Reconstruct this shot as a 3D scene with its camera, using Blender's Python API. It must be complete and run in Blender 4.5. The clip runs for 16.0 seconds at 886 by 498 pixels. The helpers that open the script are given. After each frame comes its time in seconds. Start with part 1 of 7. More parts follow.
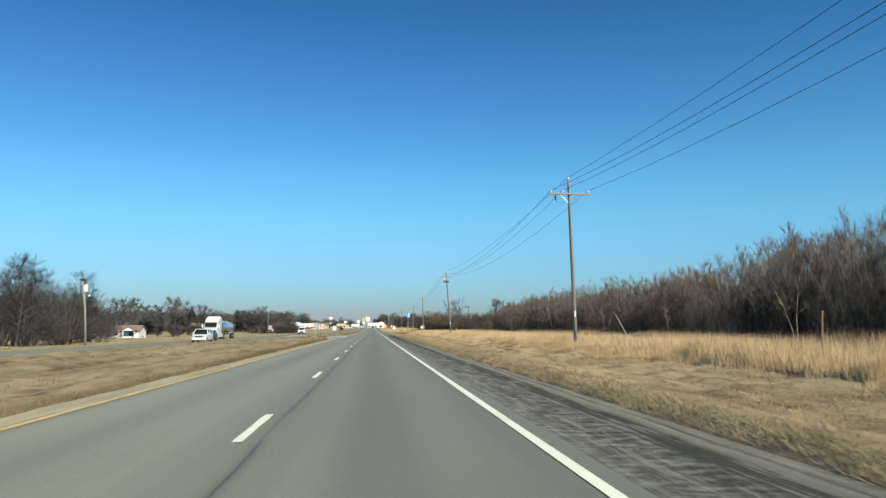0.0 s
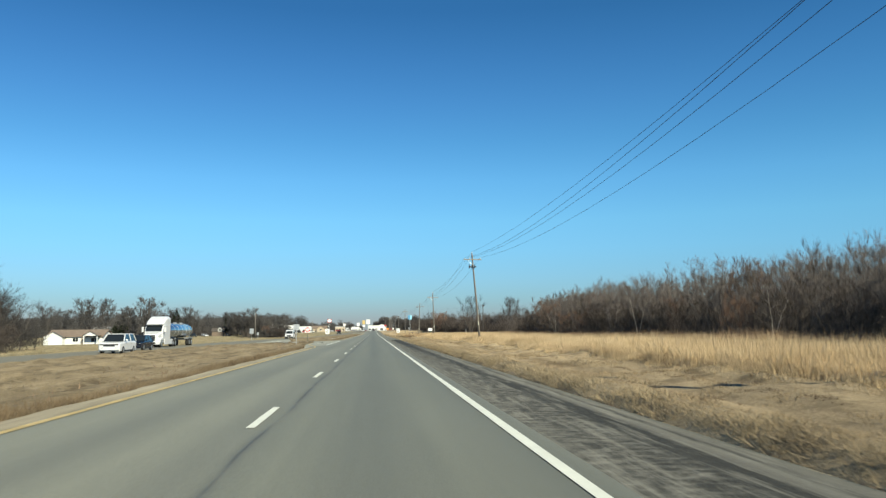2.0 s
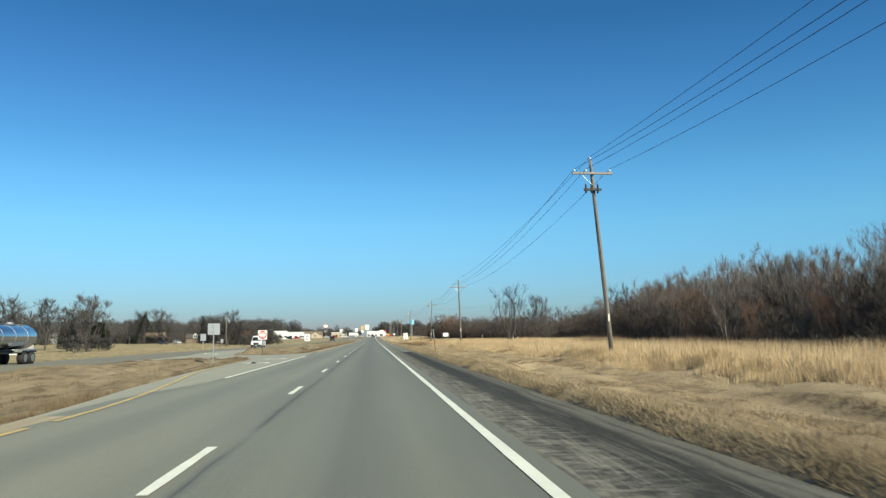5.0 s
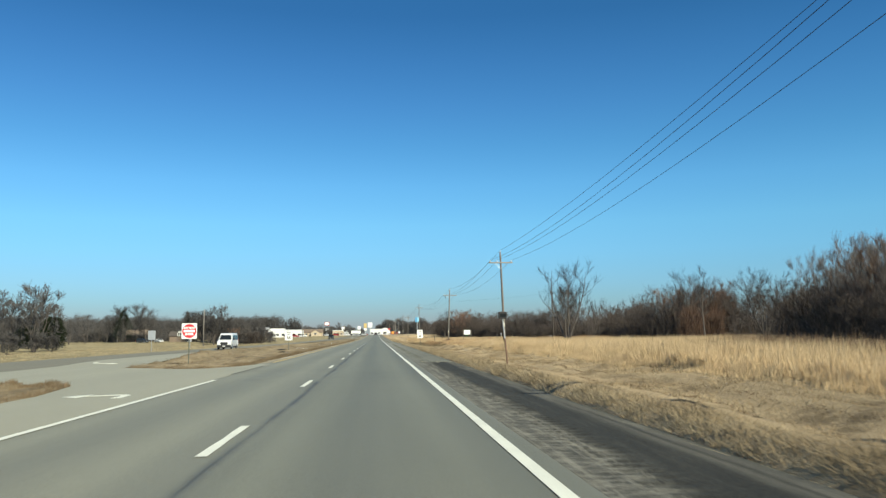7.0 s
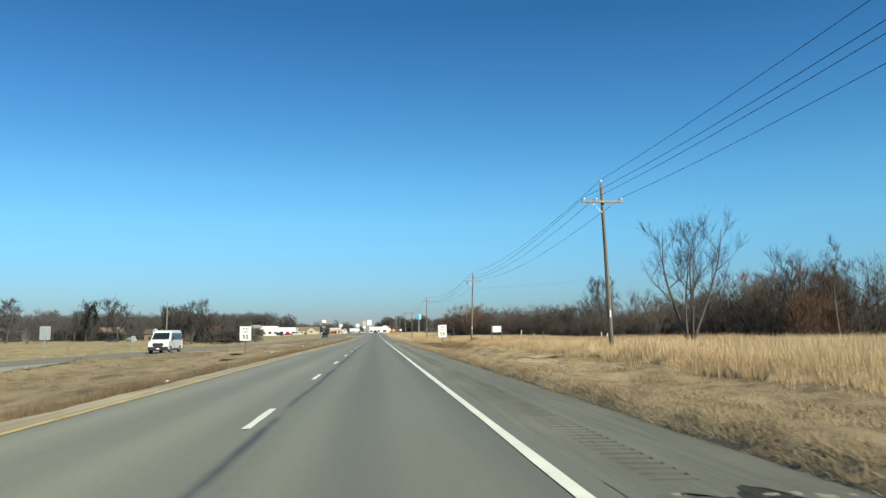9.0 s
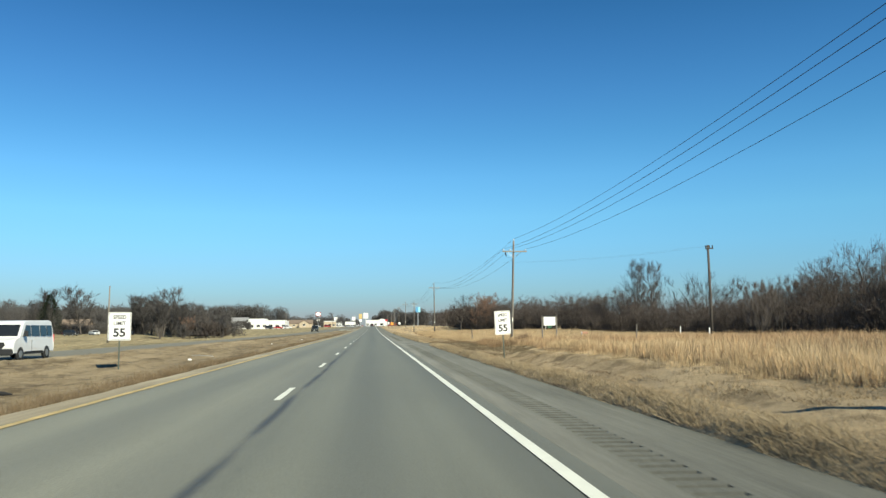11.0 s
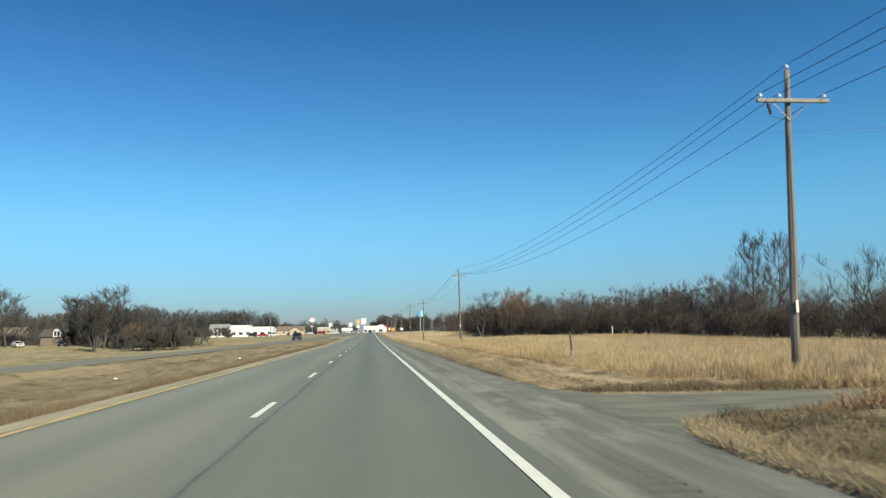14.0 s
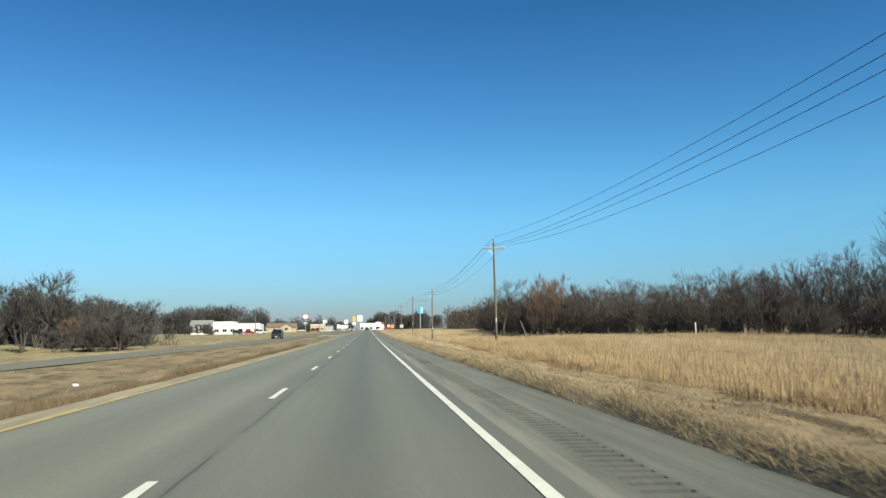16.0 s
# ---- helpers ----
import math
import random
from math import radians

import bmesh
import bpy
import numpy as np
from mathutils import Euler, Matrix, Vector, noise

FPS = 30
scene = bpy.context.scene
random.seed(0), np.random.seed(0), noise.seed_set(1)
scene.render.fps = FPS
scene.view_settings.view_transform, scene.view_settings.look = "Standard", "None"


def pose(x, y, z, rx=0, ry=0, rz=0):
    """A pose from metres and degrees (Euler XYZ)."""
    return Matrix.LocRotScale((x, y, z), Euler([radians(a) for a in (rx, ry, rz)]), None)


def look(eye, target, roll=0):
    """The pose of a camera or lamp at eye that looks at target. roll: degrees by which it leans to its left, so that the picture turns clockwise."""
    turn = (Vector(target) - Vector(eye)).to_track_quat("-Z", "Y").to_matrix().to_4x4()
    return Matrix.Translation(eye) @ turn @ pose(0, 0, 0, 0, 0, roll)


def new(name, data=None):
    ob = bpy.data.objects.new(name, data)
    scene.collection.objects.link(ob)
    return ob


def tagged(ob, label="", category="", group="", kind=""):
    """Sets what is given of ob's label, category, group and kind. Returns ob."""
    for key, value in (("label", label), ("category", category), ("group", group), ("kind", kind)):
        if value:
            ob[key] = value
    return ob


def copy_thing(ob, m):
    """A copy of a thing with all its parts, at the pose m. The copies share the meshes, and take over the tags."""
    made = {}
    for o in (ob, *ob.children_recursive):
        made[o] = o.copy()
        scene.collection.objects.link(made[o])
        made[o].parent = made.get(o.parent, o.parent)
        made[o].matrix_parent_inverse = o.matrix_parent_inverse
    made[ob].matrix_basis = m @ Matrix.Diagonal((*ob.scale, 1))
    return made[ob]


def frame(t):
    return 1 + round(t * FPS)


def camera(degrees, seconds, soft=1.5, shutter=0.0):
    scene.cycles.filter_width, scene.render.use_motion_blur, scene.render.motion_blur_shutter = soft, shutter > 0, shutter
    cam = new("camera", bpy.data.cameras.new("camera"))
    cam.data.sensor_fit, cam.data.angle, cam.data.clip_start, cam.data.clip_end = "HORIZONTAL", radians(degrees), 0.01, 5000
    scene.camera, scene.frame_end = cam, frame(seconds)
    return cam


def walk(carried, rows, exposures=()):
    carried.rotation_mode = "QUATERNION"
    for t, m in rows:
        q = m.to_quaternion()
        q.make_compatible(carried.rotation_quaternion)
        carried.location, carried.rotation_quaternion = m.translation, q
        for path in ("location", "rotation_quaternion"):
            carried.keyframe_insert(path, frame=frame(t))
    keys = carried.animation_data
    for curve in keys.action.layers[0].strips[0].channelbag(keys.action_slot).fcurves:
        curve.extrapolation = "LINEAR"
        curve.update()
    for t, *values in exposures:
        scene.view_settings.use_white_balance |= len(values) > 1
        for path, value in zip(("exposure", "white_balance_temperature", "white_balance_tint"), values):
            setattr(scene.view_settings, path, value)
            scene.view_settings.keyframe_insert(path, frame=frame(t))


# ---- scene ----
cam = camera(60.04, 16.0, soft=1.4, shutter=0.12)
# t, x, y, z, yaw, pitch, roll; x across the road from its lane line, y along it
ROWS = [
    (0.0, 1.628, -9.60, 1.355, -5.195, 5.921, 0.139),
    (0.5, 1.692, -0.73, 1.359, -5.253, 5.967, 0.346),
    (1.0, 1.727, 8.03, 1.354, -5.244, 5.893, 0.634),
    (1.5, 1.758, 16.67, 1.364, -5.232, 5.947, 0.679),
    (2.0, 1.752, 25.23, 1.351, -5.152, 6.099, 0.529),
    (2.5, 1.829, 33.92, 1.376, -5.122, 6.294, 0.489),
    (3.0, 1.924, 42.73, 1.358, -5.209, 6.492, 0.766),
    (3.5, 1.992, 51.62, 1.362, -5.255, 6.693, 0.803),
    (4.0, 2.011, 60.51, 1.360, -5.246, 6.676, 0.625),
    (6.5, 2.048, 104.20, 1.353, -5.079, 6.348, 0.793),
    (7.0, 2.006, 112.71, 1.357, -4.946, 6.401, 0.613),
    (7.5, 2.026, 121.34, 1.371, -5.044, 6.688, 0.971),
    (8.0, 2.012, 129.94, 1.356, -4.986, 6.532, 1.136),
    (8.5, 1.972, 138.47, 1.357, -4.981, 6.326, 1.008),
    (9.0, 1.890, 146.89, 1.358, -4.992, 6.255, 0.624),
    (11.5, 1.807, 188.41, 1.364, -5.293, 5.706, 0.496),
    (12.0, 1.836, 196.82, 1.363, -5.420, 5.670, 0.643),
    (12.5, 1.904, 205.25, 1.376, -5.434, 5.994, 0.979),
    (13.0, 1.969, 213.63, 1.386, -5.385, 6.163, 1.047),
    (13.5, 2.011, 221.93, 1.390, -5.358, 6.197, 1.130),
    (14.0, 2.027, 230.18, 1.399, -5.350, 6.202, 1.044),
    (14.5, 2.073, 238.50, 1.393, -5.439, 6.004, 0.867),
    (15.0, 2.089, 246.85, 1.400, -5.495, 6.008, 0.955),
    (15.5, 2.078, 255.18, 1.409, -5.539, 6.078, 0.917),
    (16.0, 2.056, 263.48, 1.404, -5.596, 6.040, 0.831),
]
walk(cam, [(t, pose(x, y, z, 90 + pitch, roll, yaw)) for t, x, y, z, yaw, pitch, roll in ROWS], exposures=((0.0, 0.52), (9.0, 0.50), (11.5, 0.56), (12.0, 0.39), (12.5, 0.38), (14.0, 0.46), (15.0, 0.49), (16.0, 0.52)))

# ---- light ----
SUN_EL, SUN_AZ = 34.0, 151.0
world = bpy.data.worlds.new("sky")
scene.world = world
world.use_nodes = True
wn, wl = world.node_tree.nodes, world.node_tree.links
sky = wn.new("ShaderNodeTexSky")
sky.sky_type, sky.sun_disc = "NISHITA", False
sky.sun_elevation, sky.sun_rotation = radians(SUN_EL), radians(SUN_AZ)
sky.air_density, sky.dust_density, sky.ozone_density, sky.altitude = 1.0, 0.2, 2.5, 300
clear = wn.new("ShaderNodeHueSaturation")
clear.inputs["Saturation"].default_value = 1.15
tint = wn.new("ShaderNodeMix")
tint.data_type, tint.blend_type = "RGBA", "MULTIPLY"
tint.inputs[0].default_value, tint.inputs[7].default_value = 1.0, (0.64, 0.90, 1.15, 1)
haze = wn.new("ShaderNodeMix")
haze.data_type, haze.blend_type = "RGBA", "ADD"
haze.inputs[0].default_value, haze.inputs[7].default_value = 1.0, (0.10, 1.02, 1.34, 1)
wl.new(sky.outputs[0], clear.inputs["Color"])
wl.new(clear.outputs[0], tint.inputs[6])
wl.new(tint.outputs[2], haze.inputs[6])
# the clear winter air: greyer haze at the skyline, deeper blue higher up
depth = wn.new("ShaderNodeValToRGB")
el = depth.color_ramp.elements
el[0].position, el[0].color = 0.0265, (*(0.388, 0.305, 0.339), 1)
el[1].position, el[1].color = 0.7895, (*(0.325, 0.385, 0.46), 1)
for at_sine, tone in ((0.0851, (0.46, 0.43, 0.435)), (0.1364, (0.53, 0.512, 0.508)), (0.2098, (0.612, 0.62, 0.59)), (0.2829, (0.68, 0.69, 0.628)), (0.3842, (0.655, 0.68, 0.645)), (0.4838, (0.55, 0.60, 0.60)), (0.5807, (0.49, 0.53, 0.57)), (0.6876, (0.41, 0.455, 0.52))):
    el.new(at_sine).color = (*tone, 1)
updir = wn.new("ShaderNodeSeparateXYZ")
wl.new(wn.new("ShaderNodeTexCoord").outputs["Generated"], updir.inputs[0])
twice = wn.new("ShaderNodeMath")
twice.operation = "MULTIPLY"
twice.inputs[1].default_value = 2.0
wl.new(updir.outputs[2], twice.inputs[0])
wl.new(twice.outputs[0], depth.inputs[0])
clearer = wn.new("ShaderNodeMix")
clearer.data_type, clearer.blend_type = "RGBA", "MULTIPLY"
clearer.inputs[0].default_value = 1.0
wl.new(haze.outputs[2], clearer.inputs[6])
wl.new(depth.outputs[0], clearer.inputs[7])
wl.new(clearer.outputs[2], wn["Background"].inputs[0])
wn["Background"].inputs[1].default_value = 0.107
sun = new("sun", bpy.data.lights.new("sun", "SUN"))
sun.data.energy, sun.data.angle, sun.data.color = 5.0, radians(0.53), (1.0, 0.94, 0.70)
SUN_DIR = Vector((math.sin(radians(SUN_AZ)) * math.cos(radians(SUN_EL)), math.cos(radians(SUN_AZ)) * math.cos(radians(SUN_EL)), math.sin(radians(SUN_EL))))
sun.matrix_world = look(SUN_DIR * 200, (0, 0, 0))
scene.view_settings.exposure = 0.4

# ---- materials ----
def nodes_of(name):
    m = bpy.data.materials.new(name)
    m.use_nodes = True
    return m, m.node_tree.nodes, m.node_tree.links, m.node_tree.nodes["Principled BSDF"]


def noise_tex(n, l, scale, stretch=(1, 1, 1), detail=4.0, rough=0.6, local=False):
    """A noise value over world (or the thing's own) coordinates, stretched along the axes."""
    src = n.new("ShaderNodeTexCoord").outputs["Object"] if local else n.new("ShaderNodeNewGeometry").outputs["Position"]
    mp = n.new("ShaderNodeMapping")
    mp.inputs["Scale"].default_value = stretch
    l.new(src, mp.inputs["Vector"])
    t = n.new("ShaderNodeTexNoise")
    t.inputs["Scale"].default_value, t.inputs["Detail"].default_value, t.inputs["Roughness"].default_value = scale, detail, rough
    l.new(mp.outputs[0], t.inputs["Vector"])
    return t.outputs["Fac"]


def ramp(n, l, fac, stops):
    r = n.new("ShaderNodeValToRGB")
    el = r.color_ramp.elements
    el[0].position, el[-1].position = stops[0][0], stops[-1][0]
    el[0].color, el[-1].color = (*stops[0][1], 1), (*stops[-1][1], 1)
    for p, c in stops[1:-1]:
        el.new(p).color = (*c, 1)
    l.new(fac, r.inputs[0])
    return r.outputs[0]


def mix(n, l, fac, a, b, kind="MIX"):
    m = n.new("ShaderNodeMix")
    m.data_type, m.blend_type = "RGBA", kind
    for sock, v in ((m.inputs[0], fac), (m.inputs[6], a), (m.inputs[7], b)):
        if isinstance(v, (int, float)):
            sock.default_value = v
        elif isinstance(v, tuple):
            sock.default_value = (*v, 1)
        else:
            l.new(v, sock)
    return m.outputs[2]


def bump(n, l, bs, height, dist, strength=1.0):
    b = n.new("ShaderNodeBump")
    b.inputs["Distance"].default_value, b.inputs["Strength"].default_value = dist, strength
    l.new(height, b.inputs["Height"])
    l.new(b.outputs[0], bs.inputs["Normal"])


def surface(name, c, rough=0.6, metal=0.0, vary=0.25, scale=3.0, fine=40.0, relief=0.002, per_object=0.0, stretch=(1, 1, 1)):
    """A plain surface with broad patches, fine grain and light relief."""
    m, n, l, bs = nodes_of(name)
    dark, light = tuple(v * (1 - vary) for v in c), tuple(min(1, v * (1 + vary)) for v in c)
    broad = noise_tex(n, l, scale, stretch)
    grain = noise_tex(n, l, fine, stretch)
    col = ramp(n, l, broad, ((0.3, dark), (0.7, light)))
    col = mix(n, l, 0.3, col, ramp(n, l, grain, ((0.35, dark), (0.65, light))))
    if per_object:
        h = n.new("ShaderNodeHueSaturation")
        mr = n.new("ShaderNodeMapRange")
        mr.inputs["To Min"].default_value, mr.inputs["To Max"].default_value = 1 - per_object, 1 + per_object
        l.new(n.new("ShaderNodeObjectInfo").outputs["Random"], mr.inputs["Value"])
        l.new(mr.outputs[0], h.inputs["Value"])
        l.new(col, h.inputs["Color"])
        col = h.outputs[0]
    l.new(col, bs.inputs["Base Color"])
    bs.inputs["Roughness"].default_value, bs.inputs["Metallic"].default_value = rough, metal
    if relief:
        bump(n, l, bs, grain, relief)
    return m


def road_material(name, base, streak, seam=0.0, tracks=0.12, rough=0.62):
    """Worn asphalt: aggregate grain, long streaks along y, wheel tracks and a tarred joint beside the lane line."""
    m, n, l, bs = nodes_of(name)
    sep = n.new("ShaderNodeSeparateXYZ")
    l.new(n.new("ShaderNodeNewGeometry").outputs["Position"], sep.inputs[0])
    long = noise_tex(n, l, 1.0, (1.6, 0.02, 1), 5)
    blot = noise_tex(n, l, 0.35, (1, 0.25, 1), 5)
    grain = noise_tex(n, l, 60, (1, 1, 1), 3)
    col = ramp(n, l, long, ((0.3, tuple(v * (1 - streak) for v in base)), (0.7, tuple(v * (1 + streak) for v in base))))
    col = mix(n, l, 0.35, col, ramp(n, l, blot, ((0.35, tuple(v * 0.8 for v in base)), (0.65, tuple(v * 1.15 for v in base)))))
    col = mix(n, l, 0.16, col, ramp(n, l, grain, ((0.35, (0.02, 0.02, 0.016)), (0.65, (0.44, 0.44, 0.36)))))

    def math_node(op, a, b):
        k = n.new("ShaderNodeMath")
        k.operation = op
        for sock, v in zip(k.inputs, (a, b)):
            if isinstance(v, (int, float)):
                sock.default_value = v
            else:
                l.new(v, sock)
        return k.outputs[0]
    if tracks:
        wave = math_node("COSINE", math_node("MULTIPLY", math_node("ADD", sep.outputs[0], 0.05), 2 * math.pi / 1.82), 0)
        col = mix(n, l, math_node("MULTIPLY", math_node("ADD", math_node("MULTIPLY", wave, 0.5), 0.5), tracks), col, (0.045, 0.047, 0.045))
    if seam:
        # the passing lane is bleached, the driving lane polished darker by traffic
        lane = n.new("ShaderNodeMapRange")
        lane.interpolation_type = "SMOOTHSTEP"
        for k, v in zip(("From Min", "From Max"), (-0.1, 0.6)):
            lane.inputs[k].default_value = v
        l.new(math_node("ADD", sep.outputs[0], math_node("MULTIPLY", math_node("SUBTRACT", noise_tex(n, l, 0.4, (1, 0.2, 1), 4), 0.5), 0.8)), lane.inputs["Value"])
        verge = n.new("ShaderNodeMapRange")
        verge.interpolation_type = "SMOOTHSTEP"
        for k, v in zip(("From Min", "From Max", "To Min", "To Max"), (3.45, 3.8, 0.0, 0.6)):
            verge.inputs[k].default_value = v
        l.new(sep.outputs[0], verge.inputs["Value"])
        col = mix(n, l, 1.0, col, ramp(n, l, math_node("SUBTRACT", lane.outputs[0], verge.outputs[0]), ((0.0, (1.0, 1.0, 0.98)), (1.0, (0.82, 0.832, 0.82)))), "MULTIPLY")
        wob = math_node("MULTIPLY", math_node("SUBTRACT", noise_tex(n, l, 0.12, (0.001, 1, 1), 5), 0.5), 0.3)
        off = math_node("ABSOLUTE", math_node("SUBTRACT", math_node("SUBTRACT", sep.outputs[0], 0.27), wob), 0)
        mr = n.new("ShaderNodeMapRange")
        mr.interpolation_type = "SMOOTHSTEP"
        for k, v in zip(("From Min", "From Max", "To Min", "To Max"), (0.015, 0.14, seam, 0.0)):
            mr.inputs[k].default_value = v
        l.new(off, mr.inputs["Value"])
        patchy = ramp(n, l, noise_tex(n, l, 0.22, (0.3, 1, 1), 4), ((0.38, (0.15, 0.15, 0.15)), (0.56, (1, 1, 1))))
        # a thin crack runs all along
        thin_crack = n.new("ShaderNodeMapRange")
        for k, v in zip(("From Min", "From Max", "To Min", "To Max"), (0.008, 0.03, 0.6, 0.0)):
            thin_crack.inputs[k].default_value = v
        l.new(off, thin_crack.inputs["Value"])
        col = mix(n, l, math_node("MULTIPLY", thin_crack.outputs[0], patchy), col, (0.03, 0.03, 0.028))
        # the joint is tarred most heavily before the field drive
        worn = n.new("ShaderNodeMapRange")
        worn.inputs["From Min"].default_value, worn.inputs["From Max"].default_value = 0.0, 300.0
        l.new(sep.outputs[1], worn.inputs["Value"])
        tarred = ramp(n, l, worn.outputs[0], ((0.0, (0.42,) * 3), (0.39, (0.45,) * 3), (0.45, (0.9,) * 3), (0.7, (1, 1, 1)), (0.775, (0.25,) * 3)))
        col = mix(n, l, math_node("MULTIPLY", math_node("MULTIPLY", mr.outputs[0], tarred), patchy), col, (0.035, 0.036, 0.035))
    if seam:
        # scuffs left by turning tyres near the crossover, and scattered oil spots
        near = n.new("ShaderNodeMapRange")
        near.interpolation_type = "SMOOTHSTEP"
        for k, v in zip(("From Min", "From Max", "To Min", "To Max"), (3.0, 8.0, 1.0, 0.0)):
            near.inputs[k].default_value = v
        l.new(math_node("ABSOLUTE", math_node("SUBTRACT", sep.outputs[1], 142.0), 0), near.inputs["Value"])
        scuff = ramp(n, l, noise_tex(n, l, 1.0, (0.32, 3.2, 1), 5, 0.65), ((0.60, (0, 0, 0)), (0.64, (1, 1, 1))))
        col = mix(n, l, math_node("MULTIPLY", math_node("MULTIPLY", near.outputs[0], scuff), 0.7), col, (0.03, 0.03, 0.028))
        spots = ramp(n, l, noise_tex(n, l, 1.3, (1, 0.5, 1), 3, 0.6), ((0.73, (0, 0, 0)), (0.77, (1, 1, 1))))
        col = mix(n, l, math_node("MULTIPLY", spots, 0.5), col, (0.05, 0.05, 0.048))
    l.new(col, bs.inputs["Base Color"])
    bs.inputs["Roughness"].default_value = rough
    bs.inputs["Diffuse Roughness"].default_value = 0.7
    bump(n, l, bs, grain, 0.004)
    return m


def shoulder_material(name, dark, light, where, bands=(), dust=None):
    """Old shoulder: bleached gravel and grit lying in long drifts on dark asphalt; bands are (x, amount of grit, strength)."""
    m, n, l, bs = nodes_of(name)
    drift = noise_tex(n, l, 1.0, (4.5, 0.16, 1), 7, 0.75)
    broad = noise_tex(n, l, 0.5, (1, 0.3, 1), 5)
    grain = noise_tex(n, l, 25, (1, 0.5, 1), 5, 0.75)
    col = ramp(n, l, drift, ((where - 0.1, dark), (where + 0.13, light)))
    col = mix(n, l, 0.4, col, ramp(n, l, broad, ((0.4, dark), (0.62, light))))
    if bands:
        sep = n.new("ShaderNodeSeparateXYZ")
        l.new(n.new("ShaderNodeNewGeometry").outputs["Position"], sep.inputs[0])
        wob = n.new("ShaderNodeMath")
        wob.operation = "MULTIPLY_ADD"
        l.new(noise_tex(n, l, 0.5, (0.3, 0.35, 1), 6, 0.7), wob.inputs[0])
        wob.inputs[1].default_value = 0.5
        l.new(sep.outputs[0], wob.inputs[2])
        mr = n.new("ShaderNodeMapRange")
        mr.inputs["From Min"].default_value, mr.inputs["From Max"].default_value = 4.2, 6.4
        l.new(wob.outputs[0], mr.inputs["Value"])
        stops = [((x + 0.25 - 4.2) / 2.2, tuple(d + (g - d) * k for d, g in zip(dark, light))) for x, k in bands]
        lie = ramp(n, l, mr.outputs[0], stops)
        ridges = ramp(n, l, noise_tex(n, l, 1.0, (2.4, 4.5, 1), 8, 0.8), ((0.45, tuple(v * 1.0 for v in dark)), (0.64, tuple(v * 1.0 for v in light))))
        rough_part = n.new("ShaderNodeMapRange")
        rough_part.interpolation_type = "SMOOTHSTEP"
        for key, v in zip(("From Min", "From Max", "To Min", "To Max"), (4.9, 5.2, 0.6, 0.06)):
            rough_part.inputs[key].default_value = v
        l.new(sep.outputs[0], rough_part.inputs["Value"])
        col = mix(n, l, 0.88, col, lie)
        col = mix(n, l, rough_part.outputs[0], col, ridges)
        streaks = ramp(n, l, noise_tex(n, l, 1.0, (7.0, 0.35, 1), 6, 0.7), ((0.5, (0, 0, 0)), (0.62, (0.5, 0.5, 0.5))))
        col = mix(n, l, streaks, col, tuple(v * 0.9 for v in light))
        # past the worn stretch the outer half was sealed with fresh dark tar
        tar = n.new("ShaderNodeMapRange")
        tar.interpolation_type = "SMOOTHSTEP"
        for key, v in zip(("From Min", "From Max", "To Min", "To Max"), (55.0, 110.0, 0.0, 0.86)):
            tar.inputs[key].default_value = v
        l.new(sep.outputs[1], tar.inputs["Value"])
        outer = ramp(n, l, mr.outputs[0], ((0.30, (0, 0, 0)), (0.42, (1, 1, 1)), (0.72, (1, 1, 1)), (0.84, (0.45, 0.45, 0.45))))
        sealed = mix(n, l, 1.0, outer, tar.outputs[0], "MULTIPLY")
        col = mix(n, l, sealed, col, tuple(v * 1.3 for v in dark))
    if dust:
        # pale dust along the edge line, in thin drifts, and spread about the mouth of the drive
        sep = n.new("ShaderNodeSeparateXYZ")
        l.new(n.new("ShaderNodeNewGeometry").outputs["Position"], sep.inputs[0])
        strip_map = n.new("ShaderNodeMapRange")
        strip_map.inputs["From Min"].default_value, strip_map.inputs["From Max"].default_value = 3.9, 6.1
        l.new(sep.outputs[0], strip_map.inputs["Value"])
        lie = ramp(n, l, strip_map.outputs[0], ((0.0, (0.25,) * 3), (0.06, (0.75,) * 3), (0.16, (0.65,) * 3), (0.24, (0.08,) * 3), (0.44, (0.05,) * 3), (0.5, (0.4,) * 3), (0.6, (0.15,) * 3), (0.85, (0.28,) * 3), (1.0, (0.0,) * 3)))
        broken = ramp(n, l, noise_tex(n, l, 1.0, (2.2, 0.12, 1), 6, 0.7), ((0.36, (0.15,) * 3), (0.6, (1, 1, 1))))
        along = n.new("ShaderNodeMapRange")
        along.interpolation_type = "SMOOTHSTEP"
        for key, v in zip(("From Min", "From Max", "To Min", "To Max"), (170.0, 206.0, 0.12, 1.0)):
            along.inputs[key].default_value = v
        l.new(sep.outputs[1], along.inputs["Value"])
        swept = mix(n, l, 1.0, mix(n, l, 1.0, lie, broken, "MULTIPLY"), along.outputs[0], "MULTIPLY")
        col = mix(n, l, swept, col, dust)
        mouth = n.new("ShaderNodeMapRange")
        mouth.inputs["From Min"].default_value, mouth.inputs["From Max"].default_value = 225.0, 270.0
        l.new(sep.outputs[1], mouth.inputs["Value"])
        spread = ramp(n, l, mouth.outputs[0], ((0.0, (0, 0, 0)), (0.35, (1, 1, 1)), (0.6, (1, 1, 1)), (1.0, (0, 0, 0))))
        patches = ramp(n, l, noise_tex(n, l, 1.0, (0.9, 0.3, 1), 6, 0.7), ((0.5, (0, 0, 0)), (0.62, (0.7, 0.7, 0.7))))
        col = mix(n, l, mix(n, l, 1.0, spread, patches, "MULTIPLY"), col, dust)
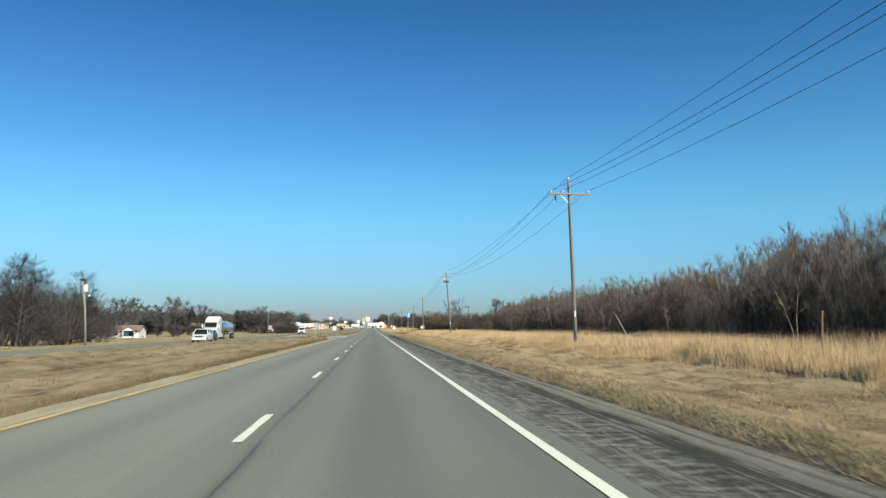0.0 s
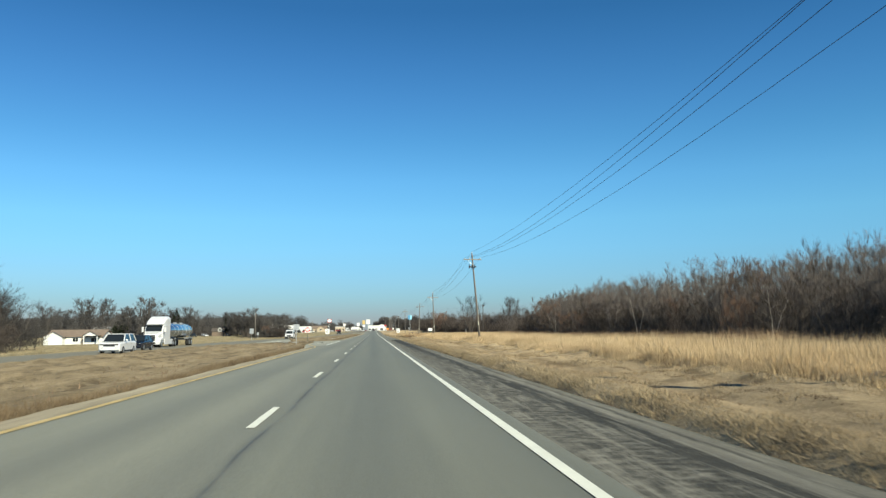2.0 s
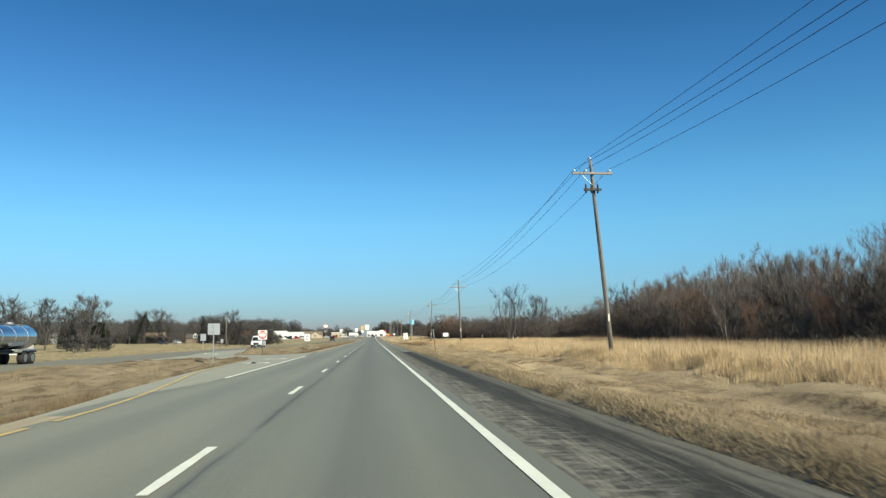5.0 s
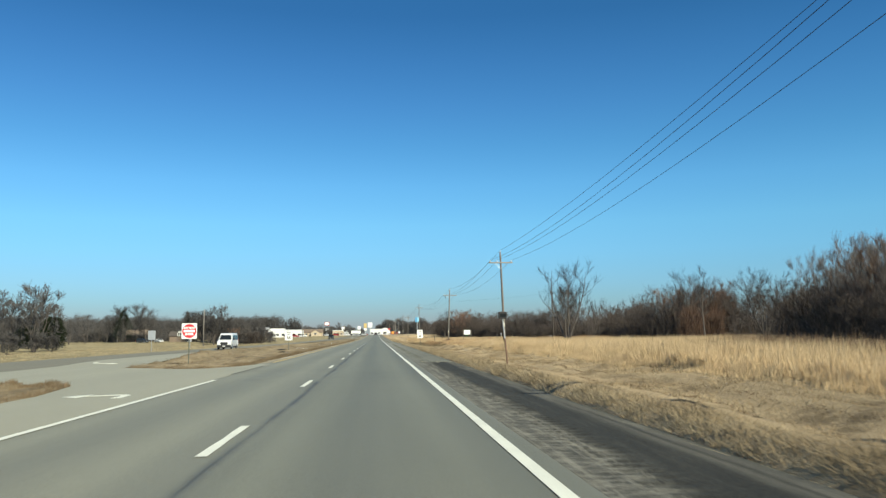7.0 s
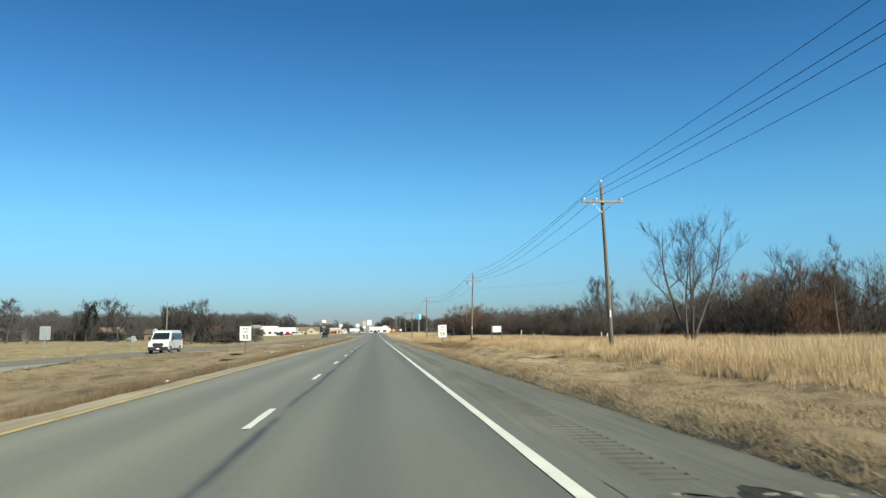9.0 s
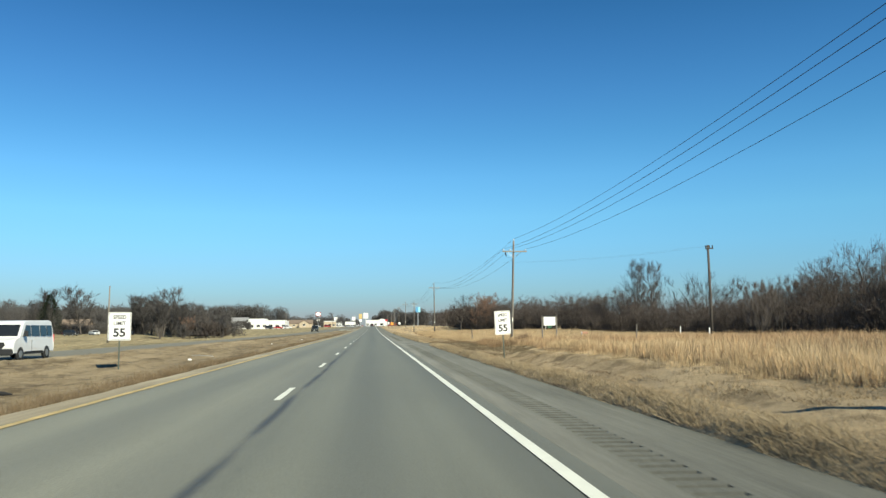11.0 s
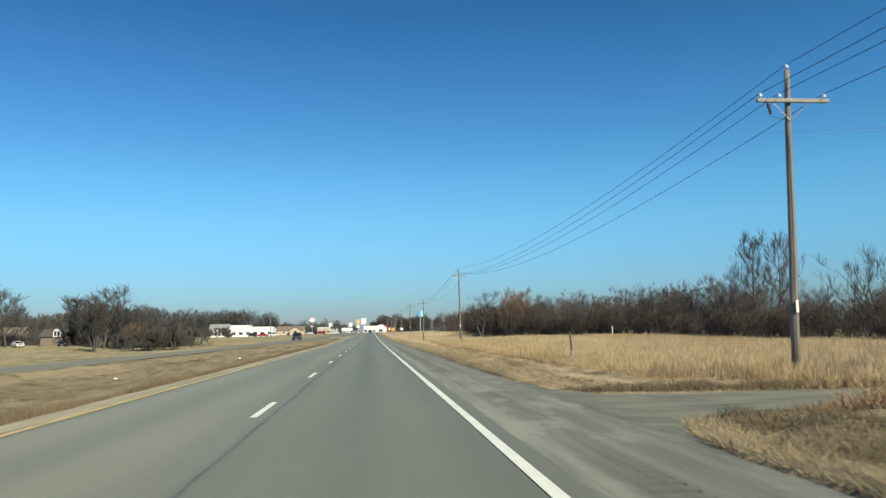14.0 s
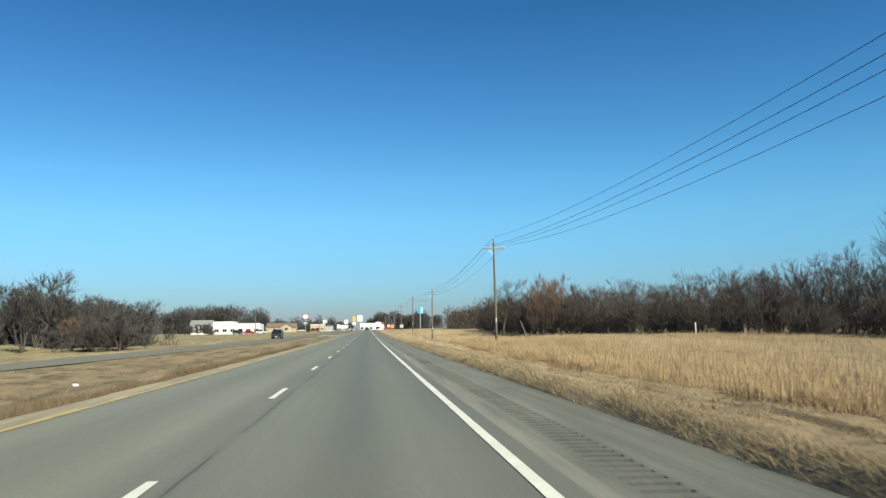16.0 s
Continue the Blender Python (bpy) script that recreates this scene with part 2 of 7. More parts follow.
    col = mix(n, l, 0.07, col, ramp(n, l, grain, ((0.35, tuple(v * 0.4 for v in dark)), (0.65, tuple(min(1, v * 1.5) for v in light)))))
    l.new(col, bs.inputs["Base Color"])
    bs.inputs["Roughness"].default_value = 0.9
    bs.inputs["Specular IOR Level"].default_value = 0.2
    bs.inputs["Diffuse Roughness"].default_value = 1.0
    bump(n, l, bs, grain, 0.012)
    return m


def apron_material(name, dark, light, sand, dust):
    """Cracked grey asphalt by the road that turns to pale gravel, with dusty patches."""
    m, n, l, bs = nodes_of(name)
    sep = n.new("ShaderNodeSeparateXYZ")
    l.new(n.new("ShaderNodeNewGeometry").outputs["Position"], sep.inputs[0])
    grain = noise_tex(n, l, 25, (1, 1, 1), 5, 0.75)
    asphalt = ramp(n, l, noise_tex(n, l, 0.9, (1, 0.6, 1), 6, 0.7), ((0.35, dark), (0.65, light)))
    gravel = ramp(n, l, noise_tex(n, l, 1.1, (0.35, 1.6, 1), 6, 0.7), ((0.35, sand), (0.65, dust)))
    wob = n.new("ShaderNodeMath")
    wob.operation = "MULTIPLY_ADD"
    l.new(noise_tex(n, l, 0.7, (1, 1, 1), 6, 0.7), wob.inputs[0])
    wob.inputs[1].default_value = 3.0
    l.new(sep.outputs[0], wob.inputs[2])
    mr = n.new("ShaderNodeMapRange")
    for k, v in zip(("From Min", "From Max"), (7.3, 8.7)):
        mr.inputs[k].default_value = v
    l.new(wob.outputs[0], mr.inputs["Value"])
    col = mix(n, l, mr.outputs[0], asphalt, gravel)
    col = mix(n, l, ramp(n, l, noise_tex(n, l, 1.3, (0.5, 1.6, 1), 5, 0.6), ((0.58, (0, 0, 0)), (0.68, (0.6, 0.6, 0.6)))), col, dust)
    col = mix(n, l, 0.12, col, ramp(n, l, grain, ((0.35, tuple(v * 0.4 for v in dark)), (0.65, dust))))
    l.new(col, bs.inputs["Base Color"])
    bs.inputs["Roughness"].default_value = 0.9
    bs.inputs["Specular IOR Level"].default_value = 0.2
    bump(n, l, bs, grain, 0.012)
    return m


def dry_grass_material(name, a, b, c, per_island=False):
    m, n, l, bs = nodes_of(name)
    broad = noise_tex(n, l, 0.09, (1, 0.5, 1), 5, 0.6)
    mid = noise_tex(n, l, 0.8, (1, 0.45, 1), 6, 0.7)
    fine = noise_tex(n, l, 14, (1, 0.6, 1), 5, 0.75)
    col = ramp(n, l, broad, ((0.36, a), (0.5, b), (0.64, c)))
    col = mix(n, l, 0.45, col, ramp(n, l, mid, ((0.34, tuple(v * 0.72 for v in a)), (0.62, c))))
    col = mix(n, l, 0.3, col, ramp(n, l, fine, ((0.36, tuple(v * 0.55 for v in a)), (0.62, tuple(min(1, v * 1.2) for v in c)))))
    # bare brown patches between the tussocks
    bare = ramp(n, l, noise_tex(n, l, 1.0, (0.8, 0.55, 1), 6, 0.72), ((0.5, (0, 0, 0)), (0.60, (1, 1, 1))))
    col = mix(n, l, mix(n, l, 1.0, bare, (0.75, 0.75, 0.75), "MULTIPLY"), col, tuple(v * 0.55 for v in a))
    # long swaths left by mowing
    swath = noise_tex(n, l, 1.0, (0.9, 0.045, 1), 4, 0.6)
    col = mix(n, l, 0.3, col, ramp(n, l, swath, ((0.38, tuple(v * 0.8 for v in a)), (0.6, tuple(v * 1.05 for v in c)))))
    if per_island:
        isl = n.new("ShaderNodeNewGeometry").outputs["Random Per Island"]
        col = mix(n, l, 0.35, col, ramp(n, l, isl, ((0.0, tuple(v * 0.85 for v in a)), (0.5, b), (1.0, tuple(min(1, v * 1.12) for v in c)))))
        # thin dry blades let part of the light through
        thin = n.new("ShaderNodeBsdfTranslucent")
        both = n.new("ShaderNodeMixShader")
        both.inputs[0].default_value = 0.28
        l.new(col, thin.inputs["Color"])
        l.new(bs.outputs[0], both.inputs[1])
        l.new(thin.outputs[0], both.inputs[2])
        l.new(both.outputs[0], n["Material Output"].inputs["Surface"])
    l.new(col, bs.inputs["Base Color"])
    bs.inputs["Diffuse Roughness"].default_value = 0.8
    bs.inputs["Roughness"].default_value = 0.95
    bs.inputs["Specular IOR Level"].default_value = 0.15
    if not per_island:
        bump(n, l, bs, mix(n, l, 0.5, mid, fine), 0.12)
    return m


def twig_material(name, a, b):
    m, n, l, bs = nodes_of(name)
    col = ramp(n, l, n.new("ShaderNodeNewGeometry").outputs["Random Per Island"], ((0, a), (1, b)))
    h = n.new("ShaderNodeHueSaturation")
    mr = n.new("ShaderNodeMapRange")
    mr.inputs["To Min"].default_value, mr.inputs["To Max"].default_value = 0.75, 1.3
    l.new(n.new("ShaderNodeObjectInfo").outputs["Random"], mr.inputs["Value"])
    l.new(mr.outputs[0], h.inputs["Value"])
    l.new(col, h.inputs["Color"])
    l.new(h.outputs[0], bs.inputs["Base Color"])
    bs.inputs["Roughness"].default_value = 0.95
    bs.inputs["Specular IOR Level"].default_value = 0.1
    return m


M_ROAD = road_material("worn_asphalt", (0.122, 0.122, 0.094), 0.2, seam=0.85, tracks=0.24)
M_ROAD2 = road_material("far_asphalt", (0.085, 0.081, 0.063), 0.15, tracks=0.08, rough=0.95)
M_CROSS = road_material("pale_asphalt", (0.19, 0.184, 0.138), 0.08, tracks=0.0)
M_SH_OLD = shoulder_material("gritty_shoulder", (0.008, 0.0085, 0.008), (0.20, 0.196, 0.172), 0.60, ((3.95, 0.45), (4.15, 0.40), (4.28, 0.22), (4.5, 0.16), (4.9, 0.12), (5.1, 0.02), (5.45, 0.02), (5.58, 0.45), (5.72, 0.62), (5.8, 0.1), (5.88, 0.5), (6.0, 0.55)))
M_SH_NEW = shoulder_material("grey_shoulder", (0.071, 0.073, 0.065), (0.120, 0.123, 0.109), 0.5, dust=(0.185, 0.186, 0.166))
M_GRAVEL = apron_material("gravel_apron", (0.098, 0.099, 0.087), (0.175, 0.174, 0.150), (0.125, 0.121, 0.093), (0.235, 0.227, 0.178))
M_GRAVEL_T = shoulder_material("tan_gravel", (0.13, 0.115, 0.085), (0.24, 0.214, 0.16), 0.5)
M_WHITE = surface("white_marking", (0.72, 0.72, 0.61), 0.6, vary=0.12, scale=1.5, fine=30)
M_YELLOW = surface("yellow_marking", (0.50, 0.37, 0.15), 0.65, vary=0.35, scale=1.2, fine=25)
M_GROUND = dry_grass_material("dry_grass_ground", (0.138, 0.101, 0.062), (0.28, 0.219, 0.138), (0.415, 0.33, 0.211))
M_LAWN = dry_grass_material("pale_lawn", (0.095, 0.083, 0.05), (0.18, 0.152, 0.092), (0.285, 0.242, 0.147))
M_MEDIAN = dry_grass_material("dull_median_grass", (0.088, 0.067, 0.042), (0.165, 0.132, 0.085), (0.255, 0.207, 0.136))
M_DULL = dry_grass_material("dull_grass_blades", (0.125, 0.096, 0.061), (0.20, 0.16, 0.103), (0.29, 0.236, 0.155), True)
M_BLADE = dry_grass_material("dry_grass_blades", (0.27, 0.201, 0.12), (0.40, 0.311, 0.193), (0.52, 0.412, 0.263), True)
M_BANK = dry_grass_material("bank_grass_blades", (0.30, 0.23, 0.14), (0.43, 0.34, 0.215), (0.54, 0.44, 0.29), True)
M_FRINGE = dry_grass_material("fringe_grass_blades", (0.13, 0.092, 0.056), (0.21, 0.155, 0.097), (0.30, 0.23, 0.148), True)
M_TALL = dry_grass_material("tall_grass_blades", (0.52, 0.375, 0.21), (0.69, 0.535, 0.325), (0.79, 0.648, 0.43), True)
M_GOLD = dry_grass_material("golden_grass_blades", (0.38, 0.272, 0.15), (0.57, 0.43, 0.255), (0.72, 0.56, 0.35), True)
M_RUSSET = twig_material("russet_dead_grass", (0.24, 0.155, 0.088), (0.44, 0.31, 0.185))
M_WEED = twig_material("brown_weeds", (0.10, 0.068, 0.046), (0.22, 0.155, 0.105))
M_BARK = surface("grey_bark", (0.085, 0.073, 0.064), 0.95, vary=0.4, scale=4, fine=30, relief=0.01, per_object=0.25)
M_BARK_PALE = surface("pale_bark", (0.30, 0.265, 0.235), 0.9, vary=0.35, scale=5, fine=30, relief=0.008)
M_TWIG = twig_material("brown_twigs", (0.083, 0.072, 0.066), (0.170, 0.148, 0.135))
M_TWIG_RED = twig_material("russet_twigs", (0.10, 0.064, 0.048), (0.195, 0.125, 0.092))
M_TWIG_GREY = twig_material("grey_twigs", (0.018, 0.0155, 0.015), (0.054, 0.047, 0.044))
M_TWIG_MID = twig_material("dull_brown_twigs", (0.042, 0.035, 0.032), (0.105, 0.088, 0.079))
# twigs lightened and greyed in colour to stand in for haze over distance
M_TWIG_HAZE = twig_material("hazed_grey_twigs", (0.046, 0.044, 0.044), (0.105, 0.100, 0.098))
M_CEDAR = twig_material("dark_evergreen", (0.010, 0.016, 0.010), (0.035, 0.045, 0.026))
M_POLE = surface("weathered_pole_wood", (0.175, 0.158, 0.137), 0.9, vary=0.3, scale=6, fine=40, relief=0.006, per_object=0.12, stretch=(6, 6, 0.5))
M_ARM = surface("bleached_arm_wood", (0.25, 0.24, 0.215), 0.85, vary=0.2, scale=6, fine=30, stretch=(0.6, 6, 6))
M_PORC = surface("glazed_insulator", (0.62, 0.66, 0.70), 0.15, vary=0.05, relief=0)
M_STEEL = surface("galvanised_steel", (0.50, 0.51, 0.52), 0.45, 0.8, vary=0.15, relief=0)
M_POST = surface("weathered_steel_post", (0.07, 0.085, 0.07), 0.7, 0.0, vary=0.2, relief=0)
M_ALU = surface("bare_aluminium", (0.55, 0.56, 0.56), 0.4, 0.6, vary=0.08, relief=0)
M_WIRE = surface("dark_wire", (0.035, 0.035, 0.04), 0.6, 0.2, relief=0)
M_SIGNW = surface("white_sign_sheet", (0.82, 0.83, 0.82), 0.5, vary=0.03, relief=0)
M_BLACK = surface("black_paint", (0.012, 0.012, 0.013), 0.5, relief=0)
M_RED = surface("red_sign_sheet", (0.55, 0.03, 0.04), 0.45, vary=0.05, relief=0)
M_RED_SIGN = surface("faded_red_sheet", (0.32, 0.07, 0.075), 0.5, vary=0.1, relief=0)
M_GREEN = surface("dark_green_sheet", (0.02, 0.10, 0.05), 0.5, relief=0)
M_WALL_W = surface("white_siding", (0.70, 0.70, 0.67), 0.7, vary=0.09, scale=0.8, fine=10)
M_WALL_G = surface("pale_metal_wall", (0.62, 0.64, 0.64), 0.6, vary=0.08, scale=0.5, fine=8)
M_WALL_T = surface("tan_wall", (0.45, 0.37, 0.27), 0.8, vary=0.15, scale=0.8, fine=10)
M_BRICK = surface("dark_red_wall", (0.17, 0.055, 0.045), 0.8, vary=0.2, scale=0.8, fine=10)
M_ROOF_B = surface("brown_shingle_roof", (0.19, 0.145, 0.11), 0.9, vary=0.25, scale=1.5, fine=8)
M_ROOF_G = surface("grey_roof", (0.24, 0.24, 0.24), 0.8, vary=0.2, scale=1.0, fine=8)
M_GLASS = surface("dark_window_glass", (0.015, 0.018, 0.02), 0.06, vary=0.1, relief=0)
M_TYRE = surface("tyre_rubber", (0.018, 0.018, 0.018), 0.85, relief=0)
M_RIM = surface("wheel_rim", (0.45, 0.46, 0.47), 0.35, 0.8, vary=0.1, relief=0)
M_CARW = surface("white_car_paint", (0.62, 0.63, 0.64), 0.25, vary=0.03, relief=0)
M_CARD = surface("dark_blue_car_paint", (0.010, 0.013, 0.022), 0.2, vary=0.1, relief=0)
M_CARG = surface("dark_grey_car_paint", (0.035, 0.038, 0.04), 0.25, vary=0.1, relief=0)
M_CARR = surface("red_car_paint", (0.35, 0.03, 0.03), 0.25, vary=0.1, relief=0)
M_CARS = surface("silver_car_paint", (0.42, 0.43, 0.44), 0.25, 0.3, vary=0.05, relief=0)
M_TANK = surface("polished_tank_steel", (0.55, 0.56, 0.57), 0.16, 0.95, vary=0.05, relief=0)
M_PLASTIC = surface("black_trim", (0.02, 0.02, 0.021), 0.6, relief=0)
M_LAMP = surface("headlamp_lens", (0.7, 0.72, 0.74), 0.1, vary=0.05, relief=0)
M_BLUE = surface("blue_sign_sheet", (0.10, 0.32, 0.55), 0.4, vary=0.1, relief=0)
M_CYAN = surface("pale_blue_sheet", (0.30, 0.62, 0.75), 0.4, vary=0.1, relief=0)
M_ORANGE = surface("orange_sheet", (0.75, 0.30, 0.05), 0.6, vary=0.1, relief=0)
M_MAIL = surface("faded_orange_paint", (0.30, 0.16, 0.10), 0.7, vary=0.25, scale=4, relief=0)
M_LITTER = surface("white_litter", (0.75, 0.75, 0.72), 0.6, relief=0)


# ---- mesh helpers ----
class Geo:
    """Collects simple solids into one mesh."""

    def __init__(self):
        self.v, self.f = [], []

    def add(self, verts, faces):
        o = len(self.v)
        self.v.extend(tuple(p) for p in verts)
        self.f.extend(tuple(i + o for i in q) for q in faces)
        return self

    def box(self, x0, x1, y0, y1, z0, z1, bev=0.0):
        """A box; with bev, its upright and top edges are chamfered."""
        if bev <= 0:
            v = [(x, y, z) for z in (z0, z1) for x, y in ((x0, y0), (x1, y0), (x1, y1), (x0, y1))]
            return self.add(v, [(3, 2, 1, 0), (4, 5, 6, 7), (0, 1, 5, 4), (1, 2, 6, 5), (2, 3, 7, 6), (3, 0, 4, 7)])
        b = bev

        def ring(d, z):
            return [(x0 + d + b, y0 + d, z), (x1 - d - b, y0 + d, z), (x1 - d, y0 + d + b, z), (x1 - d, y1 - d - b, z), (x1 - d - b, y1 - d, z), (x0 + d + b, y1 - d, z), (x0 + d, y1 - d - b, z), (x0 + d, y0 + d + b, z)]
        return self.loft([ring(b * 0.7, z0), ring(0, z0 + b), ring(0, z1 - b), ring(b * 0.7, z1)])

    def loft(self, rings, caps=True):
        n = len(rings[0])
        faces = [(i * n + j, i * n + (j + 1) % n, (i + 1) * n + (j + 1) % n, (i + 1) * n + j) for i in range(len(rings) - 1) for j in range(n)]
        if caps:
            faces += [tuple(range(n - 1, -1, -1)), tuple((len(rings) - 1) * n + j for j in range(n))]
        return self.add([p for r in rings for p in r], faces)

    def tube(self, pts, radii, n=8, caps=True):
        """A tube through points with a radius at each."""
        pts = [Vector(p) for p in pts]
        rings = []
        for i, p in enumerate(pts):
            d = (pts[min(i + 1, len(pts) - 1)] - pts[max(i - 1, 0)]).normalized()
            u = d.orthogonal().normalized() if abs(d.z) < 0.95 else Vector((1, 0, 0)).cross(d).normalized()
            w = d.cross(u)
            rings.append([p + (u * math.cos(2 * math.pi * j / n) + w * math.sin(2 * math.pi * j / n)) * radii[i] for j in range(n)])
        return self.loft(rings, caps)

    def prism(self, outline, y0, y1, axis="y", inset=0.0):
        """An outline in the x-z (or y-z) plane, drawn out along the other axis."""
        c = Vector((sum(p[0] for p in outline) / len(outline), sum(p[1] for p in outline) / len(outline)))

        def ring(t, s):
            q = [(c.x + (a - c.x) * s, c.y + (b - c.y) * s) for a, b in outline]
            return [(a, t, b) if axis == "y" else (t, a, b) for a, b in q]
        if inset:
            return self.loft([ring(y0, 1 - inset), ring(y0 + inset, 1), ring(y1 - inset, 1), ring(y1, 1 - inset)])
        return self.loft([ring(y0, 1), ring(y1, 1)])

    def mesh(self, name, material, smooth=False):
        me = bpy.data.meshes.new(name)
        me.from_pydata(self.v, [], self.f)
        bm = bmesh.new()
        bm.from_mesh(me)
        bmesh.ops.recalc_face_normals(bm, faces=bm.faces)
        bm.to_mesh(me)
        bm.free()
        me.materials.append(material)
        if smooth:
            me.polygons.foreach_set("use_smooth", [True] * len(me.polygons))
        return me


def part(name, geo, material, parent, label="", smooth=False):
    """Links a shape as ONE mesh object under a thing or a part."""
    me = geo.mesh(name, material, smooth) if isinstance(geo, Geo) else geo
    ob = new(name, me)
    ob.parent = parent
    if label:
        ob["label"] = label
    return ob


def thing(name, label, category, group="", kind=""):
    return tagged(new(name), label, category, group, kind)


def raw_mesh(name, v, f, material, smooth=False):
    """A mesh straight from arrays of vertices and equal-sized faces."""
    v, f = np.asarray(v, dtype=np.float32), np.asarray(f, dtype=np.int32)
    me = bpy.data.meshes.new(name)
    k = f.shape[1]
    me.vertices.add(len(v))
    me.vertices.foreach_set("co", v.ravel())
    me.loops.add(len(f) * k)
    me.loops.foreach_set("vertex_index", f.ravel())
    me.polygons.add(len(f))
    me.polygons.foreach_set("loop_start", np.arange(0, len(f) * k, k, dtype=np.int32))
    me.polygons.foreach_set("use_smooth", np.full(len(f), smooth))
    me.update(calc_edges=True)
    me.materials.append(material)
    return me


def grid_mesh(name, X, Y, Z, material, smooth=True):
    """A sheet from three 2D arrays (rows along y, columns along x)."""
    r, c = X.shape
    i = np.arange(r * c).reshape(r, c)
    f = np.stack([i[:-1, :-1], i[:-1, 1:], i[1:, 1:], i[1:, :-1]], -1).reshape(-1, 4)
    return raw_mesh(name, np.stack([X, Y, Z], -1).reshape(-1, 3), f, material, smooth)


# ---- terrain ----
def smooth01(t):
    t = np.clip(t, 0, 1)
    return t * t * (3 - 2 * t)


def opp(y):
    """The x of the other carriageway's middle."""
    return np.interp(y, [-400, 40, 140, 200, 250, 300, 390, 500, 650, 900, 5000], [-25, -25, -23.5, -22.5, -20.8, -18.5, -15, -12, -9.5, -8.5, -8.5])


PX = [-4000, -120, -80, -40, -31, -28, -18.8, -17.4, -15, -11.5, -8, -5, -4, 6.1, 6.36, 6.75, 8.2, 10, 12, 14, 20, 30, 60, 4000]
PZ = [-2, -2, -1.7, -0.8, -0.6, -0.45, -0.45, -0.14, -0.26, -0.5, -0.42, -0.14, -0.03, -0.05, 0.11, 0.13, -0.17, -0.34, -0.12, 0.1, 0.2, 0.3, 0.3, 0.3]


def base_z(x, y):
    """The smooth lie of the land."""
    x, y = np.asarray(x, dtype=float), np.asarray(y, dtype=float)
    k = (-23.5 + 4) / (opp(y) + 4)
    xs = np.where(x < -4, -4 + (x + 4) * np.where(x > opp(y) - 6, k, 1.0) + np.where(x > opp(y) - 6, 0, (opp(y) - 6 + 4) * (k - 1)), x)
    z = np.interp(xs, PX, PZ)
    # the turn lane and the crossover are nearly level
    lane = smooth01((y - 92) / 10) * smooth01((166 - y) / 8) * smooth01((x + 20) / 0.5)
    z = np.where(x < -4, z + (np.maximum(z, np.interp(xs, [-40, -9, -6.4, -4], [-3, -0.6, -0.06, -0.03])) - z) * lane, z)
    level = smooth01((y - 127) / 8) * smooth01((168 - y) / 10)
    z = np.where((x < -4) & (x > -20), z + (np.interp(xs, [-18.5, -4], [-0.45, -0.03]) - z) * level, z)
    z = z - 0.34 * smooth01((x - 6.7) / 1.2) * smooth01((12 - x) / 2) * smooth01((y - 190) / 15) * smooth01((236 - y) / 8)
    # a low berm of matted grass has grown up along the shoulder
    z = z + 0.085 * smooth01((x - 6.14) / 0.5) * smooth01((7.7 - x) / 0.9) * (smooth01((206 - y) / 10) + smooth01((y - 262) / 8))
    # the field entrance fills the ditch, and the field lies a little lower there
    z = z - (0.16 + 0.2 * smooth01((y - 252) / 12)) * smooth01((x - 9) / 4) * smooth01((y - 205) / 20) * smooth01((350 - y) / 40) * smooth01((70 - x) / 20)
    fill = smooth01((y - 235) / 6) * smooth01((257 - y) / 6) * smooth01((34 - x) / 8)
    z = np.where(x > 6.2, z + (np.interp(x, [6.1, 9, 20, 40], [-0.05, -0.08, -0.05, 0.2]) - z) * fill, z)
    z = z * np.where(x < -4, 1 - 0.6 * smooth01((y - 230) / 250), 1.0)
    z = z + 2.2 * smooth01((y - 290) / 480)
    z = z - 1.0 * smooth01((opp(y) - 7 - x) / 11) * smooth01((y - 330) / 40) * smooth01((480 - y) / 40) * smooth01((x + 74) / 16)
    z = z + 0.35 * smooth01((x - 8) / 8) * smooth01((45 - x) / 15) * smooth01((y - 420) / 50) * smooth01((680 - y) / 80) - 0.7 * smooth01((x - 9) / 4) * smooth01((y - 345) / 30) * smooth01((430 - y) / 20) * smooth01((40 - x) / 15)
    return z


def drive_near(x):
    return np.interp(x, [6.0, 6.3, 6.9, 8.3, 13, 60], [233, 240, 242, 243.3, 243.8, 244])


def drive_far(x):
    return np.interp(x, [6.0, 6.3, 6.7, 7.4, 13, 60], [263, 253, 249.7, 248, 247.7, 248])


def cross_near(x):
    return np.interp(x, [-20, -18.5, -13, -9.5, -7.5, -6.5, -6.2, -6.05, -6.0, -5.8, -5, -4], [148, 147, 143, 140, 138, 133, 129.5, 126, 120, 113, 102, 90])


def cross_far(x):
    return np.interp(x, [-20, -18.4, -17, -14.2, -12.7, -11.6, -9, -7.4, -5.8, -4.6, -4], [214, 210, 199, 178, 163, 156, 152.6, 150.3, 149.2, 150.2, 152])


def paved(x, y):
    x, y = np.asarray(x, dtype=float), np.asarray(y, dtype=float)
    road = (x > -3.95) & (x < 6.1)
    far = np.abs(x - opp(y) + 0.3) < 4.2
    turn = (x <= -3.9) & (x > -20) & (y > cross_near(x)) & (y < cross_far(x))
    drive = (x > 6.0) & (x < 58) & (y > drive_near(x)) & (y < drive_far(x))
    return road | far | turn | drive


LATTICE = np.random.default_rng(77).uniform(-1, 1, (256, 256))


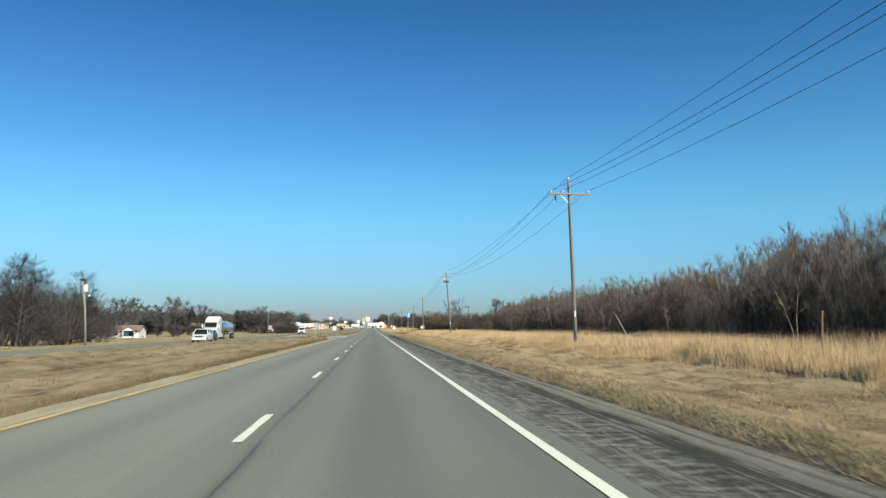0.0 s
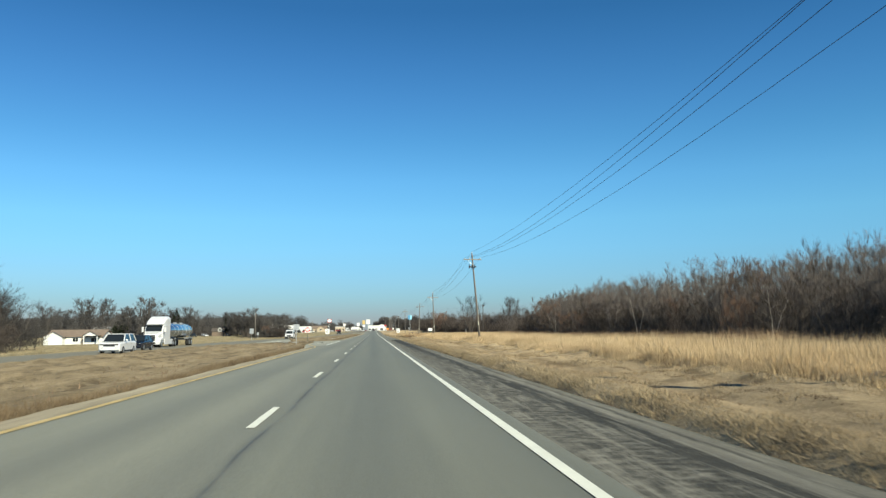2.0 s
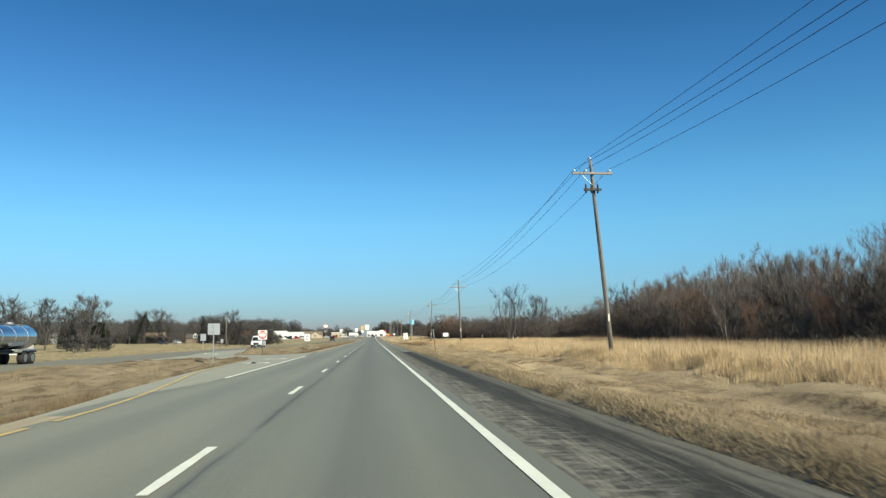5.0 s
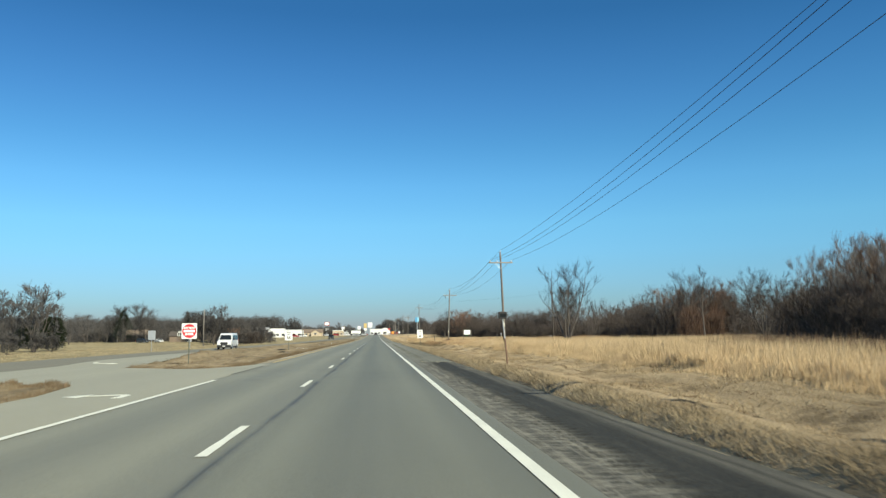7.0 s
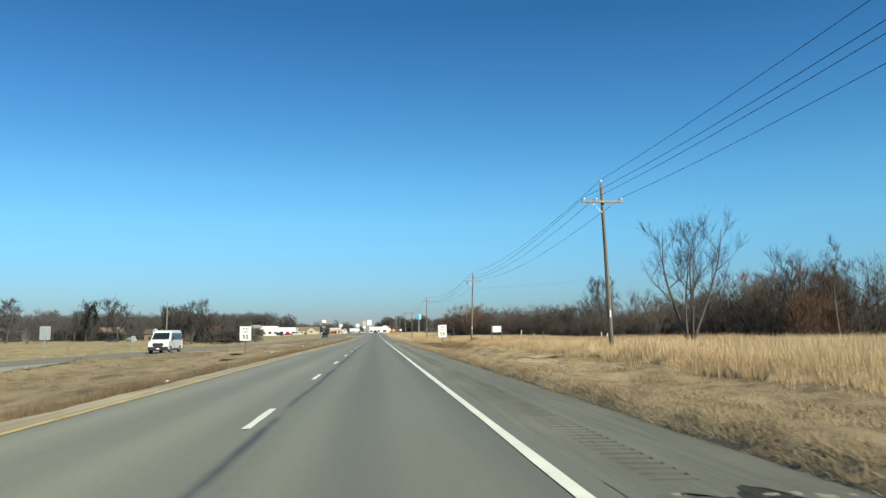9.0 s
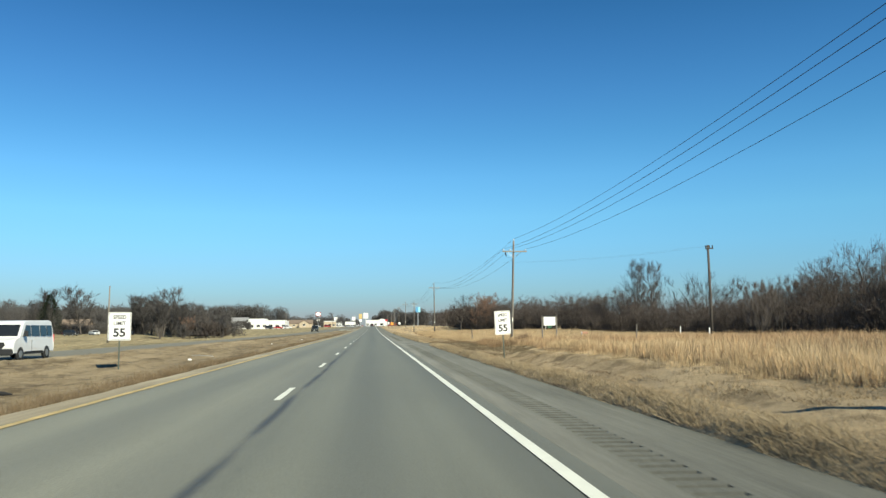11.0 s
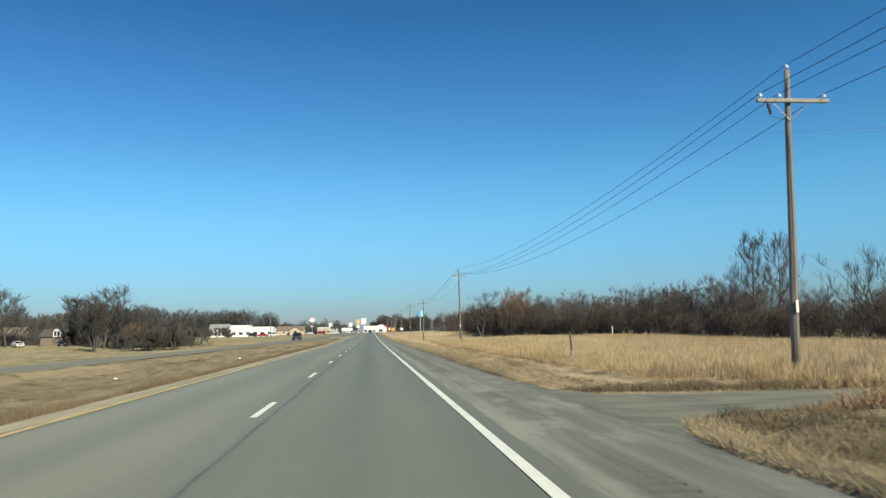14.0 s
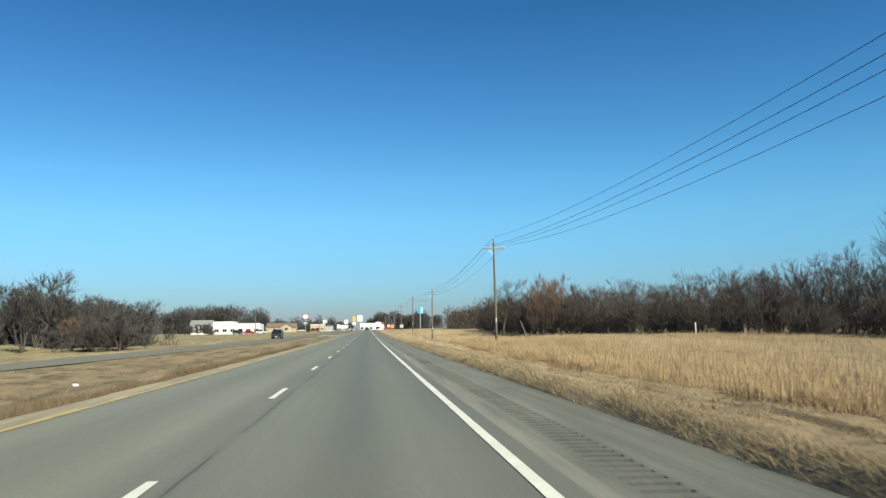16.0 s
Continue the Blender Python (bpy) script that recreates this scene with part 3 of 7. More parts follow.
def value_noise(x, y):
    """Smooth random heights between -1 and 1 over a unit lattice."""
    i, j = np.floor(x).astype(int), np.floor(y).astype(int)
    u, v = smooth01(x - i), smooth01(y - j)
    i0, i1, j0, j1 = i % 256, (i + 1) % 256, j % 256, (j + 1) % 256
    return (LATTICE[i0, j0] * (1 - u) + LATTICE[i1, j0] * u) * (1 - v) + (LATTICE[i0, j1] * (1 - u) + LATTICE[i1, j1] * u) * v


def lump(x, y):
    """Tussocks and long ruts of the grassed ground."""
    far = smooth01((600 - np.abs(y)) / 200)
    return (0.09 * value_noise(x / 0.75, y / 0.95) + 0.085 * value_noise(x / 1.7 + 31, y / 2.4 + 7) + 0.07 * (1 - 2.4 * np.abs(value_noise(x / 1.1 + 90, y / 9.0)))) * far


def ground_z(x, y):
    x, y = np.asarray(x, dtype=float), np.asarray(y, dtype=float)
    gap = np.where(x > 6.2, np.maximum(drive_near(x) - y, y - drive_far(x)), 9.0)
    near = smooth01((x - 6.3) / 1.5) * smooth01(gap / 1.6) + smooth01((-4.3 - x) / 1.5) * smooth01((np.abs(x - opp(y) + 0.3) - 4.9) / 1.5)
    return base_z(x, y) + np.where(paved(x, y), np.where(x > 6.2, -0.06, -0.10), lump(x, y) * near)


xs = np.unique(np.round(np.concatenate([[-4000, -2000, -1000, -600, -400, -300, -220, -170, -140, -120, -105, -92, -80, -70, -60, -52, -46, -41, -37, -34], np.arange(-32, -19.5, 0.8), np.arange(-19.5, -4.5, 0.5), [-4.6, -4.25, -3.96, -3.9, -2, 2, 6.0, 6.12, 6.25], np.arange(6.4, 14, 0.32), np.arange(14, 30, 1.6), [32, 35, 39, 44, 50, 57, 65, 75, 90, 110, 140, 180, 240, 320, 450, 650, 1000, 2000, 4000]]), 3))
ys = np.unique(np.concatenate([[-600, -300, -150, -80], np.arange(-50, 345, 0.55), np.arange(345, 700, 6.0), [720, 760, 800, 860, 930, 1000, 1100, 1250, 1500, 1900, 2500, 3400, 4800]]))
GX, GY = np.meshgrid(xs, ys)
ground_mesh = grid_mesh("ground", GX, GY, ground_z(GX, GY), M_GROUND)
ground_mesh.materials.append(M_LAWN)
ground_mesh.materials.append(M_MEDIAN)
MX, MY = (GX[:-1, :-1] + GX[1:, 1:]) / 2, (GY[:-1, :-1] + GY[1:, 1:]) / 2
ground_mesh.polygons.foreach_set("material_index", np.where(MX < opp(MY) - 4.6, 1, np.where((MX < -3.9) & (MX > opp(MY)), 2, 0)).astype(np.int32).ravel())
tagged(new("ground", ground_mesh), "dry tan winter grass on gently uneven roadside ground", "ground", kind="structure")


def strip(name, xa, xb, ya, yb, material, lift, nx=6, step=3.0):
    """A paved sheet between two x lines (numbers or functions of y), following the land."""
    yy = np.unique(np.concatenate([np.arange(ya, min(yb, 420), step), np.linspace(min(yb, 420), yb, 40)]))
    a = xa(yy) if callable(xa) else np.full_like(yy, xa)
    b = xb(yy) if callable(xb) else np.full_like(yy, xb)
    t = np.linspace(0, 1, nx)
    X = a[:, None] * (1 - t) + b[:, None] * t
    Y = np.repeat(yy[:, None], nx, 1)
    return grid_mesh(name, X, Y, base_z(X, Y) + lift, material)


Y0, Y1 = -45, 1000
road = tagged(new("road", strip("road", -3.95, 3.95, Y0, Y1, M_ROAD, 0.03, 9)), "worn grey asphalt highway lanes with a tarred centre joint", "road", kind="structure")
tagged(new("far_carriageway", strip("far_carriageway", lambda y: opp(y) - 4.1, lambda y: opp(y) + 4.6, Y0, Y1, M_ROAD2, 0.03, 7)), "grey asphalt carriageway for oncoming traffic beyond the median", "road", kind="structure")


def line_mesh(name, xc, w, ya, yb, material, lift=0.040, step=4.0):
    """A painted line with slightly uneven edges."""
    yy = np.arange(ya, yb + 0.01, min(step, (yb - ya) / 2))
    c = xc(yy) if callable(xc) else np.full_like(yy, xc)
    e = 0.006 * np.sin(yy * 5.1) + 0.005 * np.sin(yy * 2.3)
    X = np.stack([c - w / 2 + e, c + w / 2 - e * 0.7], 1)
    Y = np.repeat(yy[:, None], 2, 1)
    return grid_mesh(name, X, Y, base_z(X, Y) + lift, material)


def gravel_left(y):
    return -4.1 + 0.07 * np.sin(y * 0.9) + 0.05 * np.sin(y * 2.3)


for ya, yb in ((Y0, 93), (153, 419)):
    part("gravel_edge", strip("gravel_edge", gravel_left, lambda y: -3.50 + 0.03 * np.sin(y * 1.7), ya, yb, M_GRAVEL_T, 0.034, 7, 0.6), None, road, "pale gravel along the median edge")
part("edge_line", line_mesh("edge_line", 3.62, 0.15, Y0, 900, M_WHITE), None, road, "solid white edge line")
part("median_line", line_mesh("median_line", -3.38, 0.15, Y0, 92, M_YELLOW), None, road, "worn yellow median line")
part("median_line", line_mesh("median_line", lambda y: -3.36 - 2.3 * smooth01((y - 92) / 26), 0.13, 92, 120, M_YELLOW, step=2.0), None, road, "worn yellow line curving into the turn lane")
part("median_line", line_mesh("median_line", -3.38, 0.15, 154, 900, M_YELLOW), None, road, "worn yellow median line")
part("turn_lane_line", line_mesh("turn_lane_line", -3.12, 0.15, 106, 141.4, M_WHITE), None, road, "solid white turn lane line")
part("tar_joint", line_mesh("tar_joint", -3.26, 0.07, 141.6, 150.5, M_TYRE, 0.039, 1.0), None, road, "dark tarred joint")
for i in range(-3, 72):
    part("lane_dash", line_mesh("lane_dash", 0.0, 0.13, i * 12.192, i * 12.192 + 3.048, M_WHITE, step=0.76), None, road)

# the paved turn lane and crossover in the median
cx = np.concatenate([np.linspace(-19.2, -7, 28), np.linspace(-6.8, -3.93, 22)])
CT = np.linspace(0, 1, 40)
CXg = np.repeat(cx[None], 40, 0)
CYg = cross_near(cx)[None] * (1 - CT[:, None]) + cross_far(cx)[None] * CT[:, None]
crossing = tagged(new("median_crossover", grid_mesh("median_crossover", CXg, CYg, base_z(CXg, CYg) + 0.026, M_CROSS)), "pale asphalt turn lane and crossover through the median", "crossover", kind="structure")


fx = np.linspace(-3.93, -9.5, 8)
FX, FT = np.repeat(fx[None], 8, 0), np.linspace(0, 1, 8)[:, None]
FY = (428 + 1.2 * (-3.93 - fx)[None]) * (1 - FT) + (478 - 1.0 * (-3.93 - fx)[None]) * FT
tagged(new("median_crossover_far", grid_mesh("median_crossover_far", FX, FY, base_z(FX, FY) + 0.05, M_CROSS)), "pale asphalt crossover further along the median", "crossover", kind="structure")


part("turn_lane", strip("turn_lane", -3.95, lambda y: -3.95 + 0.75 * smooth01((y - 96) / 8), 96, 152, M_CROSS, 0.035, 4, 1.5), None, crossing, "pale asphalt beside the turn lane line")


def turn_arrow(x, y, turn):
    """A painted left-turn arrow: a stem, a bend and a head."""
    out = [(0.62, -0.85), (0.45, -0.85), (0.45, -0.25), (0.36, -0.08), (0.2, -0.02), (-0.35, -0.02), (-0.35, -0.42), (-0.80, 0.07), (-0.35, 0.5), (-0.35, 0.16), (0.25, 0.16), (0.48, 0.06), (0.6, -0.14)]
    c, s = math.cos(turn), math.sin(turn)
    pts = [(x + 1.2 * (a * c - b * s), y + 1.2 * (a * s + b * c)) for a, b in out]
    z0 = [float(base_z(a, b)) for a, b in pts]
    g = Geo().loft([[(a, b, z + 0.030) for (a, b), z in zip(pts, z0)], [(a, b, z + 0.036) for (a, b), z in zip(pts, z0)]])
    part("turn_arrow", g, M_WHITE, crossing, "painted white left-turn arrow")


turn_arrow(-4.57, 123.4, 0)
turn_arrow(-4.57, 132.1, 0)
turn_arrow(-15.6, 164.5, math.pi)


# right shoulder: rumble grooves are cut into the sheet
def shoulder(name, ya, yb, material, label, grooves, depth=0.03):
    yy = np.arange(ya, yb, 0.05 if depth < 0.02 else 0.025) if grooves else np.concatenate([np.arange(ya, 420, 3.0), np.linspace(420, yb, 40)])
    xx = np.array([3.951, 4.15, 4.3, 4.42, 4.45, 4.67, 4.89, 4.92, 5.2, 5.7, 6.08])
    X, Y = np.meshgrid(xx, yy)
    Z = base_z(X, Y) + 0.03 - 0.012 * (X - 3.95)
    if grooves:
        cut = smooth01((np.sin(2 * math.pi * Y / 0.32) - 0.3) / 0.3) * np.where((X > 4.43) & (X < 4.9), 1, 0)
        broken = 1 - smooth01((Y - 236) / 3) * smooth01((260 - Y) / 3) if depth > 0.02 else smooth01((np.sin(0.21 * Y) + np.sin(0.057 * Y + 1) + 1.1) / 0.8)
        Z = Z - depth * cut * broken * (1 if depth > 0.02 else 0.35 + 0.65 * smooth01((Y - 100) / 25))
    tagged(new(name, grid_mesh(name, X, Y, Z, material, smooth=depth < 0.02)), label, "shoulder", kind="structure")


shoulder("shoulder_old", Y0, 153.95, M_SH_OLD, "dark crumbling asphalt shoulder with gravel drifts and worn rumble grooves", True, 0.016)
shoulder("shoulder_new", 153.8, 300.0, M_SH_NEW, "smooth grey asphalt shoulder with milled rumble grooves", True)
shoulder("shoulder_far", 300.0, 900, M_SH_NEW, "smooth grey asphalt shoulder", False)
# the newer surface ends in ragged tongues, with pale broken scraps before it
tx = np.linspace(3.97, 6.07, 64)
ragged = 153.9 - 0.12 - 0.75 * np.abs(value_noise(tx * 2.7 + 3, tx * 0)) - 0.2 * np.abs(value_noise(tx * 9 + 8, tx * 0 + 2))
TX, TY = np.stack([tx, tx]), np.stack([ragged, np.full_like(tx, 153.97)])
tongue = tagged(new("asphalt_join", grid_mesh("asphalt_join", TX, TY, base_z(TX, TY) + 0.036 - 0.012 * (TX - 3.95), M_SH_NEW)), "ragged end of the newer asphalt shoulder", "shoulder", kind="structure")
scrap_rng = np.random.default_rng(15)
for i in range(16):
    sx, sy = scrap_rng.uniform(4.1, 5.9), 153.4 - abs(scrap_rng.normal(0, 0.55))
    sw, sl, k = scrap_rng.uniform(0.04, 0.15), scrap_rng.uniform(0.02, 0.06), int(scrap_rng.integers(5, 9))
    ring = [(sx + sw * math.cos(2 * math.pi * q / k) * scrap_rng.uniform(0.6, 1.1), sy + sl * math.sin(2 * math.pi * q / k) * scrap_rng.uniform(0.6, 1.1)) for q in range(k)]
    sz = float(base_z(sx, sy)) + 0.03 - 0.012 * (sx - 3.95)
    part("asphalt_scrap", Geo().loft([[(a, b, sz) for a, b in ring], [(sx + (a - sx) * 0.8, sy + (b - sy) * 0.8, sz + 0.014) for a, b in ring]]), M_CROSS, tongue, "pale broken asphalt scrap")
dx = np.concatenate([np.linspace(6.06, 9, 10), np.linspace(10, 58, 20)])
DXg = np.repeat(dx[None], 20, 0)
DT = np.linspace(0, 1, 20)
DYg = drive_near(dx)[None] * (1 - DT[:, None]) + drive_far(dx)[None] * DT[:, None]
tagged(new("field_entrance", grid_mesh("field_entrance", DXg, DYg, base_z(DXg, DYg) + 0.0 - 0.012 * np.minimum(DXg - 3.95, 3), M_GRAVEL)), "pale gravel field entrance with a flared mouth", "driveway", kind="structure")


# ---- grass ----
def blades(name, x, y, h, w, material, label, lean=0.35, seed=1):
    """Many thin three-sided blades, joined; x, y, h, w are arrays."""
    rng = np.random.default_rng(seed)
    n = len(x)
    z = ground_z(x, y) - 0.03
    a = rng.uniform(0, 2 * np.pi, n)
    la = rng.uniform(0, 2 * np.pi, n)
    ll = np.abs(rng.normal(0, lean, n)) * h
    dx, dy = np.cos(a) * w / 2, np.sin(a) * w / 2
    v = np.empty((n, 3, 3))
    v[:, 0] = np.stack([x - dx, y - dy, z], 1)
    v[:, 1] = np.stack([x + dx, y + dy, z], 1)
    v[:, 2] = np.stack([x + np.cos(la) * ll, y + np.sin(la) * ll, z + h], 1)
    f = np.arange(3 * n).reshape(n, 3)
    return tagged(new(name, raw_mesh(name, v.reshape(-1, 3), f, material)), label, "grass", kind="stuff")


def scatter(n, xa, xb, ya, yb, seed):
    rng = np.random.default_rng(seed)
    x, y = rng.uniform(xa, xb, n), rng.uniform(ya, yb, n)
    return x, y, rng


def keep_off(x, y, *more):
    ok = ~paved(x, y)
    return [q[ok] for q in (x, y, *more)]


# mown verge: patchy mats of short blades
x, y, rng = scatter(430000, 6.3, 14.5, -8, 330, 11)
patch = value_noise(x / 0.9 + 5, y / 1.6) + 0.7 * value_noise(x / 2.4, y / 5.0 + 50)
h = rng.uniform(0.035, 0.135, len(x)) * (0.75 + 0.75 * np.clip(patch, -0.75, 1))
x, y, h = [q[patch > -0.55] for q in (x, y, h)]
x, y, h = keep_off(x, y, h)
blades("verge_grass", x, y, h, 0.010 + h * 0.11, M_BLADE, "short mown tan grass of the verge", 1.4, 12)
# matted banks along the pavement edges
x, y, rng = scatter(260000, 0, 1, -8, 345, 13)
x = 6.13 + 0.07 * np.sin(y * 1.3) * np.sin(y * 0.41) + np.abs(rng.normal(0, 0.42, len(x)))
h = rng.uniform(0.05, 0.15, len(x)) * np.clip(1.2 - (x - 6.1) * 0.6, 0.4, 1) * (1 + 0.45 * value_noise(x * 2, y * 0.8) + 0.25 * value_noise(x * 0, y * 3))
x, y, h = keep_off(x, y, h)
blades("edge_tufts", x, y, h, 0.007 + h * 0.05, M_BANK, "matted dry grass bank hanging over the shoulder edge", 1.3, 14)
x, y, rng = scatter(60000, 0, 1, -8, 345, 15)
x = -4.12 - np.abs(rng.normal(0, 0.4, len(x)))
h = rng.uniform(0.04, 0.12, len(x)) * (1 + 0.4 * value_noise(x * 2, y * 0.7))
x, y, h = keep_off(x, y, h)
blades("edge_tufts", x, y, h, 0.010 + h * 0.06, M_DULL, "dry matted grass along the median edge", 0.8, 16)
# a rough brown fringe stands along the median's edge
x, y, rng = scatter(80000, 0, 1, -8, 345, 43)
x = -4.25 - np.abs(rng.normal(0.35, 0.3, len(x))) + 0.12 * value_noise(y / 2.0, y * 0 + 9)
h = rng.uniform(0.08, 0.24, len(x)) * (1 + 0.45 * value_noise(x, y / 1.6) + 0.3 * value_noise(x * 0, y / 6.0 + 4))
x, y, h = keep_off(x, y, h)
blades("median_fringe", x, y, h, 0.010 + h * 0.05, M_FRINGE, "rough brown uncut grass along the median edge", 0.55, 44)
# dead thatch along the old ruts, and coloured in as shade under the bank
x, y, rng = scatter(24000, 0, 1, -8, 345, 35)
x = 6.11 + 0.06 * np.sin(y * 1.3) * np.sin(y * 0.41) + np.abs(rng.normal(0, 0.045, len(x)))
h = rng.uniform(0.02, 0.055, len(x)) * (1 + 0.5 * value_noise(y * 0.5, y * 0 + 3))
x, y, h = keep_off(x, y, h)
blades("edge_thatch", x, y, h, 0.012 + h * 0.1, M_WEED, "dark thatch blades colouring in the bank's shade along the shoulder edge", 0.9, 36)
for off, seed in ((7.75, 37), (9.4, 39), (11.0, 41)):
    x, y, rng = scatter(26000, 0, 1, -8, 340, seed)
    x = off + 0.35 * value_noise(y / 16.0, y * 0 + seed) + rng.normal(0, 0.09, len(x))
    ok = value_noise(x / 0.8 + seed, y / 3.0) > 0.05
    x, y = x[ok], y[ok]
    h = rng.uniform(0.02, 0.09, len(x))
    x, y, h = keep_off(x, y, h)
    blades("rut_thatch", x, y, h, 0.014 + h * 0.15, M_WEED, "dead brown grass along an old wheel rut", 1.3, seed + 1)
# a darker, rougher fringe round the median noses
nose = []
for ya, yb, edge, side in ((112, 138, cross_near, -1), (138, 148, cross_near, -1), (149, 200, cross_far, 1)):
    xx = np.linspace(-19, -4.6, 700)
    yy = edge(xx)
    ok = (yy > ya) & (yy < yb)
    for k in range(14):
        nose.append(np.stack([xx[ok], yy[ok] + side * 0.05], 1))
nose = np.concatenate(nose)
rng = np.random.default_rng(27)
x, y = nose[:, 0] + rng.normal(0, 0.25, len(nose)) - 0.2, nose[:, 1] + rng.normal(0, 0.4, len(nose))
h = rng.uniform(0.06, 0.2, len(x))
x, y, h = keep_off(x, y, h)
blades("nose_grass", x, y, h, 0.012 + h * 0.06, M_FRINGE, "rough brown grass round the median noses", 0.6, 28)
x, y, rng = scatter(190000, -20, -4.2, -5, 345, 17)
patch = value_noise(x / 1.3 + 9, y / 2.2) + 0.7 * value_noise(x / 3.0, y / 8.0 + 20)
h = rng.uniform(0.03, 0.10, len(x)) * (0.75 + 0.55 * np.clip(patch, -0.8, 1))
x, y, h = keep_off(x, y, h)
blades("median_grass", x, y, h, 0.012 + h * 0.13, M_DULL, "short dry tan grass of the median", 1.1, 18)
x, y, rng = scatter(5200, -17, -6, -5, 330, 29)
ok = value_noise(x / 2.2 + 3, y / 6.0 + 80) > 0.42
x, y = x[ok], y[ok]
h = rng.uniform(0.1, 0.28, len(x))
x, y, h = keep_off(x, y, h)
blades("median_weeds", x, y, h, 0.03 + h * 0.12, M_WEED, "patches of dead brown weeds in the median", 0.7, 30)
x, y, rng = scatter(60000, -75, -28, 20, 420, 19)
h = rng.uniform(0.05, 0.16, len(x))
x, y, h = keep_off(x, y, h)
blades("field_grass", x, y, h, 0.03 + h * 0.2, M_BLADE, "dry grass of the field beyond the far carriageway", 1.0, 20)


# tall dry grass before the woods
def tall_front(y):
    return np.interp(y, [-20, 60, 150, 190, 215, 232, 262, 300, 350], [13.6, 13.4, 13.2, 13.0, 13.1, 13.3, 12.0, 11.2, 11.5])


def wood_edge(y):
    return np.interp(y, [-60, 150, 166, 186, 300, 345, 385, 405, 440, 470], [27, 27.5, 30, 47, 50, 46, 35, 30, 27.5, 34])


def trodden(x, y):
    """Short growth round the fence post."""
    return np.where((x > 10.5) & (x < 15.2) & (y > 267 - (x - 12)) & (y < 278.3), 0.38, 1.0)


x, y, rng = scatter(480000, 0, 1, -6, 352, 21)
x = tall_front(y) + (wood_edge(y) + 1 - tall_front(y)) * rng.uniform(0, 1, len(x)) ** 3.3 + rng.normal(0, 0.25, len(x)) + 0.35 * value_noise(y / 3.0, y * 0) + 0.3 * value_noise(y / 0.9, y * 0 + 5)
clump = 0.78 + 0.2 * value_noise(x / 0.5, y / 0.8) + 0.14 * value_noise(x / 2, y / 4 + 11)
h = rng.uniform(0.7, 1.12, len(x)) * clump * np.interp(y, [-10, 190, 215, 232, 352], [0.96, 0.98, 0.80, 0.60, 0.58]) * trodden(x, y)
h *= np.clip(0.55 + (x - tall_front(y)) * 0.6, 0.3, 1)
x, y, h = keep_off(x, y, h)
duller = y + 9 * value_noise(x / 4.0, y / 9.0 + 31) > 226
blades("tall_grass", x[~duller], y[~duller], h[~duller], 0.014 + 0.013 * h[~duller], M_TALL, "tall straw-coloured dry grass before the woods", 0.3, 22)
blades("tall_grass", x[duller], y[duller], h[duller], 0.014 + 0.013 * h[duller], M_GOLD, "tall golden-brown dry grass of the field", 0.3, 48)
x, y, rng = scatter(110000, 0, 1, -6, 352, 33)
x = tall_front(y) + 0.2 + np.abs(rng.normal(0, 1.6, len(x))) + 0.35 * value_noise(y / 3.0, y * 0)
h = rng.uniform(0.25, 0.62, len(x)) * trodden(x, y)
x, y, h = keep_off(x, y, h)
duller = y + 9 * value_noise(x / 4.0, y / 9.0 + 31) > 226
blades("tall_grass", x[~duller], y[~duller], h[~duller], 0.02 + 0.03 * h[~duller], M_TALL, "shorter straw blades filling the tall dry grass", 0.4, 34)
blades("tall_grass", x[duller], y[duller], h[duller], 0.02 + 0.03 * h[duller], M_GOLD, "shorter golden-brown blades filling the field grass", 0.4, 50)
# these brown blades are thatch and also stand in for the foot shadow
x, y, rng = scatter(42000, 0, 1, -6, 352, 25)
x = tall_front(y) - 0.15 + np.abs(rng.normal(0, 0.35, len(x))) + 0.35 * value_noise(y / 3.0, y * 0)
h = rng.uniform(0.08, 0.22, len(x))
x, y, h = keep_off(x, y, h)
blades("thatch", x, y, h, 0.018 + 0.02 * h, M_WEED, "brown broken thatch and coloured-in shade at the foot of the tall grass", 0.6, 26)
x, y, rng = scatter(60000, 0, 1, -6, 172, 31)
x = wood_edge(y) - 6.5 + 8 * rng.uniform(0, 1, len(x)) ** 0.7
h = rng.uniform(0.4, 1.0, len(x)) * (1 + 0.35 * value_noise(x / 2, y / 3))
blades("dead_weeds", x, y, h, 0.02 + 0.014 * h, M_WEED, "dead brown weeds between the grass and the woods", 0.2, 32)
x, y, rng = scatter(60000, 12.9, 34, 196, 243, 45)
ok = value_noise(x / 3.0 + 2, y / 5.0) > -0.35
x, y = x[ok], y[ok]
h = rng.uniform(0.35, 0.85, len(x)) * (1 + 0.25 * value_noise(x, y))
x, y, h = keep_off(x, y, h)
blades("russet_grass", x, y, h, 0.016 + 0.014 * h, M_RUSSET, "tall russet-brown dead growth among the straw grass", 0.35, 46)
# rough uncut grass round the mouth of the field drive
x, y, rng = scatter(52000, 6.5, 13.6, 226, 243.6, 83)
rough = value_noise(x / 0.8 + 7, y / 1.3) + 0.6 * value_noise(x / 2.5, y / 4.0 + 60)
h = rng.uniform(0.05, 0.2, len(x)) * np.clip(0.9 + 0.6 * rough, 0.3, 1.7) * np.clip((x - 6.2) * 1.2, 0.4, 1) * np.clip((y - 222) / 12, 0.4, 1)
x, y, h = keep_off(x, y, h)
blades("rough_grass", x, y, h, 0.009 + h * 0.06, M_DULL, "rough uncut dull grass beside the field drive", 0.8, 84)
x, y, rng = scatter(30000, 6.9, 30, 247.4, 249.6, 85)
h = rng.uniform(0.05, 0.24, len(x)) * (1 + 0.4 * value_noise(x / 1.2, y / 0.7))
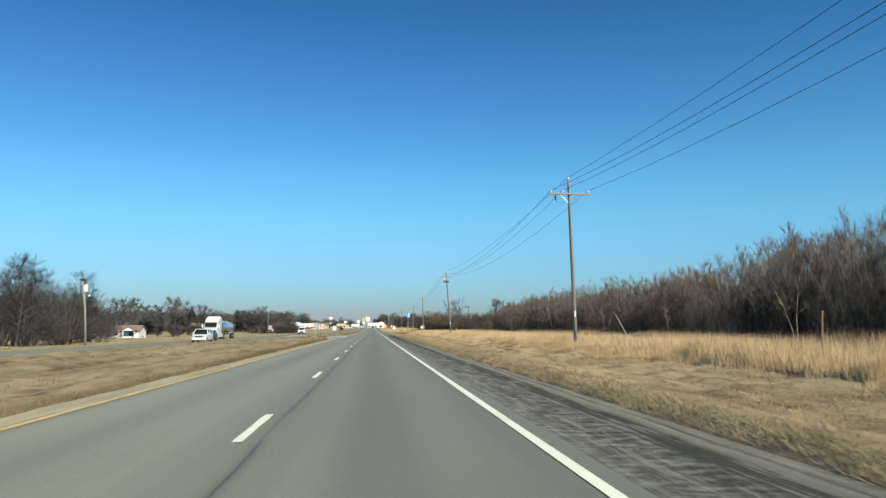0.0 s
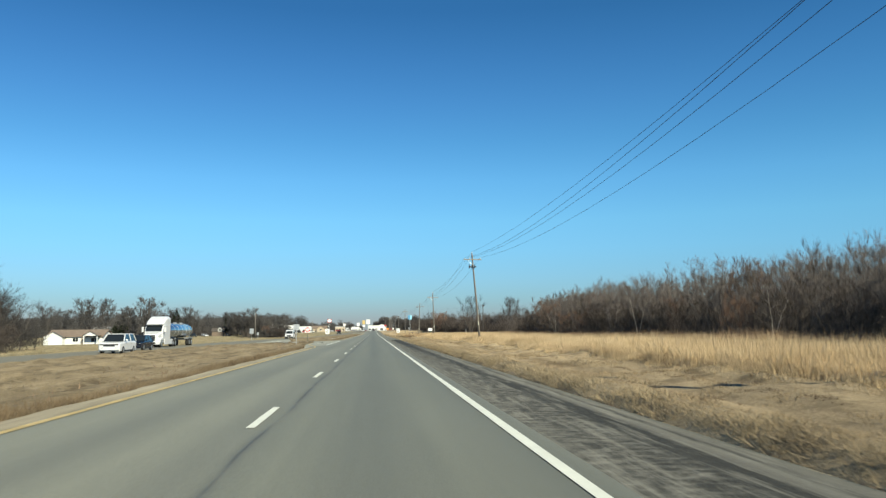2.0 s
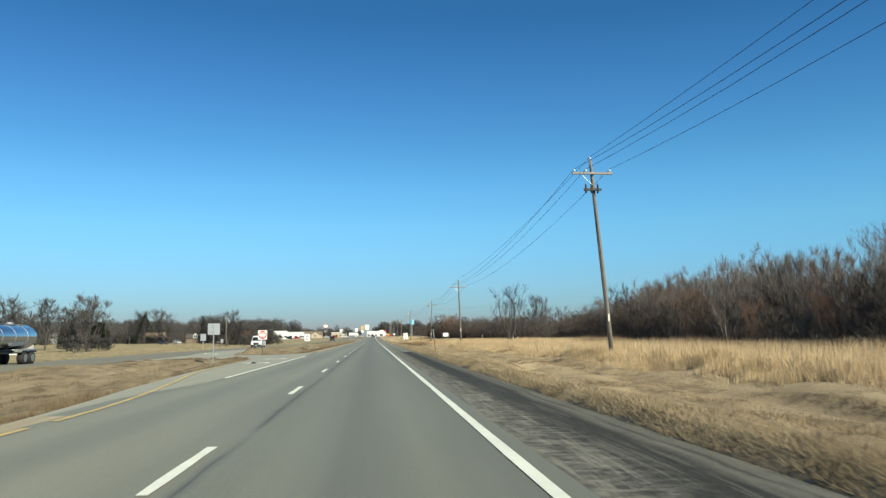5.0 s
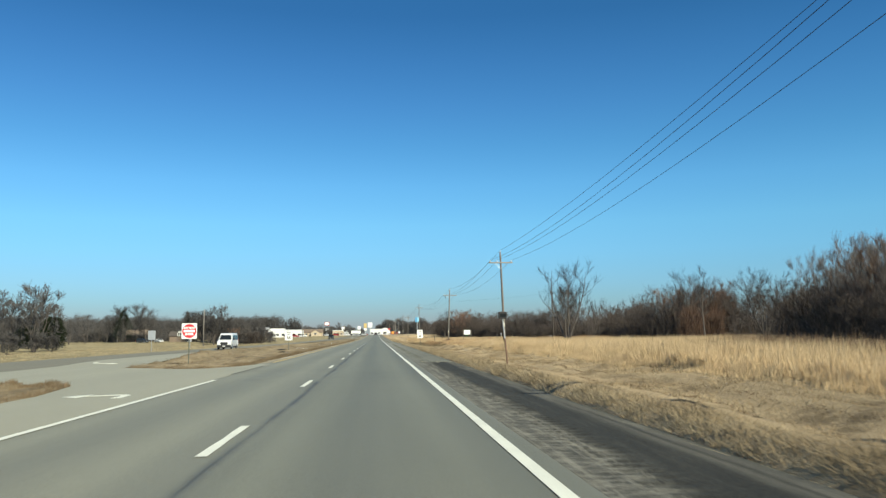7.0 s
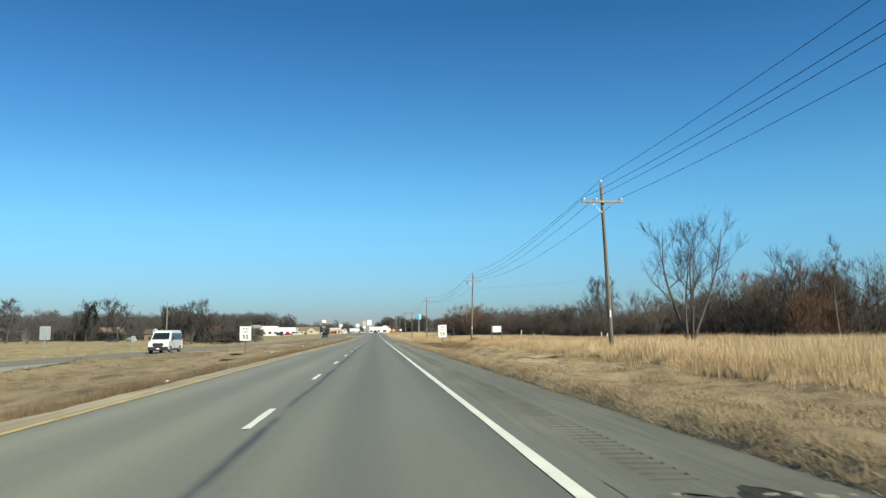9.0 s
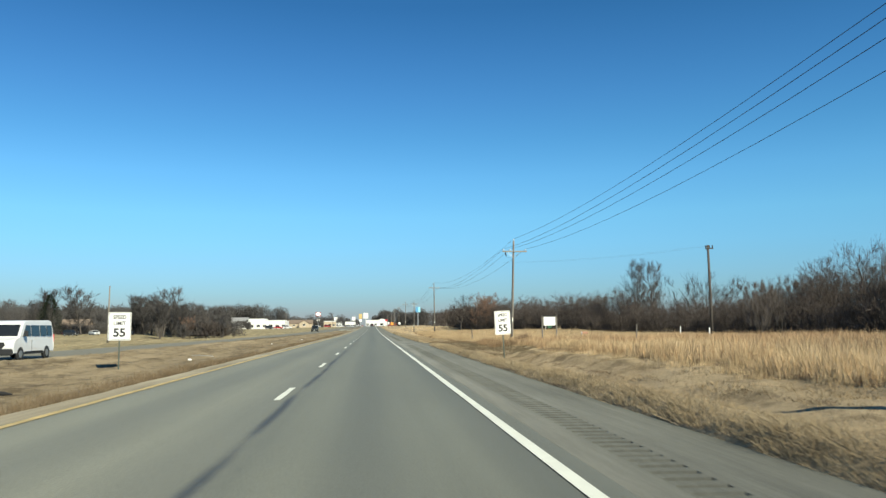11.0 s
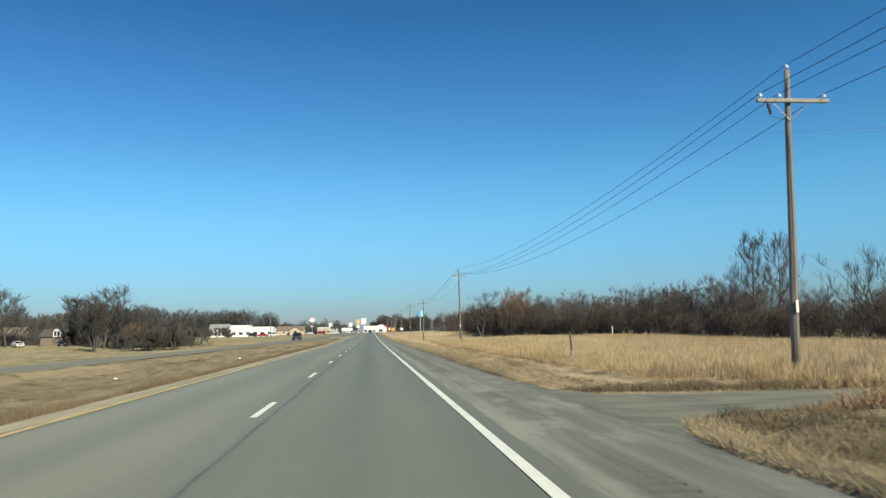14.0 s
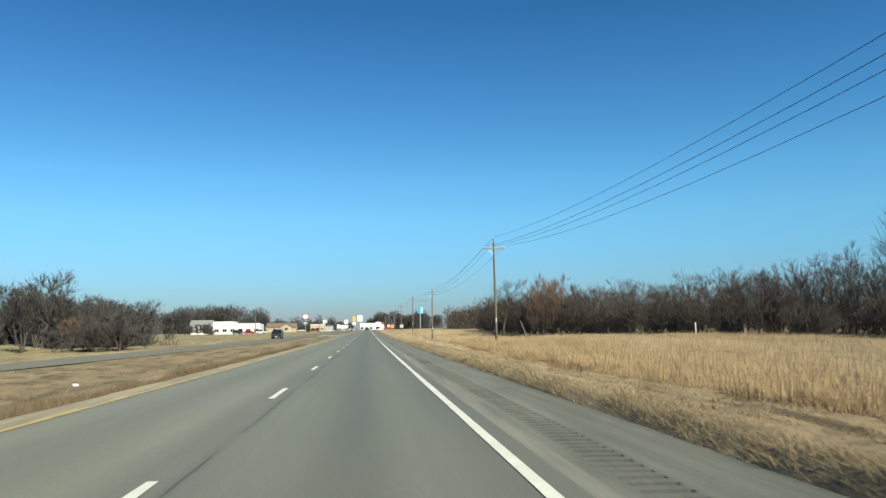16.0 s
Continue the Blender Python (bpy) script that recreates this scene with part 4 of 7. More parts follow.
x, y, h = keep_off(x, y, h)
blades("drive_lip", x, y, h, 0.012 + h * 0.05, M_FRINGE, "rough brown grass lip along the field drive", 0.6, 86)
x, y, rng = scatter(16000, 9.6, 15.5, 237.5, 243.6, 87)
ok = value_noise(x / 1.4 + 3, y / 1.6 + 9) > -0.1
x, y = x[ok], y[ok]
h = rng.uniform(0.2, 0.62, len(x)) * np.clip((x - 9.2) * 0.6, 0.3, 1)
x, y, h = keep_off(x, y, h)
blades("russet_grass", x, y, h, 0.014 + 0.018 * h, M_RUSSET, "matted russet-brown growth beside the field drive", 0.7, 88)
rng = np.random.default_rng(81)
x = np.concatenate([rng.normal(13.9, 0.32, 420), rng.normal(13.2, 0.9, 900)])
y = np.concatenate([rng.normal(241.4, 0.4, 420), rng.normal(241.2, 1.2, 900)])
h = np.concatenate([rng.uniform(0.4, 1.0, 420), rng.uniform(0.15, 0.5, 900)])
x, y, h = keep_off(x, y, h)
blades("corner_weeds", x, y, h, 0.016 + 0.02 * h, M_TWIG_RED, "thin dead russet weeds beside the field drive", 0.4, 82)
x, y, rng = scatter(26000, 9, 34, 352, 470, 23)
h = rng.uniform(0.12, 0.42, len(x)) * np.clip(0.5 + (x - 9) * 0.05, 0.5, 1.4)
blades("bank_grass", x, y, h, 0.03 + 0.03 * h, M_TALL, "dry straw grass on the roadside bank", 0.2, 24)


# ---- trees ----
def grow(rng, height, width, base, stems, n1, n2, n3, fan, r0, flare=0.35, whip=0.6, start=0.22, up=0.3):
    """A bare tree inside a rounded, uneven crown: limbs as (p, q, rp, rq) and twigs as (p, q)."""
    limbs, twigs = [], []
    a, zc, b = width / 2, height * (1 + base) / 2, height * (1 - base) / 2
    ph = rng.uniform(0, 6.28, 6)

    def reach(p):
        """How far out a point lies, 1 at the crown's uneven edge."""
        az = math.atan2(p[1], p[0])
        edge = 0.92 + 0.13 * math.sin(3 * az + ph[0] + 2.0 * p[2] / height) + 0.10 * math.sin(5 * az + ph[1] - 7.0 * p[2] / height) + 0.08 * math.sin(11 * p[2] / height + ph[2])
        return math.sqrt((p[0] / a) ** 2 + (p[1] / a) ** 2 + ((p[2] - zc) / b) ** 2) / edge

    def unit(v):
        return v / (np.linalg.norm(v) + 1e-9)

    def run(p, d, length, r0_, r1_, n, jitter, up):
        """A wavering branch; returns its points and radii."""
        pts, rad, dd = [p], [r0_], d
        for i in range(n):
            dd = unit(dd + rng.normal(0, jitter, 3) + np.array([0, 0, up]))
            q = pts[-1] + dd * length / n
            if i and reach(q) > 1.05 and q[2] > zc * 0.6:
                q = pts[-1] + dd * length / n * 0.6
            pts.append(q)
            rad.append(r0_ + (r1_ - r0_) * (i + 1) / n)
        limbs.extend(zip(pts[:-1], pts[1:], rad[:-1], rad[1:]))
        return pts, rad

    def at(pts, t):
        k = min(int(t * (len(pts) - 1)), len(pts) - 2)
        return pts[k] + (pts[k + 1] - pts[k]) * (t * (len(pts) - 1) - k), unit(pts[k + 1] - pts[k]), k

    for s in range(stems):
        turn = 2 * math.pi * s / stems + rng.uniform(-0.4, 0.4)
        out = np.array([math.cos(turn), math.sin(turn), 0.0]) * (flare * rng.uniform(0.5, 1.2) if stems > 1 else 0.05)
        foot = np.array([math.cos(turn), math.sin(turn), 0]) * (r0 * 0.35 if stems > 1 else 0) + np.array([0, 0, -0.15])
        tall = height * rng.uniform(0.80, 0.95) * (1.0 if s % 2 == 0 or stems < 3 else 0.85)
        rr = r0 * (1.0 if stems == 1 else rng.uniform(0.5, 0.8))
        trunk, tr = run(foot, unit(out + np.array([0, 0, 1.0])), tall, rr, rr * 0.12, 7, 0.07, 0.03)
        m1 = max(3, int(n1 / (stems ** 0.6)))
        for j in range(m1):
            t = start + (0.96 - start) * (j + rng.uniform(0.1, 0.9)) / m1
            p, d, k = at(trunk, t)
            az = j * 2.4 + rng.uniform(-0.5, 0.5) + turn
            side = np.array([math.cos(az), math.sin(az), 0.0])
            rise = 0.45 + 0.75 * t
            ln = (a * 1.05) * (1.12 - 0.75 * max(0.0, t - 0.35)) * rng.uniform(0.65, 1.1) * (1 if stems == 1 else 0.75)
            limb, lr = run(p, unit(side + d * rise * 0.7 + np.array([0, 0, 0.15])), ln, max(0.012, tr[k] * 0.55), max(0.006, tr[k] * 0.08), 5, 0.11, 0.06)
            for _ in range(n2):
                u = rng.uniform(0.12, 0.95)
                p2, d2, k2 = at(limb, u)
                o = unit(rng.normal(0, 1, 3))
                sub, _r = run(p2, unit(d2 * 0.75 + o * 0.7 + np.array([0, 0, up])), ln * rng.uniform(0.28, 0.5) * (1.15 - 0.4 * u), max(0.008, lr[k2] * 0.6), 0.005, 3, 0.14, 0.06)
                for _ in range(n3):
                    p3, d3, _k = at(sub, rng.uniform(0.15, 1.0))
                    o = unit(rng.normal(0, 1, 3))
                    e = p3 + unit(d3 * 0.8 + o * 0.6 + np.array([0, 0, up])) * ln * rng.uniform(0.26, 0.55)
                    twigs.append((p3, e, 1.6))
                    for _ in range(fan):
                        f = p3 + (e - p3) * rng.uniform(0.0, 0.95)
                        g = unit((e - p3) * 0.85 / (np.linalg.norm(e - p3) + 1e-6) + unit(rng.normal(0, 1, 3)) * 0.6 + np.array([0, 0, up]))
                        h = f + g * whip * rng.uniform(0.5, 1.5)
                        if reach(h) > 1.12:
                            h = f + g * whip * rng.uniform(0.3, 0.9)
                        twigs.append((f, h, 1.0))
    return limbs, twigs


def limb_arrays(p, q, rp, rq, sides=5):
    d = (q - p) / (np.linalg.norm(q - p, axis=1)[:, None] + 1e-9)
    u = np.cross(d, np.array([0.31, 0.95, 0.05]))
    u /= np.linalg.norm(u, axis=1)[:, None] + 1e-9
    w = np.cross(d, u)
    ang = 2 * np.pi * np.arange(sides) / sides
    ring = u[:, None] * np.cos(ang)[None, :, None] + w[:, None] * np.sin(ang)[None, :, None]
    v = np.concatenate([p[:, None] + ring * rp[:, None, None], q[:, None] + ring * rq[:, None, None]], 1)
    j = np.arange(sides)
    f = np.stack([j, (j + 1) % sides, (j + 1) % sides + sides, j + sides], 1)
    f = (np.arange(len(p)) * 2 * sides)[:, None, None] + f[None]
    return v.reshape(-1, 3), f.reshape(-1, 4)


def twig_arrays(p, q, r):
    """Tapering sprays from p to q, each one slim pointed blade, turned at random about its length."""
    n = len(p)
    d = q - p
    d = d / (np.linalg.norm(d, axis=1)[:, None] + 1e-9)
    u = np.cross(d, np.array([0.31, 0.95, 0.05]))
    u /= np.linalg.norm(u, axis=1)[:, None] + 1e-9
    w = np.cross(d, u)
    a = (np.arange(n) * 2.39996)[:, None]
    side = (u * np.cos(a) + w * np.sin(a)) * r[:, None]
    v = np.stack([p - side, p + side, q], 1)
    return v.reshape(-1, 3), np.arange(3 * n).reshape(n, 3)


TREE_DATA = {}


def tree_kind(kind, name, label, seed, height, width, base, stems, n1, n2, n3, fan, r0, twig_r, twig_mat, flare=0.35, whip=0.6, start=0.22, bark=None, up=0.3):
    """One bare tree, as a trunk with limbs and a crown of twigs; copied for the rest."""
    rng = np.random.default_rng(seed)
    limbs, twigs = grow(rng, height, width, base, stems, n1, n2, n3, fan, r0, flare, whip, start, up)
    lp, lq = np.array([s[0] for s in limbs]), np.array([s[1] for s in limbs])
    ra, rb = np.array([s[2] for s in limbs]), np.array([s[3] for s in limbs])
    tp, tq = np.array([s[0] for s in twigs]), np.array([s[1] for s in twigs])
    tr = twig_r * np.array([s[2] for s in twigs]) * rng.uniform(0.7, 1.4, len(twigs))
    k = height / np.percentile(tq[:, 2], 99.6)
    lp, lq, tp, tq = lp * k, lq * k, tp * k, tq * k
    TREE_DATA[kind] = (lp, lq, ra, rb, tp, tq, tr)
    root = thing(name, label, "tree", "roadside trees")
    stout = ra > 0.035
    v, f = limb_arrays(lp[stout], lq[stout], ra[stout], rb[stout], 6)
    v2, f2 = limb_arrays(lp[~stout], lq[~stout], ra[~stout], rb[~stout], 3)
    part("trunk", raw_mesh("trunk", np.concatenate([v, v2]), np.concatenate([f, f2 + len(v)]), bark or M_BARK, True), None, root)
    part("crown", raw_mesh("crown", *twig_arrays(tp, tq, tr), twig_mat), None, root)
    return root


LBL = "bare winter tree with grey-brown limbs and fine twigs"
KINDS = {
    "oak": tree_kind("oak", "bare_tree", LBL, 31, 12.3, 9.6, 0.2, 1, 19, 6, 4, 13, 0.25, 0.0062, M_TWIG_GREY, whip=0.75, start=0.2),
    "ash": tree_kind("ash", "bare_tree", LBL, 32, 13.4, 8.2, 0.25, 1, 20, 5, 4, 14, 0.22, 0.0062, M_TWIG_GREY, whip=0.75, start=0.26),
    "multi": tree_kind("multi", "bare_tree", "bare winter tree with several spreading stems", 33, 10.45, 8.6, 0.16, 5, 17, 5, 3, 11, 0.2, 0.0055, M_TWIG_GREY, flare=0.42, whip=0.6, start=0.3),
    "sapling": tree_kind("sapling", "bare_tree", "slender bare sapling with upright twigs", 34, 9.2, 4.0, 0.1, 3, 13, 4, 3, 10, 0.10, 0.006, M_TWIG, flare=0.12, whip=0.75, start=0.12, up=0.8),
    "russet": tree_kind("russet", "bare_tree", "russet bare thicket tree with dense fine twigs", 35, 9.2, 7.2, 0.0, 5, 17, 5, 4, 11, 0.12, 0.0057, M_TWIG_RED, flare=0.3, whip=0.75, start=0.06, up=0.7),
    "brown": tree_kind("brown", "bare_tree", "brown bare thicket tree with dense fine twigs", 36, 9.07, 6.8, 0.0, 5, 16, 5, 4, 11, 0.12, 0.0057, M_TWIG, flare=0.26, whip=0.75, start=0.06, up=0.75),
    "bush": tree_kind("bush", "bare_bush", "low bare bush with dense brown twigs", 37, 4.04, 4.4, -0.15, 7, 13, 4, 4, 8, 0.05, 0.0057, M_TWIG_MID, flare=0.5, whip=0.42, start=0.08),
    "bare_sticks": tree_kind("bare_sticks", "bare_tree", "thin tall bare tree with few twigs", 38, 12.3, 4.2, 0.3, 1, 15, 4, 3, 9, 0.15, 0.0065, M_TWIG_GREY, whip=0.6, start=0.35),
    "slender": tree_kind("slender", "bare_tree", "tall slender bare tree with upright limbs", 40, 15.2, 8.0, 0.28, 1, 20, 5, 4, 11, 0.2, 0.009, M_TWIG_HAZE, whip=0.8, start=0.3, up=0.5),
    "vase": tree_kind("vase", "bare_tree", "spreading bare tree with fanned limbs from a short trunk", 41, 10.6, 12.0, 0.1, 8, 16, 5, 4, 8, 0.24, 0.009, M_TWIG_MID, flare=0.85, whip=0.7, start=0.25, up=0.5),
    "birch": tree_kind("birch", "bare_tree", "pale forked bare trunk before the woods", 39, 6.0, 2.6, 0.25, 2, 9, 3, 3, 6, 0.065, 0.0055, M_TWIG, flare=0.18, whip=0.45, start=0.4, bark=M_BARK_PALE),
}
# the same trees with stouter sprays in haze-greyed colour, for those that stand far off
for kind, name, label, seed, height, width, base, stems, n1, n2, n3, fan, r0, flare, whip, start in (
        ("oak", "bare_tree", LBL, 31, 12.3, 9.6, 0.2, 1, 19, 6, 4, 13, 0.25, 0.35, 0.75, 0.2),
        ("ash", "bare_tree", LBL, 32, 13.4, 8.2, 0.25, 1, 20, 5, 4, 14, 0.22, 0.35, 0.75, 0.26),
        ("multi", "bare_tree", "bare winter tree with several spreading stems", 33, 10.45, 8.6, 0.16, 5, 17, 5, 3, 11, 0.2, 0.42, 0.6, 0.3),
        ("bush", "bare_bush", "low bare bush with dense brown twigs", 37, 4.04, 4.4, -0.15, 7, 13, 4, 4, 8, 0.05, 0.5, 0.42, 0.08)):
    KINDS["far_" + kind] = tree_kind("far_" + kind, name, label, seed, height, width, base, stems, n1, n2, n3, fan, r0, 0.022, M_TWIG_HAZE, flare, whip, start)
USED = set()


def plant(kind, x, y, scale=1.0, turn=0.0, sink=0.0):
    m = pose(x, y, float(ground_z(x, y)) - sink, 0, 0, turn)
    ob = KINDS[kind]
    if kind not in USED:
        USED.add(kind)
        ob.scale = (scale, scale, scale)
        ob.matrix_basis = m @ Matrix.Diagonal((scale, scale, scale, 1))
        return ob
    c = copy_thing(ob, m)
    c.scale = (scale, scale, scale * random.uniform(0.92, 1.08))
    return c


rt = random.Random(5)
# the woods on the near side: the front rows as single trees, those behind joined
def wood_stuff(name, label, spots, twig_mat=None, keep=0.4, stout=1.4, thick=0.03):
    """Many bare trees joined, with fewer and stouter twigs: spots are (kind, x, y, scale, turn)."""
    rng = np.random.default_rng(len(spots))
    L, T = [], []
    for kind, x, y, sc, turn in spots:
        lp, lq, ra, rb, tp, tq, tr = TREE_DATA[kind]
        c, sn = math.cos(radians(turn)), math.sin(radians(turn))
        rot = np.array([[c, sn, 0], [-sn, c, 0], [0, 0, 1]]) * sc
        o = np.array([x, y, float(ground_z(x, y))])
        ok = ra > thick
        L.append((lp[ok] @ rot + o, lq[ok] @ rot + o, ra[ok] * sc, rb[ok] * sc))
        ok = rng.uniform(0, 1, len(tp)) < keep
        T.append((tp[ok] @ rot + o, tq[ok] @ rot + o, tr[ok] * sc * stout))
    v, f = limb_arrays(*[np.concatenate([q[i] for q in L]) for i in range(4)], sides=4)
    tagged(new(name, raw_mesh(name, v, f, M_BARK, True)), label + ", trunks and limbs", "woods", kind="stuff")
    v, f = twig_arrays(*[np.concatenate([q[i] for q in T]) for i in range(3)])
    tagged(new(name, raw_mesh(name, v, f, twig_mat or M_TWIG)), label + ", fine twigs", "woods", kind="stuff")


HEIGHT = {"oak": 12.3, "ash": 13.4, "multi": 10.45, "sapling": 9.2, "russet": 9.2, "brown": 9.07, "bush": 4.04, "bare_sticks": 12.3, "birch": 6.0}


def swell(y):
    """How the height of the roadside woods rises and falls along y."""
    return float(np.interp(y, [-5, 25, 55, 80, 100, 118, 135, 155, 172], [1.08, 1.10, 1.02, 0.86, 0.88, 0.95, 0.90, 1.0, 1.05]))


def to_height(kind, h):
    return h / HEIGHT[kind] * 1.12


for y in np.arange(4, 166, 2.7):
    e = float(wood_edge(y))
    k = rt.choice(["bush", "bush", "brown", "russet" if 60 < y < 150 else "bush"])
    plant(k, e + rt.uniform(0, 1.5), y + rt.uniform(-1, 1), to_height(k, rt.uniform(2.6, 4.4)), rt.uniform(0, 360))
    k = rt.choice(["brown", "sapling", "sapling", "russet", "brown"])
    plant(k, e + rt.uniform(2.5, 5), y + rt.uniform(-1, 1), to_height(k, swell(y) * rt.uniform(5.0, 6.8)), rt.uniform(0, 360))
spots = []
for y in np.arange(-2, 172, 1.9):
    e = float(wood_edge(y))
    for lo, hi, h0, h1, kinds in ((2, 5, 4.5, 6.3, ["brown", "russet", "sapling"]), (6, 10, 6.0, 8.0, ["sapling", "ash", "bare_sticks", "brown"]), (11, 18, 7.5, 9.6, ["ash", "oak", "bare_sticks", "sapling"])):
        k = rt.choice(kinds)
        spots.append((k, e + rt.uniform(lo, hi), y + rt.uniform(-1, 1), to_height(k, swell(y) * rt.uniform(h0, h1)), rt.uniform(0, 360)))
wood_stuff("roadside_woods", "dense bare brown woods behind the tall grass", spots, None, 0.6, 1.2)
def set_back(y):
    """The corner of the field lies open: there the woods stand far back."""
    return float(np.interp(y, [172, 212, 236, 252], [58, 52, 14, 0]))


for y in np.arange(240, 345, 6.0):
    e = float(wood_edge(y)) + set_back(y)
    plant("bush", e + rt.uniform(0, 5), y + rt.uniform(-2, 2), to_height("bush", rt.uniform(2.6, 4.4)), rt.uniform(0, 360))
for y in np.arange(345, 450, 6.0):
    e = float(wood_edge(y))
    k = rt.choice(["bush", "bush", "multi"])
    plant(k, e + rt.uniform(0, 3), y + rt.uniform(-2, 2), to_height(k, rt.uniform(4, 7)), rt.uniform(0, 360))
def field_swell(y):
    """The woods behind the field rise and fall in crowns."""
    return float(np.interp(y, [172, 200, 240, 256, 284, 294, 326, 342, 352, 375, 400, 455], [0.9, 0.9, 0.9, 1.0, 0.98, 0.56, 0.60, 0.86, 0.92, 0.85, 0.88, 0.9])) * (1 + 0.1 * math.sin(y * 0.31) + 0.06 * math.sin(y * 0.83 + 2))


spots = []
for y in np.arange(172, 455, 2.0):
    e = float(wood_edge(y)) + set_back(y)
    for lo, hi, h0, h1, kinds in ((0.5, 3, 2.4, 3.6, ["bush"]), (1, 6, 4, 6.0, ["brown", "russet", "multi", "bush"]), (4, 12, 6.0, 8.0, ["brown", "multi", "oak", "russet"]), (8, 22, 7.6, 9.6, ["oak", "ash", "oak"])):
        k = rt.choice(kinds)
        spots.append((k, e + rt.uniform(lo, hi), y + rt.uniform(-1.5, 1.5), to_height(k, field_swell(y) * rt.uniform(h0, h1)), rt.uniform(0, 360)))
wood_stuff("field_woods", "bare grey-brown woods behind the field", spots, M_TWIG_MID, 0.5, 1.9)
# single trees that stand out
plant("brown", -46, 403, 0.72, 30)
plant("brown", -42, 400, 0.6, 130)
plant("russet", -50, 406, 0.7, 210)
plant("multi", 23.6, 198.5, 0.86, 40)
plant("russet", 61, 247.5, 1.27, 10)
plant("russet", 65, 250, 1.15, 120)
plant("russet", 57, 251, 1.05, 220)
plant("oak", 58, 243, 1.0, 200)
plant("multi", 49.2, 203, 0.86, 200)
plant("bush", 52, 207, 0.7, 30)
plant("bare_sticks", 51.8, 226, 0.95, 15)
plant("brown", 44, 260, 0.75, 60)
plant("slender", 57, 336.5, 1.0, 30)
plant("slender", 57.3, 330, 0.95, 140)
plant("vase", 62, 315, 1.0, 250)
plant("bare_sticks", 64, 356, 0.95, 100)
plant("russet", 32, 392, 1.15, 80)
plant("russet", 35, 398, 1.2, 190)
plant("oak", 28.5, 413, 0.95, 60)
for x, y, h, turn in ((26.3, 33.5, 4.6, 20), (25.9, 52.0, 3.4, 80), (26.2, 70.5, 4.2, 200), (26.6, 96.0, 5.2, 130), (26.4, 103.0, 4.4, 300), (26.8, 14.0, 4.0, 260), (27.0, 131.0, 4.4, 40)):
    plant("birch", x, y, to_height("birch", h) * 0.9, turn)
# beyond the far carriageway
for x, y, s in [(-48, 128, 0.95), (-51, 138, 0.95), (-44, 112, 0.85), (-53, 122, 1.0), (-48, 104, 0.95), (-44, 94, 0.9)]:
    plant(rt.choice(["oak", "ash", "multi"]), x, y, s, rt.uniform(0, 360))
far_trees = []
for _ in range(90):
    ty = rt.uniform(92, 152)
    edge = np.interp(ty, [92, 110, 125, 150], [-40, -42, -46.5, -50.5])
    far_trees.append((rt.choice(["oak", "ash", "multi", "brown", "multi"]), edge - 1 - 18 * rt.random() ** 1.3, ty, rt.uniform(0.64, 0.9), rt.uniform(0, 360)))
for _ in range(40):
    ty = rt.uniform(92, 152)
    far_trees.append(("bush", float(np.interp(ty, [92, 110, 125, 150], [-40, -42, -46, -49])) - rt.uniform(0, 5), ty, rt.uniform(0.8, 1.25), rt.uniform(0, 360)))
wood_stuff("far_side_woods", "bare grey woods beyond the far carriageway", far_trees, M_TWIG_HAZE, 0.42, 1.7)
for x, y, s in [(-42, 122, 0.8), (-44, 108, 0.9), (-41, 99, 0.8), (-46, 130, 0.9), (-47, 90, 1.0), (-52, 97, 1.0), (-58, 128, 1.1), (-50, 114, 1.0), (-56, 102, 1.1), (-62, 108, 1.1), (-54, 84, 1.0), (-49, 122, 1.0)]:
    plant("bush", x, y, s * 1.1, rt.uniform(0, 360))
for kind, x, y, s in [("multi", -74, 292, 1.5), ("ash", -101, 332, 1.25), ("oak", -92, 292, 1.25), ("bush", -70, 283, 1.2), ("bush", -64, 277, 1.0), ("bush", -66, 262, 1.1), ("oak", -120, 330, 1.2), ("oak", -104, 440, 1.2), ("oak", -93, 442, 1.3), ("multi", -110, 380, 1.2), ("oak", -130, 300, 1.2), ("ash", -140, 290, 1.2), ("bush", -82, 300, 1.2),
                      ("oak", -69, 436, 1.05), ("multi", -64, 425, 1.05), ("oak", -72, 448, 1.0), ("multi", -60, 440, 1.1), ("oak", -55, 420, 0.9), ("multi", -52, 430, 1.0), ("multi", -58, 405, 1.0), ("bush", -44, 398, 1.3), ("multi", -39.5, 398, 0.66), ("oak", -62, 423, 1.2), ("oak", -70, 431, 1.05), ("multi", -66, 437, 1.1), ("oak", -58, 429, 0.82), ("ash", -77, 446, 0.9), ("bush", -66, 600, 1.2), ("bush", -70, 602, 1.15), ("bush", -73, 600, 1.1), ("bush", -76, 604, 1.3), ("bush", -62, 585, 1.0), ("bush", -58, 560, 1.0), ("bush", -40, 402, 1.4), ("bush", -42, 408, 1.2), ("bush", -47, 404, 1.2), ("bush", -38, 408, 1.1), ("bush", -50, 398, 1.1), ("bush", -47, 412, 1.3), ("multi", -45, 420, 0.8), ("oak", -48, 440, 0.9),
                      ("ash", -82, 300, 0.9), ("multi", -100, 350, 1.0), ("oak", -150, 420, 1.3), ("oak", -135, 400, 1.2), ("ash", -118, 410, 1.1)]:
    plant("far_" + kind, x, y, s, rt.uniform(0, 360))


